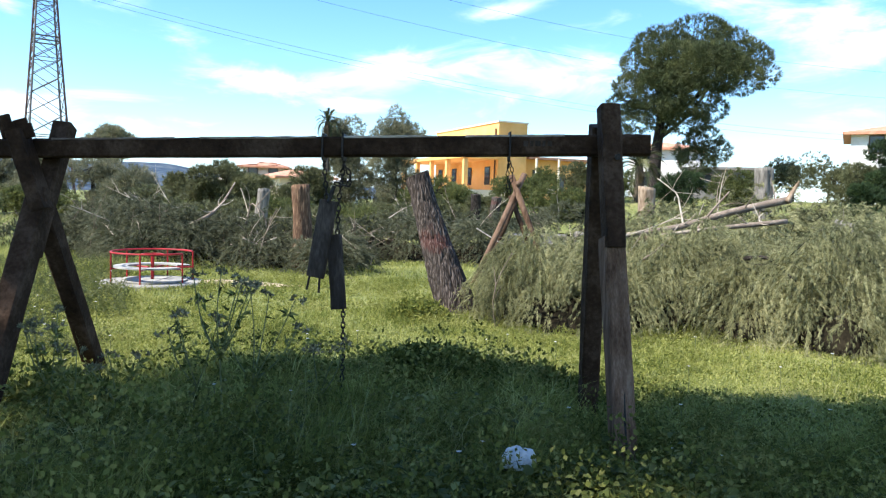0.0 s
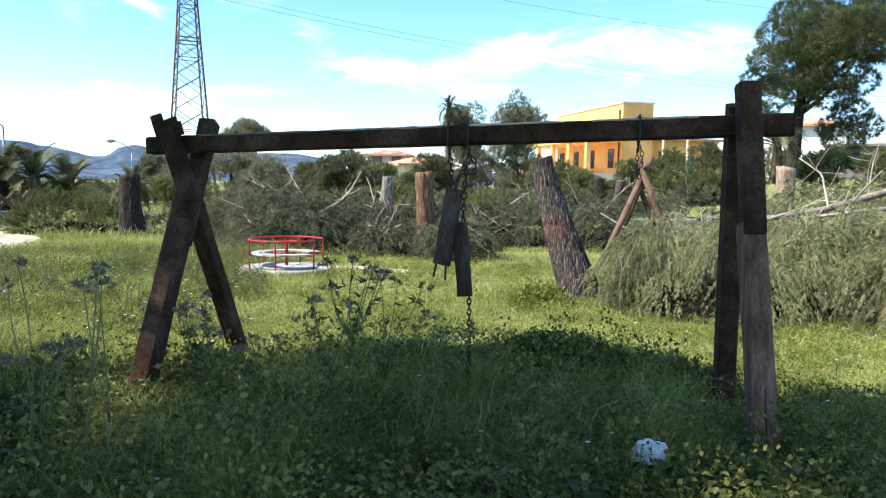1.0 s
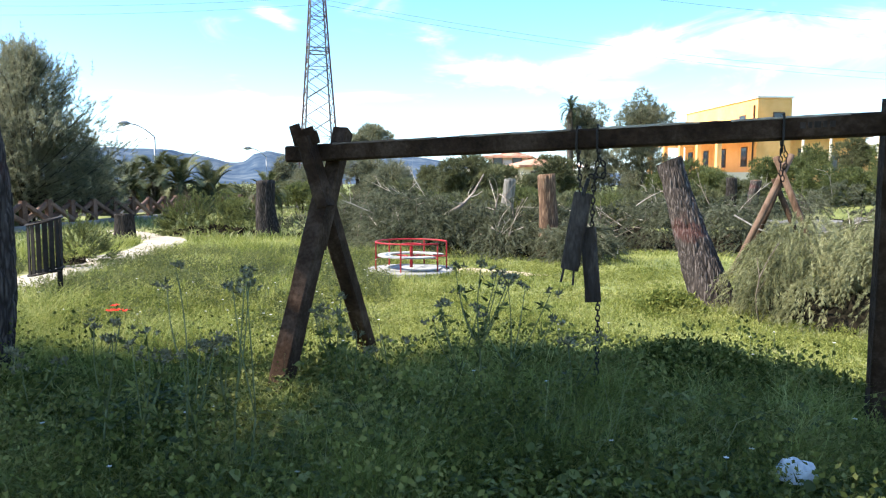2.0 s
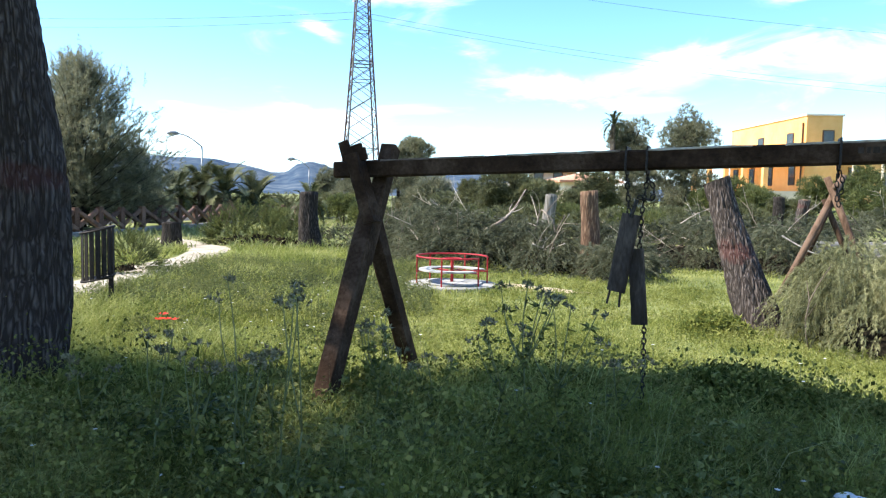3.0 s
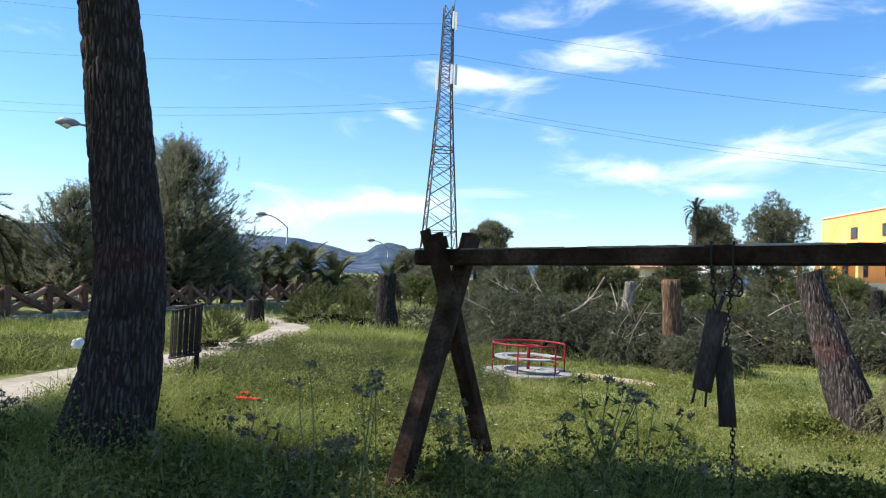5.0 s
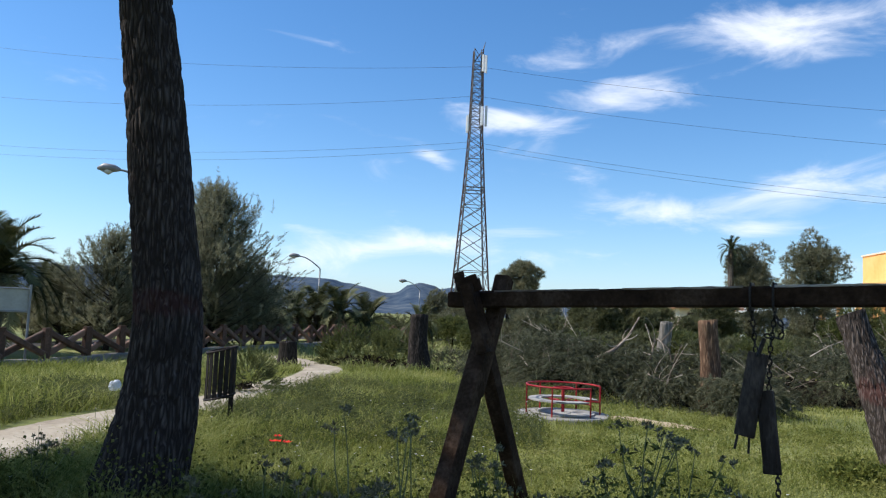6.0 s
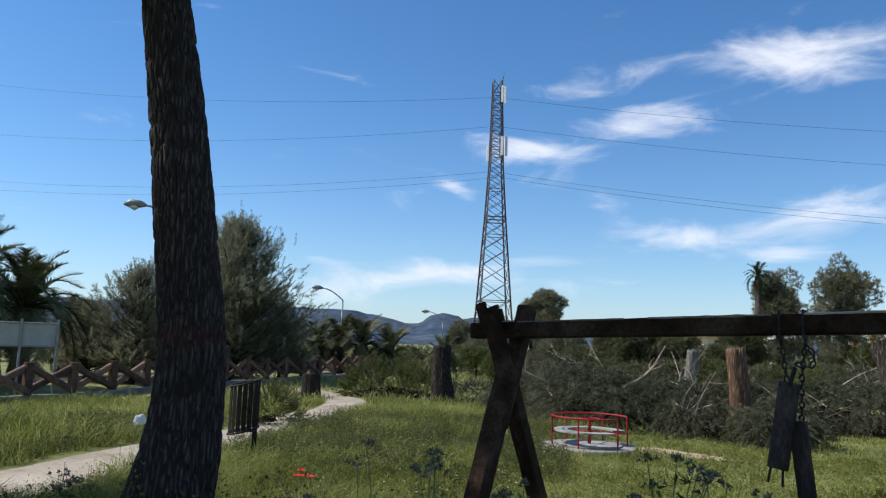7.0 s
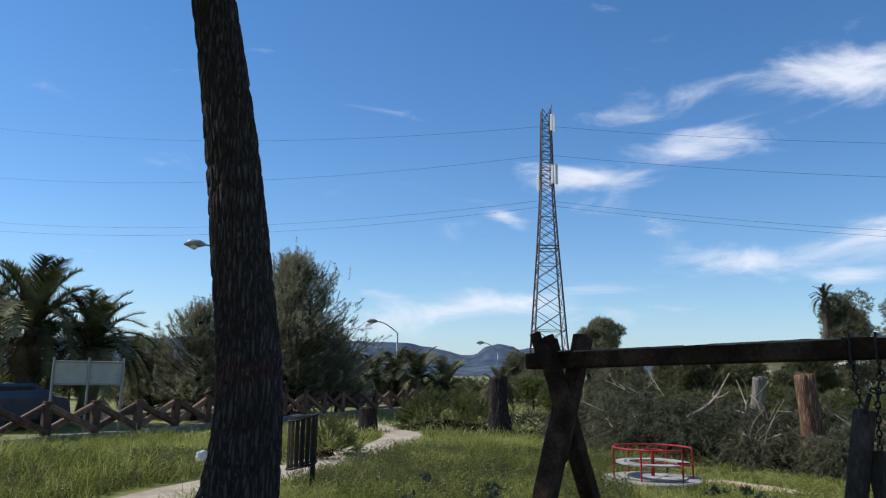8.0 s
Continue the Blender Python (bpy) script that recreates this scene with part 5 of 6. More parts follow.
shoot_pine("young_pine", spot(49.9, 32.5), 7.0, 4.0, 270, "young pine with feathery upright shoots beside the fence", 3)
shoot_pine("young_pine", spot(46.2, 34.0), 3.4, 1.6, 70, "low dark young pine beside the fence", 4)
shoot_pine("young_pine", spot(56.6, 29.5), 4.3, 2.2, 110, "bushy young pine near the fence", 5)
shoot_pine("young_pine", spot(59.6, 31.0), 2.7, 1.5, 80, "small young pine near the fence", 6)
shoot_pine("young_pine", spot(53.4, 34.0), 5.4, 2.6, 110, "bushy young pine behind the trunk", 9)


# ---- palms ----
def frond_mesh(length, droop, seed):
    """One arching palm leaf: midrib and many leaflets."""
    r = np.random.default_rng(seed)
    t = np.linspace(0, 1, 12)
    mid = np.stack([length * (t - 0.18 * t ** 2), t * 0, length * (0.62 * t - droop * t ** 2.2)], 1)
    s = Shape()
    s.tube(mid, np.linspace(0.035, 0.008, 12), 4)
    u = np.linspace(0.10, 0.995, 58)
    c = np.stack([np.interp(u, t, mid[:, i]) for i in range(3)], 1)
    tang = unit(np.gradient(c, axis=0))
    for sgn in (-1, 1):
        ln = 0.50 * np.sin(np.pi * np.clip(u * 0.80 + 0.14, 0, 1)) ** 0.6 * length / 2.2
        d = unit(tang * 0.9 + np.array((0, sgn * 0.9, 0.38)) + r.normal(size=c.shape) * 0.10)
        tip = c + d * ln[:, None] - np.array((0, 0, 0.16)) * ln[:, None]
        wv = tang * 0.025
        for p, q, w in zip(c, tip, wv):
            s.add([p - w, p + w, q], [(0, 1, 2)])
    return s.mesh("frond")


M_dryfrond = material("dry_palm_frond", [(0.05, 0.035, 0.018), (0.11, 0.075, 0.038), (0.17, 0.12, 0.065)], 2, 0.8, obj=0.5)
DRY_FROND = frond_mesh(2.0, 1.2, 4)
DRY_FROND.materials.append(M_dryfrond)
FRONDS = [frond_mesh(2.3, 0.42, 1), frond_mesh(2.3, 0.75, 2), frond_mesh(2.2, 1.15, 3)]
for me in FRONDS:
    me.materials.append(M_frond)


def palm(base, h, scale, seed, n=30, label="feather palm with arching fronds and a stout trunk"):
    r = np.random.default_rng(seed)
    ob = thing("palm_tree", base, label, "palm tree", "palms")
    z = np.linspace(-0.2, h, 9)
    part("trunk", Shape().tube(np.stack([0.04 * np.sin(z), z * 0, z], 1), np.linspace(0.30, 0.24, 9) * scale ** 0.5, 12, rough=0.10), M_palmtrunk, ob)
    for i in range(n):
        kind = min(2, int(3 * i / n))
        f = part("frond", FRONDS[kind], M_frond, ob)
        f.location = (0, 0, h - 0.05)
        f.rotation_euler = (r.normal() * 0.12, -0.80 + 1.25 * (i / n) ** 1.25 + r.normal() * 0.10, i * 2.4 + r.normal() * 0.2)
        k = scale * r.uniform(0.85, 1.1)
        f.scale = (k, k, k)
    for i in range(n // 4):
        f = part("dry_frond", DRY_FROND, M_dryfrond, ob, "dry brown hanging frond")
        f.location = (0, 0, h - 0.15)
        f.rotation_euler = (r.normal() * 0.12, 0.95 + r.normal() * 0.12, i * 2.4 + r.normal() * 0.3)
        k = scale * r.uniform(0.65, 0.85)
        f.scale = (k, k, k)
    return ob


palm(spot(67.4, 27.0), 3.1, 1.25, 1, 40)
palm(spot(63.7, 27.5), 2.5, 1.15, 2, 40)
palm(spot(70.5, 30.0), 3.0, 1.25, 3, 40)
palm(spot(43.4, 41), 1.35, 1.0, 4, 26)
palm(spot(41.6, 42), 1.75, 1.0, 5, 26)
palm(spot(39.9, 41), 1.6, 1.0, 6, 26)
palm(spot(37.8, 42), 1.0, 1.05, 7, 26)
palm(spot(54.5, 36), 1.8, 1.08, 9)
palm(spot(33.6, 32), 1.2, 0.55, 10, 22, "small palm growing behind the dark stump")
palm(spot(10.2, 47), 6.4, 0.5, 11, 24, "slender palm top beside a conifer")
palm(spot(-13.9, 40), 1.9, 0.8, 12, 24, "low palm before a white house")
palm(spot(8.3, 33), 0.3, 0.6, 13, 22, "low palm clump in the weeds")
palm(spot(45.2, 41), 1.3, 0.95, 14, 26)
palm(spot(60.9, 34), 1.6, 1.02, 15)

# ---- the near pine trunk, its crown high above, and the pines that shade the foreground ----
NP = spot(53.9, 6.65)
np_pts = [spot(55.0, 6.65, -0.25), spot(54.5, 6.65, 0.13), spot(53.75, 6.65, 0.46), spot(53.1, 6.66, 0.9), spot(52.9, 6.66, 1.3), spot(52.9, 6.66, 1.79), spot(53.8, 6.67, 2.49), spot(54.55, 6.68, 3.2),
          spot(55.45, 6.7, 3.95), spot(56.6, 6.72, 4.75), spot(58.0, 6.75, 5.6), spot(59.5, 6.8, 6.8), spot(61.0, 6.9, 8.6)]
np_pts = np.array([np.array(p - NP) for p in np_pts])
t = np.linspace(0, len(np_pts) - 1, 60)
fine = np.stack([np.interp(t, range(len(np_pts)), np_pts[:, i]) for i in range(3)], 1)
for _ in range(5):
    fine[1:-1] = (fine[:-2] + fine[1:-1] + fine[2:]) / 3
rad = np.interp(fine[:, 2], [-0.2, 0.2, 0.6, 1.2, 2.4, 4.5, 8.6], [0.44, 0.37, 0.335, 0.283, 0.26, 0.205, 0.13])
near = thing("pine_trunk_tree", NP, "tall pine with dark deeply ridged bark beside the path", "pine tree")
t = np.linspace(0, len(fine) - 1, 420)
fine = np.stack([np.interp(t, range(len(fine)), fine[:, i]) for i in range(3)], 1)
rad = np.interp(fine[:, 2], [-0.2, 0.2, 0.6, 1.2, 2.4, 4.5, 8.6], [0.445, 0.38, 0.34, 0.288, 0.262, 0.212, 0.14])
tv, tf = bark_stem(fine, rad, 30, 0.26, 0.019, 240, 2.0, 0.03, 0.02)
part("trunk", fast_mesh("trunk", tv, tf), M_bark, near)


def high_crown(parent, center, size, n, seed, root):
    lobes = lobe_cloud(center, size, 22, 1.15, seed, 0.6)
    s = Shape()
    for i in range(14):
        limb_set(s, root, [lobes[i]], 0.09)
    part("branchwork", s, M_darkbark, parent)
    q, d = shell(lobes, n, 0.4, 0.12, float(seed))
    v, f = tufts(q, unit(d + (0, 0, 0.4)), 9, 0.36, 0.028, 0.6)
    part("crown", fast_mesh("crown", v, f), M_pine, parent)


high_crown(near, (-1.8, -2.6, 9.4), (1.7, 1.5, 0.9), 3000, 51, (-0.75, -0.7, 8.4))


def shade_pine(x, y, h, size, seed, off=(0.2, 0.1)):
    """A pine behind the viewer, known by the shade that it throws."""
    ob = thing("pine_tree", (x, y, gz(x, y)), "tall pine with a broad crown shading the meadow", "pine tree", "shade pines")
    part("trunk", Shape().tube(curve((0, 0, -0.2), (0.2, 0.1, h), 8, (0.2, 0, 0)), np.linspace(0.34, 0.14, 8), 14, rough=0.04), M_bark, ob, smooth=True)
    high_crown(ob, (off[0], off[1], h + 0.9), size, 4600, seed, (0.2, 0.1, h))


shade_pine(-4.6, 0.0, 7.8, (3.2, 1.9, 1.3), 54, (2.4, 1.0))
shade_pine(-3.4, -3.2, 7.8, (3.0, 2.2, 1.3), 56, (1.9, 3.9))
shade_pine(-11.8, -0.8, 7.6, (2.8, 2.4, 1.4), 52)
shade_pine(-8.4, -2.1, 7.6, (2.6, 2.2, 1.4), 53)
shade_pine(-6.6, -4.6, 8.0, (3.0, 2.6, 1.6), 55)

# ---- brush piles of felled pine boughs ----
def pile(name, lobes, n, mat, label, length=0.5, needles=7, nodes=6, width=0.005, nl=0.10, droop=0.9, bare=0, seed=1, barem=None, tassel=12, cluster=0.14):
    """A heap of cut boughs: drooping sprays of needles over a near-black core painted as shade, with bare branches
    sticking out.
    """
    r = np.random.default_rng(seed)
    base = Vector((lobes[0][0], lobes[0][1], gz(lobes[0][0], lobes[0][1])))
    ob = thing(name, base, label, "brush pile", "brush piles")
    o = np.array(base)
    L = np.array(lobes, float)

    def top(x, y):
        h = np.zeros(len(x))
        for cx, cy, rx, ry, hh in L:
            q = 1 - ((x - cx) / rx) ** 2 - ((y - cy) / ry) ** 2
            h = np.maximum(h, hh * np.sqrt(np.clip(q, 0, 1)))
        return h
    area = L[:, 2] * L[:, 3] + L[:, 4] * (L[:, 2] + L[:, 3])
    pick = r.choice(len(L), n * 2, p=area / area.sum())
    d = unit(r.normal(size=(n * 2, 3)))
    d[:, 2] = np.abs(d[:, 2]) * 0.8
    d = unit(d)
    c = L[pick]
    p = np.column_stack([c[:, 0] + d[:, 0] * c[:, 2], c[:, 1] + d[:, 1] * c[:, 3], d[:, 2] * c[:, 4]])
    ok = p[:, 2] > top(p[:, 0], p[:, 1]) * 0.82 - 0.02
    p, d = p[ok][:n], unit(d / np.column_stack([c[:, 2], c[:, 3], c[:, 4]]))[ok][:n]
    p[:, 2] += ground_z(p[:, 0], p[:, 1])
    keep = fields(p, 1.9, 7.0 + seed) > -0.28
    p, d = p[keep], d[keep]
    # boughs: domes of short tassels that fan out from the middle and hang, overlapping like feathers
    boughs = max(6, len(p) // tassel)
    p, d = p[:boughs], d[:boughs]
    size = cluster * r.uniform(1.1, 2.6, boughs)
    side0 = unit(np.cross(d, (0.02, 0.03, 1.0)))
    side1 = np.cross(side0, d)
    out0 = r.uniform(-1.3, 0.8, (boughs, 1)) * cluster
    who = np.repeat(np.arange(boughs), tassel)
    m = len(who)
    ang, rho = r.uniform(0, 2 * np.pi, (m, 1)), np.sqrt(r.random((m, 1)))
    radial = side0[who] * np.cos(ang) + side1[who] * np.sin(ang)
    sz = size[who][:, None]
    p0 = p[who] + radial * rho * sz + d[who] * (out0[who] + 0.8 * sz * (1 - rho ** 2))
    dir0 = unit(radial * (0.25 + 0.75 * rho) + d[who] * 0.55 + r.normal(size=(m, 3)) * 0.2)
    p0[:, 2] = np.maximum(p0[:, 2], ground_z(p0[:, 0], p0[:, 1]) + 0.06)
    ln = length * r.uniform(0.6, 1.3, m)
    P, D = [], []
    for j in range(nodes):
        t = (j + 0.5) / nodes
        P.append(p0 + dir0 * (ln * t)[:, None] + np.array((0, 0, -1.0)) * (droop * ln * t * t * 0.6)[:, None])
        D.append(unit(dir0 + np.array((0, 0, -1.0)) * droop * t * 1.2))
    p = p0
    P, D = np.concatenate(P), np.concatenate(D)
    P[:, 2] = np.maximum(P[:, 2], ground_z(P[:, 0], P[:, 1]) + 0.03)
    v, f = tufts(P, D, needles, nl, width, 0.25)
    part("foliage", fast_mesh("foliage", v - o, f), mat, ob)
    # near-black sheet within: shade between the boughs put into its colour
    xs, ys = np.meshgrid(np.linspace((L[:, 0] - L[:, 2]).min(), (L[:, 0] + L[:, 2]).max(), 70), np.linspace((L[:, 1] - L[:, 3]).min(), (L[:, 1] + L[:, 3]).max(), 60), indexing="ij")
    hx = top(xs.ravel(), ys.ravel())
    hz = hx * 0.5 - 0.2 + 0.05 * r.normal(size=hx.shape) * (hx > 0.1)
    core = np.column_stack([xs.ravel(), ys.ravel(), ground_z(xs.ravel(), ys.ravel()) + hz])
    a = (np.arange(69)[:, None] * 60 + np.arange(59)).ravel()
    part("shade_core", fast_mesh("shade_core", core - o, np.stack([a, a + 60, a + 61, a + 1], 1)), M_gap_shade, ob, "near-black sheet imitating the shaded inside of the heap")
    # bare branches
    for i in range(bare):
        j = r.integers(m)
        st = p[j] - o
        dirv = unit((np.array((r.normal(), r.normal() * 0.6, abs(r.normal()) * 0.6 + 0.1)))[None])[0]
        ll = r.uniform(0.5, 1.3)
        s = Shape()
        path = curve(st - dirv * 0.3, st + dirv * ll, 6, r.normal(size=3) * 0.06)
        rr = r.uniform(0.006, 0.018)
        s.tube(path, np.linspace(rr, rr * 0.3, 6), 6)
        for kk in range(3):
            b0 = path[2 + kk]
            s.tube([b0, b0 + unit((dirv + r.normal(size=3) * 0.7)[None])[0] * ll * 0.35], [rr * 0.5, rr * 0.15], 5)
        part("branch", s, barem or M_deadwood, ob)
    return ob


# almost black, so that gaps in the foliage look deeply shaded
M_gap_shade = material("gap_shade", [(0.006, 0.006, 0.004), (0.014, 0.012, 0.008), (0.032, 0.026, 0.017)], 5, 1.0, 0.8, 12, spec=0.0)
r9 = np.random.default_rng(19)
front = [(0.75, 11.4), (0.85, 10.2), (1.2, 9.6), (1.9, 9.55), (2.7, 9.8), (3.5, 9.0), (4.2, 8.3), (5.2, 7.9), (6.4, 7.2)]
lob = []
for i, (x, y) in enumerate(front):
    lob.append((x + 0.35, y + 0.35, 0.44, 0.52, (0.70 if i == 0 else 0.95) + 0.16 * math.sin(i * 2.3)))
    lob.append((x + 0.7 + 0.25 * r9.normal(), y + 1.0 + 0.2 * r9.normal(), 0.55, 0.55, (0.75 if i == 0 else 1.05) + 0.12 * r9.normal()))
pile("brush_pile", lob, 11500, M_cutpine, "heap of felled pine boughs drooping over the grass", 0.27, 12, 6, 0.0026, 0.065, 2.0, 6, 1, tassel=40, cluster=0.18)
mid = [(2.0, 11.7, 1.0, 1.0, 0.72), (2.9, 11.6, 1.2, 1.2, 0.78), (4.2, 10.8, 1.3, 1.2, 1.1), (5.6, 10.2, 1.5, 1.3, 1.2), (7.4, 9.8, 1.7, 1.6, 1.2), (3.6, 13.6, 1.4, 1.3, 0.6), (5.4, 13.2, 1.6, 1.5, 1.25), (7.8, 12.6, 1.7, 1.6, 1.45), (9.6, 12.0, 1.8, 1.8, 1.5)]
pile("brush_pile", mid, 9000, M_cutpine, "mound of cut pine boughs with broken branches", 0.27, 11, 5, 0.0032, 0.085, 1.6, 24, 2, tassel=26, cluster=0.16)
back = [(4.6, 16.4, 1.8, 1.4, 1.3), (6.3, 16.0, 1.5, 1.3, 1.7), (8.4, 16.0, 1.9, 1.5, 1.3), (10.6, 15.6, 2.0, 1.8, 1.4), (6.4, 20.0, 2.2, 1.6, 1.35), (9.4, 20.5, 2.4, 1.8, 1.0), (12.5, 19.5, 2.4, 2.0, 0.9), (13.2, 24, 2.5, 2, 0.8)]
pile("brush_pile", back, 4600, M_cutpine, "far mound of yellowing cut pine boughs", 0.34, 8, 5, 0.0075, 0.12, 1.1, 52, 3, tassel=14, cluster=0.22)
leftp = [(-5.0, 16.6, 1.3, 1.1, 0.72), (-6.2, 17.2, 1.3, 1.2, 0.98), (-7.5, 18.0, 1.3, 1.2, 1.2), (-4.1, 16.2, 0.9, 0.8, 0.42), (-8.7, 19.2, 1.1, 1.1, 1.32), (-6.0, 15.9, 1.1, 0.7, 0.5), (-9.6, 18.6, 0.9, 0.9, 0.8), (-4.6, 17.6, 1.2, 1.0, 1.0), (-3.2, 17.9, 0.9, 0.8, 0.75), (-2.6, 15.9, 0.6, 0.5, 0.4), (-7.0, 16.8, 0.8, 0.7, 0.7)]
pile("brush_pile", leftp, 9500, M_drypine, "grey-green heap of drying pine boughs behind the merry-go-round", 0.33, 11, 5, 0.005, 0.10, 1.1, 50, 4, tassel=18, cluster=0.2)
far_mid = [(-1.6, 20.5, 1.3, 1.2, 1.0), (-0.2, 20.0, 1.2, 1.1, 0.95), (0.9, 19.0, 1.0, 1.0, 0.85), (-2.4, 22.0, 1.5, 1.3, 1.0), (1.6, 22.5, 1.6, 1.3, 1.0), (3.6, 24.5, 1.8, 1.4, 1.0), (-3.1, 19.0, 0.7, 0.6, 0.55)]
pile("brush_pile", far_mid, 4200, M_drypine, "grey-green pile of cut boughs beyond the leaning stump", 0.35, 11, 5, 0.0055, 0.11, 1.1, 34, 5, tassel=16, cluster=0.2)
pile("bush", [(-14.9, 19.7, 0.9, 0.8, 0.95), (-14.1, 19.9, 0.8, 0.7, 0.72), (-15.7, 19.6, 0.75, 0.7, 0.8)], 1300, M_shrub, "dense grey-green bush beside the footpath", 0.34, 9, 5, 0.007, 0.11, -0.4, 3, 6)
pile("bush", [(-12.2, 20.6, 0.9, 0.7, 0.45), (-10.8, 20.4, 0.9, 0.7, 0.5)], 500, M_drypine, "low dry scrub beside the stump", 0.35, 7, 5, 0.007, 0.12, 0.2, 6, 7)
pile("bush", [(-11.9, 11.3, 0.45, 0.4, 0.5), (-12.4, 12.0, 0.4, 0.4, 0.38)], 480, M_shrub, "low dark shrubs growing beside the footpath", 0.25, 8, 5, 0.007, 0.09, -0.3, 0, 8)



# felled logs and bare boughs lying on the brush
def log(points, r0, r1, label, mat=M_deadwood, twigs=4, seed=1):
    r = np.random.default_rng(seed)
    pts = np.array([np.array(p) for p in points])
    base = Vector(pts[0])
    ob = thing("log", base, label, "log", "felled branches")
    t = np.linspace(0, len(pts) - 1, 12)
    q = np.stack([np.interp(t, range(len(pts)), pts[:, i]) for i in range(3)], 1) - pts[0]
    part("stem", Shape().tube(q, np.linspace(r0, r1, 12), 10, rough=0.05), mat, ob, smooth=True)
    for i in range(twigs):
        k = r.integers(3, 11)
        d = unit((r.normal(size=3) + (0, 0, 0.6))[None])[0]
        part("twig", Shape().tube(curve(q[k], q[k] + d * r.uniform(0.3, 0.8), 5, r.normal(size=3) * 0.04), np.linspace(min(r1 * 0.5, 0.014), 0.004, 5), 6), mat, ob)
    return ob


log([spot(-12.2, 13.6, 1.05), spot(-17, 14.2, 1.25), spot(-21, 14.8, 1.6), spot(-24.6, 15.4, 1.85)], 0.042, 0.075, "long pale felled log resting on the brush", seed=2, twigs=5)
log([spot(-24.4, 15.3, 1.80), spot(-24.9, 15.4, 2.08), spot(-25.1, 15.4, 2.2)], 0.06, 0.012, "splintered broken end of a felled branch", M_cut, 0)
log([spot(-16.0, 13.0, 1.15), spot(-20, 13.4, 1.3), spot(-24.5, 14, 1.45)], 0.03, 0.045, "thin pale felled branch on the brush", seed=5)
log([spot(-18.4, 14.0, 1.2), spot(-19.5, 14.2, 1.6), spot(-20.6, 14.3, 1.95)], 0.028, 0.012, "forked bare branch standing up from the brush", seed=6)
log([spot(-17.6, 15.0, 1.2), spot(-17.0, 15.2, 1.9), spot(-15.5, 15.2, 2.2)], 0.022, 0.008, "bare grey branch rising from the brush", seed=7, twigs=8)
log([spot(-19.8, 15.6, 1.4), spot(-20.0, 15.6, 2.1), spot(-20.4, 15.6, 2.6)], 0.016, 0.006, "thin bare twig rising from the brush", seed=8, twigs=9)
log([spot(-22.0, 10.2, 1.0), spot(-23.5, 10.0, 1.05), spot(-25.0, 9.8, 0.85), spot(-26.0, 9.7, 0.7)], 0.03, 0.012, "curved dark bough among cut foliage", M_darkbark, seed=9, twigs=6)
log([spot(-11.6, 12.0, 1.15), spot(-12.1, 12.0, 1.0), spot(-12.4, 12.0, 0.8)], 0.035, 0.03, "pale hooked branch on the brush", seed=10, twigs=2)
log([spot(-1.9, 17.0, 1.0), spot(-3.6, 16.2, 0.75), spot(-4.6, 15.6, 0.7)], 0.02, 0.012, "pale bare branch across the heap", M_greystump, seed=11, twigs=1)
log([spot(16.8, 18.0, 1.9), spot(17.6, 17.6, 1.45), spot(18.5, 17.2, 1.15), spot(20.0, 17.0, 0.9)], 0.015, 0.05, "grey bare bough rising from the drying heap", seed=12, twigs=5)
log([spot(14.2, 17.0, 0.55), spot(14.6, 17.0, 1.2), spot(15.6, 17.0, 1.45), spot(16.0, 17.0, 0.9)], 0.014, 0.022, "bleached crooked branch on the heap", M_deadwood, 6, seed=13)
log([spot(13.6, 16.4, 0.7), spot(15.0, 16.2, 0.55), spot(16.2, 16.0, 0.7)], 0.01, 0.014, "bleached twigs on the heap", M_deadwood, 8, seed=14)
log([spot(11.6, 20.5, 0.75), spot(10.4, 20.5, 0.6), spot(9.6, 20.2, 0.4)], 0.14, 0.13, "grey felled log among weeds", M_greystump, 0)
log([spot(9.5, 21.5, 0.15), spot(7.4, 21.0, 0.2), spot(5.6, 20.8, 0.15)], 0.12, 0.10, "pale felled log lying in the grass", M_greystump, 1)
log([spot(-9.6, 17.0, 0.95), spot(-11.0, 17.5, 0.9), spot(-12.0, 18.0, 0.95)], 0.07, 0.06, "grey felled log on the brush", M_greystump, 1)
log([spot(-27.5, 21.0, 1.35), spot(-29, 20.0, 1.2), spot(-31.5, 19.0, 1.0)], 0.13, 0.12, "thick pale felled log behind the brush", M_greystump, 0)


# ---- grass and weeds ----
def allowed(x, y):
    """True where grass grows: off the path, the sand, the merry-go-round and the road."""
    px = np.interp(y, [q[1] for q in PATH_LINE], [q[0] for q in PATH_LINE])
    pw = np.interp(y, [q[1] for q in PATH_LINE], PATH_WIDTH) * 0.50
    ok = (np.abs(x - px) > pw * (1 + 0.12 * fields(np.stack([x, y, x * 0], 1), 3.0, 2.0))) | (y > 19.8)
    ok &= (x + 5.08) ** 2 + (y - 12.57) ** 2 > 0.8 ** 2
    ok &= ((x + 3.7) / 0.8) ** 2 + ((y - 13.2) / 0.34) ** 2 > 1
    fx = np.interp(y, line[:, 1], line[:, 0])
    return ok & ((x > fx + 0.2))


def scatter(n, r0, r1, az0, az1):
    r = np.sqrt(rng.uniform(r0 ** 2, r1 ** 2, n))
    az = np.radians(rng.uniform(az0, az1, n))
    x, y = 0.03 - r * np.sin(az), 0.2 + r * np.cos(az)
    ok = allowed(x, y)
    return x[ok], y[ok]


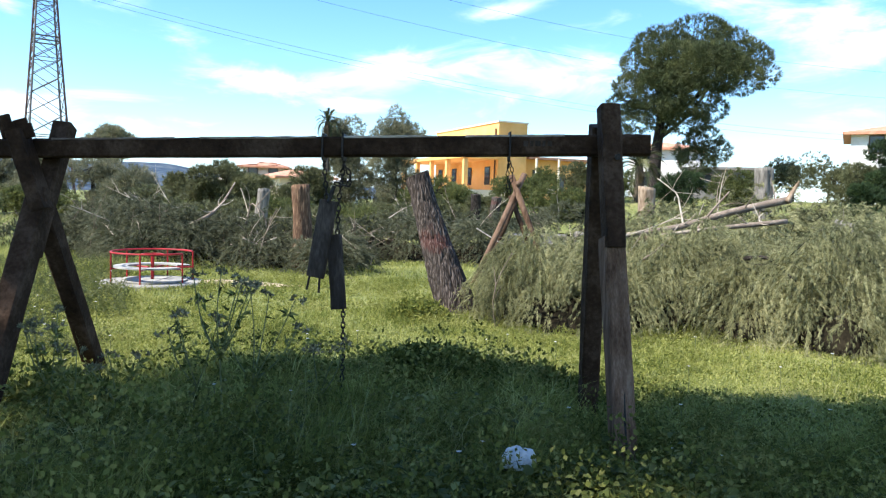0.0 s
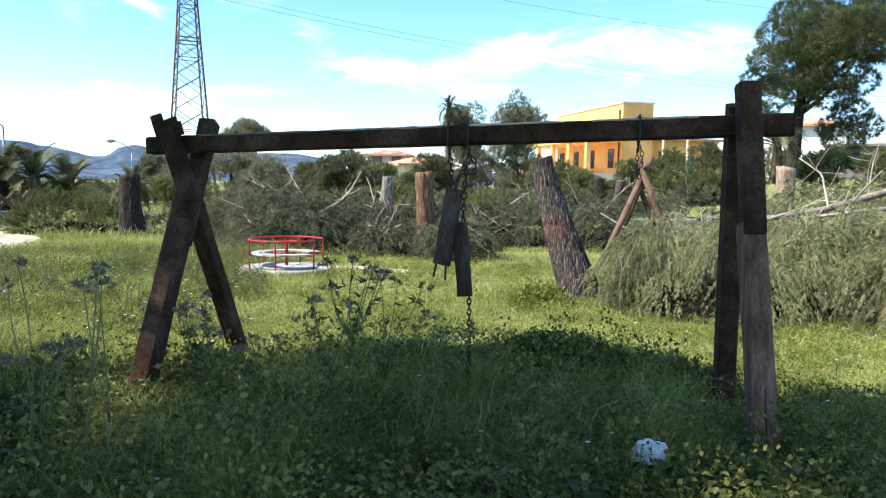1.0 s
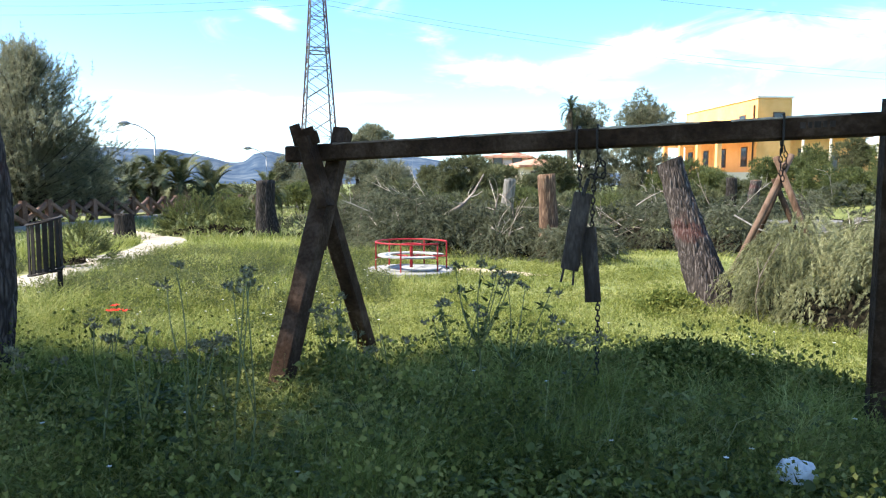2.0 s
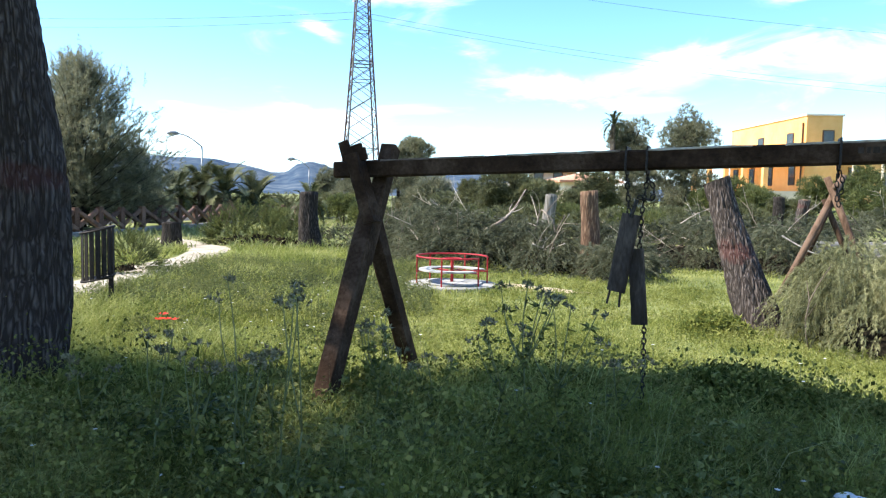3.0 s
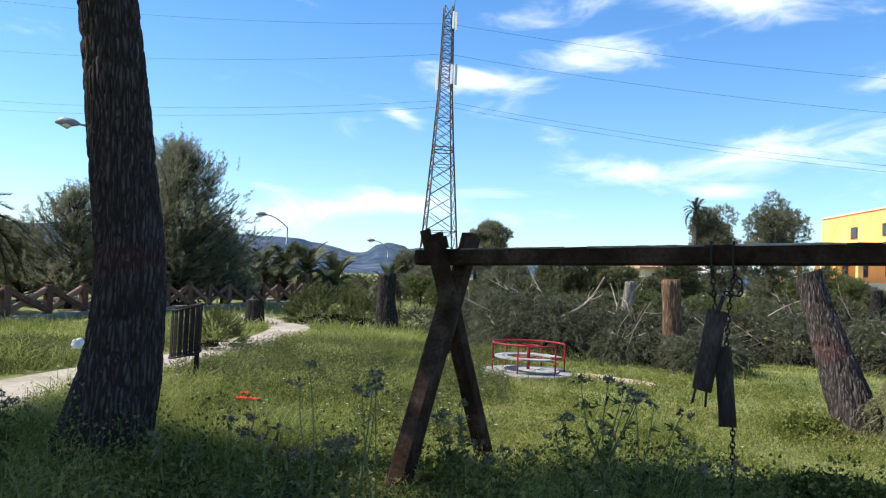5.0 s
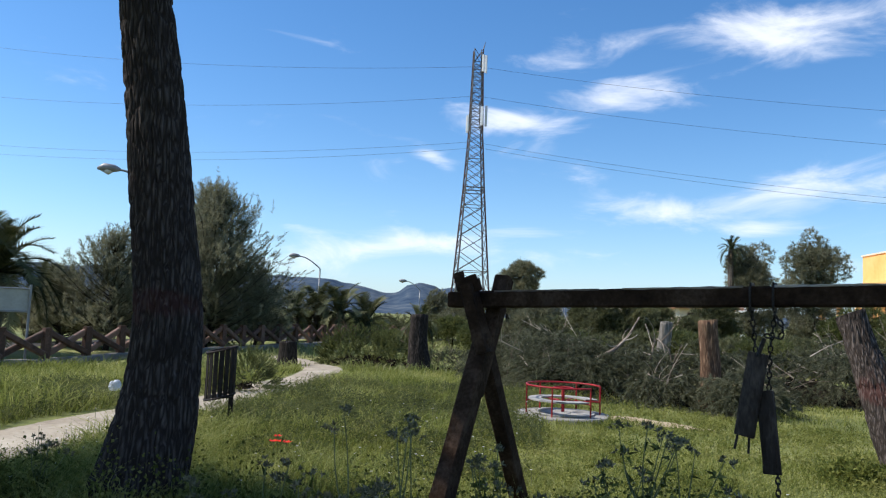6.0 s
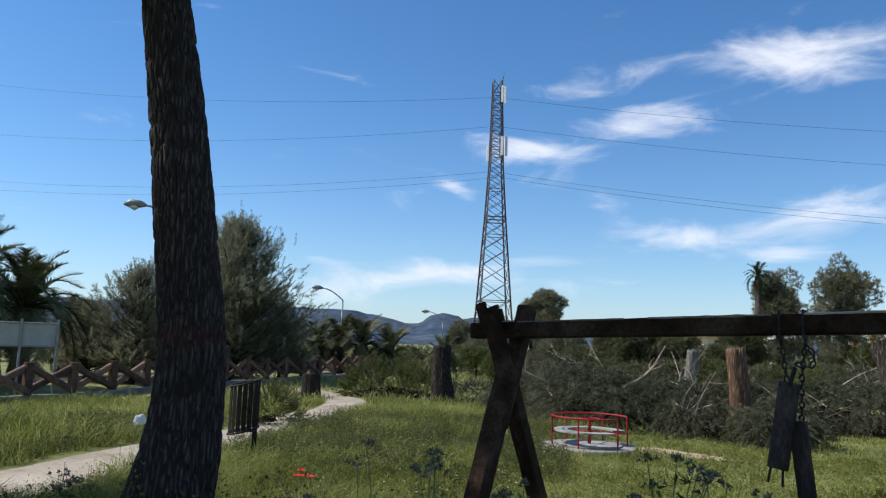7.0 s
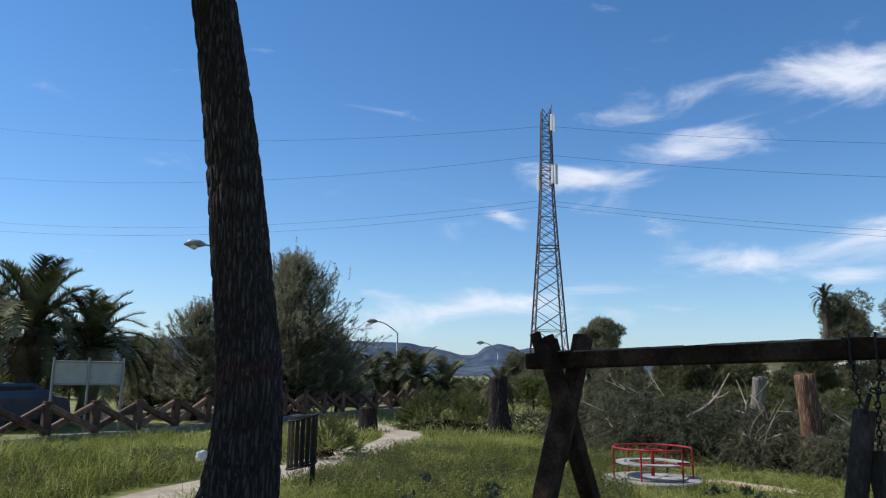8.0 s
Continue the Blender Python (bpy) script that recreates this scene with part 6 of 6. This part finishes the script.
def tall(x, y):
    """How tall the grass stands: long near the swing and to the left, short on the trodden lawn."""
    q = np.stack([x, y, x * 0], 1)
    edge = np.interp(x, [-9, -5, -3, 0, 1.2, 4], [7.5, 6.4, 6.2, 6.9, 5.4, 5.2])
    shade = smooth((edge + 0.7 - y) / 1.4)
    left = smooth((-3.6 - x) / 2.5)
    h = 0.065 + 0.17 * shade + 0.10 * left
    return h * (1 + 0.5 * fields(q, 1.3, 3.0) + 0.3 * fields(q, 4.0, 4.0)).clip(0.35, 2.0)


def meadow(name, n, r0, r1, az0, az1, width, mat, label, boost=1.0, lean=0.35, sparse=False):
    x, y = scatter(n, r0, r1, az0, az1)
    if sparse:
        keep = fields(np.stack([x, y, x * 0], 1), 0.8, 9.0) > 0.0
        x, y = x[keep], y[keep]
    m = len(x)
    h = tall(x, y) * (0.35 + 1.3 * rng.random(m) ** 1.5) * boost * (1 + 0.35 * fields(np.stack([x, y, x * 0], 1), 9.0, 6.0))
    p = np.stack([x, y, ground_z(x, y) - 0.01], 1)
    d = unit(rng.normal(size=(m, 3)) * lean * (1, 1, 0) + np.array((0.12, 0.05, 1.0)))
    v, f = blades(p, d, h, width * rng.uniform(0.6, 1.4, m), np.full(m, 0.28))
    ob = part(name, fast_mesh(name, v, f), mat)
    return tagged(ob, label, "grass", kind="stuff")


meadow("grass_near", 75000, 2.0, 5.2, -36, 75, 0.0024, M_grass, "long green grass in the shaded foreground", 1.0)
meadow("grass_middle", 180000, 5.0, 10.5, -36, 75, 0.0042, M_grass, "lush sunlit green grass of the meadow")
meadow("grass_far", 120000, 10.2, 22, -20, 72, 0.0065, M_grass, "short green lawn grass", 1.15)
meadow("grass_distance", 60000, 21, 48, -36, 68, 0.016, M_dry, "pale rough grass at the far side", 1.5)
meadow("dry_stems", 26000, 3.5, 17, -30, 74, 0.0022, M_dry, "scattered dry pale grass stems", 1.7, 0.25, True)


def leafy(name, n, r0, r1, az0, az1, size, mat, label, hmul=1.0, thresh=0.0, seed=11.0, sides=3):
    """Broad small leaves on short weeds, in clumps."""
    x, y = scatter(n, r0, r1, az0, az1)
    q = np.stack([x, y, x * 0], 1)
    keep = fields(q, 1.6, seed) + 0.4 * fields(q, 5.0, seed + 1) > thresh
    x, y = x[keep], y[keep]
    m = len(x)
    h = (tall(x, y) * 1.15 * hmul + 0.03) * rng.uniform(0.15, 1.2, m)
    c = np.stack([x, y, ground_z(x, y) + h], 1)
    d = unit(rng.normal(size=(m, 3)) + np.array((0, 0, 0.4)))
    s = unit(np.cross(d, unit(rng.normal(size=(m, 3)))))
    L = (size * rng.uniform(0.5, 1.3, m))[:, None]
    nrm = np.cross(d, s)
    v = np.stack([c, c + d * L * 0.45 + s * L * 0.36 + nrm * L * 0.1, c + d * L, c + d * L * 0.45 - s * L * 0.36 + nrm * L * 0.1], 1).reshape(-1, 3)
    b = np.arange(m)[:, None] * 4
    f = np.concatenate([b + np.array((0, 1, 2)), b + np.array((0, 2, 3))])
    ob = part(name, fast_mesh(name, v, f), mat)
    return tagged(ob, label, "weeds", kind="stuff")


def broad(name, n, r0, r1, az0, az1, label):
    """Broad-leaved weeds: folded oval leaves on stalks round a stem, in dark drifts."""
    x, y = scatter(n, r0, r1, az0, az1)
    q = np.stack([x, y, x * 0], 1)
    edge = np.interp(x, [-9, -5, -3, 0, 1.2, 4], [6.2, 5.1, 4.9, 5.4, 5.0, 4.8])
    drift = fields(q, 0.9, 31.0) + 0.5 * fields(q, 2.7, 32.0)
    keep = (y < edge + 0.4 * fields(q, 2.0, 33.0)) & (drift > -0.5)
    x, y, drift = x[keep], y[keep], drift[keep]
    k = 7
    h = np.repeat((0.10 + 0.12 * np.clip(drift + 0.4, 0, 1.7)) * rng.uniform(0.6, 1.4, len(x)), k)
    size = np.repeat(rng.uniform(0.6, 1.5, len(x)) ** 1.5, k) * 0.04
    m = len(h)
    turn = rng.uniform(0, 6.28, m)
    out = np.stack([np.cos(turn), np.sin(turn), rng.uniform(-0.5, 0.7, m)], 1)
    d = unit(out)
    c = np.stack([np.repeat(x, k), np.repeat(y, k), ground_z(np.repeat(x, k), np.repeat(y, k)) + h * rng.uniform(0.3, 1.05, m)], 1) + d * rng.uniform(0.01, 0.05, m)[:, None]
    s = unit(np.cross(d, unit(rng.normal(size=(m, 3)) * 0.35 + (0, 0, 1))))
    up = np.cross(s, d)
    L = (size * rng.uniform(0.6, 1.3, m))[:, None]
    W = L * rng.uniform(0.28, 0.46, m)[:, None]
    v = np.stack([c, c + d * L * 0.35 + s * W + up * L * 0.14, c + d * L * 0.75 + s * W * 0.75 + up * L * 0.08, c + d * L * 1.05 - up * L * 0.2,
                  c + d * L * 0.75 - s * W * 0.75 + up * L * 0.08, c + d * L * 0.35 - s * W + up * L * 0.14, c + d * L * 0.55], 1).reshape(-1, 3)
    b = np.arange(m)[:, None] * 7
    f = np.concatenate([b + np.array((0, 1, 6)), b + np.array((1, 2, 6)), b + np.array((2, 3, 6)), b + np.array((3, 4, 6)), b + np.array((4, 5, 6)), b + np.array((5, 0, 6))])
    return tagged(part(name, fast_mesh(name, v, f), M_broad), label, "weeds", kind="stuff")


broad("weeds_broad", 11000, 2.0, 7.0, -36, 75, "dark broad-leaved weeds crowding the shaded foreground")
leafy("weeds_near", 45000, 2.0, 6.6, -36, 75, 0.034, M_weed, "dense broad-leaved weeds in the shaded foreground", 1.4, -0.05)


def feathery(name, n, r0, r1, az0, az1, mat, label, bounded=True, tallness=1.0):
    """Finely cut weeds: sprigs of narrow leaflets up short stems, in drifts of varying height."""
    x, y = scatter(n, r0, r1, az0, az1)
    q = np.stack([x, y, x * 0], 1)
    drift = fields(q, 1.1, 21.0) + 0.5 * fields(q, 3.3, 22.0)
    edge = np.interp(x, [-9, -5, -3, 0, 1.2, 4], [6.8, 5.6, 5.4, 6.3, 5.4, 5.2])
    keep = (drift > -0.25) & ((y < edge + 0.5 * fields(q, 2.0, 23.0)) if bounded else (x < 99) if bounded is None else (x < -3.2 + 0.6 * fields(q, 2.0, 23.0)))
    x, y, drift = x[keep], y[keep], drift[keep]
    h = (0.10 + 0.14 * np.clip(drift + 0.3, 0, 1.6)) * rng.uniform(0.6, 1.35, len(x)) * tallness
    P, Dd = [], []
    for t in (0.25, 0.45, 0.62, 0.8, 1.0):
        P.append(np.stack([x + 0.02 * rng.normal(size=len(x)), y + 0.02 * rng.normal(size=len(x)), ground_z(x, y) + h * t], 1))
        Dd.append(unit(rng.normal(size=(len(x), 3)) * (1, 1, 0.4) + (0, 0, 0.45)))
    v, f = tufts(np.concatenate(P), np.concatenate(Dd), 4, 0.055, 0.0055, 0.55)
    return tagged(part(name, fast_mesh(name, v, f), mat), label, "weeds", kind="stuff")


feathery("weeds_feathery", 17000, 2.0, 7.4, -36, 75, M_weed, "tall feathery weeds crowding the shaded foreground")
feathery("weeds_rough", 15000, 5.5, 17.5, 24, 75, M_shrub, "mixed dark weeds among the long grass", False, 1.1)
feathery("weeds_lawn", 6000, 6.5, 15, -20, 30, M_clover, "low leafy plants in the lawn", None, 0.5)
leafy("clover", 110000, 4.8, 11, -36, 74, 0.021, M_clover, "low clover and leafy plants in the sunlit lawn", 0.8, -0.3, 14.0)


def hump(x, y, r, h, n, seed, label, mat=None):
    """A mound of leafy weeds."""
    rr = np.random.default_rng(seed)
    a, q = rr.uniform(0, 6.28, n), np.sqrt(rr.random(n))
    px, py = x + r * 1.5 * q * np.cos(a), y + r * q * np.sin(a)
    z = ground_z(px, py) + h * (1 - q ** 2) * rr.uniform(0.3, 1.1, n) + 0.03
    c = np.stack([px, py, z], 1)
    d = unit(rr.normal(size=(n, 3)) + (0, 0, 0.5))
    v, f = tufts(c, d, 5, 0.075, 0.017, 0.7)
    ob = part("weed_clump", fast_mesh("weed_clump", v, f), mat or M_weed)
    return tagged(ob, label, "weeds", "weed clumps", kind="stuff")


hump(0.02, 6.1, 0.6, 0.33, 1500, 1, "tall leafy weed mound beneath the swing")
hump(0.75, 6.2, 0.4, 0.22, 400, 2, "leafy weed mound near the swing post")
hump(-1.15, 5.9, 0.4, 0.25, 420, 3, "leafy weed mound beneath the swing")
hump(-0.35, 10.2, 0.3, 0.3, 260, 4, "green leafy weeds at the foot of the leaning stump", M_clover)
hump(-2.7, 5.3, 0.4, 0.26, 380, 5, "leafy weeds at the foot of the swing frame")
hump(-6.0, 3.3, 0.5, 0.3, 420, 6, "leafy weeds at the foot of the pine")
hump(-4.6, 3.9, 0.5, 0.24, 380, 7, "leafy weeds in the shade")
hump(-1.9, 4.6, 0.5, 0.24, 420, 8, "leafy weeds in the shade")


def stalk_weed(az, d, h, heads, seed, leafy_stem=True, spread=0.2, label="tall wild plant with dark seed heads rising from the grass"):
    """A branching stem with clustered dark heads and small leaves."""
    r = np.random.default_rng(seed)
    base = spot(az, d)
    ob = thing("wild_plant", base, label, "wild plant", "tall wild plants")
    tips = []
    s = Shape()
    root = np.array((0, 0, -0.02))
    fork = np.array((r.normal() * 0.03, r.normal() * 0.03, h * r.uniform(0.35, 0.5)))
    s.tube(curve(root, fork, 5, r.normal(size=3) * 0.02), np.linspace(0.008, 0.006, 5), 6)
    for i in range(heads):
        a = r.uniform(0, 6.28)
        tip = np.array((math.cos(a) * spread * r.uniform(0.3, 1), math.sin(a) * spread * 0.6, h * r.uniform(0.78, 1.0) if i else h))
        s.tube(curve(fork, tip, 6, (tip - fork) * (0.12, 0.12, 0) + r.normal(size=3) * 0.015), np.linspace(0.005, 0.003, 6), 5)
        tips.append(tip)
    part("stem", s, M_stalk, ob, smooth=True)
    for tip in tips:
        P = tip + r.normal(size=(6, 3)) * (0.028, 0.028, 0.012)
        v, f = tufts(P, unit(r.normal(size=(6, 3)) * (0.5, 0.5, 0) + (0, 0, 0.8)), 7, 0.032, 0.009, 0.8)
        part("seed_head", fast_mesh("seed_head", v, f), M_head, ob, "dark clustered seed head")
    if leafy_stem:
        n = 40
        t = r.uniform(0.1, 0.95, n)
        tip = np.array(tips)[r.integers(len(tips), size=n)]
        c = np.where(t[:, None] < 0.45, fork * (t / 0.45)[:, None], fork + (tip - fork) * ((t - 0.45) / 0.55)[:, None])
        v, f = tufts(c, unit(r.normal(size=(n, 3))), 3, 0.07, 0.014, 0.5)
        part("foliage", fast_mesh("foliage", v, f), M_broad, ob)
    return ob


stalk_weed(34.6, 3.9, 1.20, 2, 1, False, 0.16, "tall thin wild plant with two umbrella-shaped heads")
stalk_weed(35.6, 4.0, 1.22, 2, 2, False, 0.12, "tall thin wild plant with two umbrella-shaped heads")
stalk_weed(39.2, 4.3, 1.22, 2, 3, False, 0.2, "tall thin wild plant with spread heads")
stalk_weed(16.4, 4.7, 1.12, 7, 4, True, 0.34, "bushy dark-leaved mallow rising from the weeds")
stalk_weed(13.8, 4.7, 0.95, 5, 5, True, 0.3, "bushy dark-leaved mallow rising from the weeds")
stalk_weed(18.9, 4.8, 0.85, 4, 6, True, 0.22, "bushy dark-leaved mallow rising from the weeds")
stalk_weed(45.0, 4.4, 0.92, 4, 7, True, 0.14)
stalk_weed(41.6, 4.2, 0.88, 5, 8, True, 0.16)
stalk_weed(38.6, 4.1, 0.84, 5, 9, True, 0.14)
stalk_weed(36.0, 4.4, 0.78, 3, 10, True, 0.14)
stalk_weed(28.4, 4.9, 0.88, 4, 11, True, 0.14)
stalk_weed(27.0, 4.8, 0.8, 3, 12, True, 0.16)
stalk_weed(49.5, 5.2, 0.6, 4, 13, True, 0.2)
stalk_weed(24.0, 4.9, 0.6, 4, 14, True, 0.2)
stalk_weed(60.0, 6.6, 0.6, 5, 15, True, 0.25)
stalk_weed(9.0, 4.9, 0.62, 4, 16, True, 0.25)


# white and red flowers in the grass
def flowers(name, spots, size, mat, label, group):
    for i, (az, d, z) in enumerate(spots):
        p = spot(az, d)
        ob = thing(name, p, label, "flower", group)
        part("stem", Shape().tube([(0, 0, -0.02), (0.01, 0, z * 0.5), (0, 0, z)], 0.003, 5), M_stalk, ob)
        s = Shape()
        for k in range(6):
            a = k * 1.047 + i
            for sgn in (1,):
                c, e = np.array((math.cos(a), math.sin(a), 0.25)), np.array((-math.sin(a), math.cos(a), 0))
                s.add([(0, 0, z), c * size * 0.6 + e * size * 0.42 + (0, 0, z), c * size + (0, 0, z + 0.1 * size), c * size * 0.6 - e * size * 0.42 + (0, 0, z)], [(0, 1, 2, 3)])
        part("petals", s, mat, ob)


r5 = np.random.default_rng(44)
flowers("white_flower", [(float(r5.uniform(-30, 66)), float(r5.uniform(3.0, 9.0)), float(r5.uniform(0.16, 0.30))) for _ in range(60)] + [(float(r5.uniform(24, 66)), float(r5.uniform(6.5, 13.0)), float(r5.uniform(0.2, 0.36))) for _ in range(70)], 0.017, M_petal, "small white wild flower in the grass", "white wild flowers")
flowers("poppy", [(44.2, 8.0, 0.40), (44.7, 8.05, 0.39), (43.7, 7.95, 0.40), (44.4, 8.2, 0.42)], 0.055, M_poppy, "bright red poppy above the grass", "poppies")


# pale stone in the grass
rock = bmesh.new()
bmesh.ops.create_icosphere(rock, subdivisions=3, radius=1.0)
for v in rock.verts:
    k = 1 + 0.12 * float(fields(np.array(v.co)[None], 1.6, 3.0)[0])
    v.co = Vector((v.co.x * k * 0.22, v.co.y * k * 0.16, v.co.z * k * 0.11))
rock_mesh = bpy.data.meshes.new("stone")
rock.to_mesh(rock_mesh)
rock.free()
stone = part("stone", rock_mesh, M_kerb)
stone.location = (2.12, 3.62, gz(2.12, 3.62) + 0.06)
tagged(stone, "pale rounded stone half sunk in shaded grass", "stone")
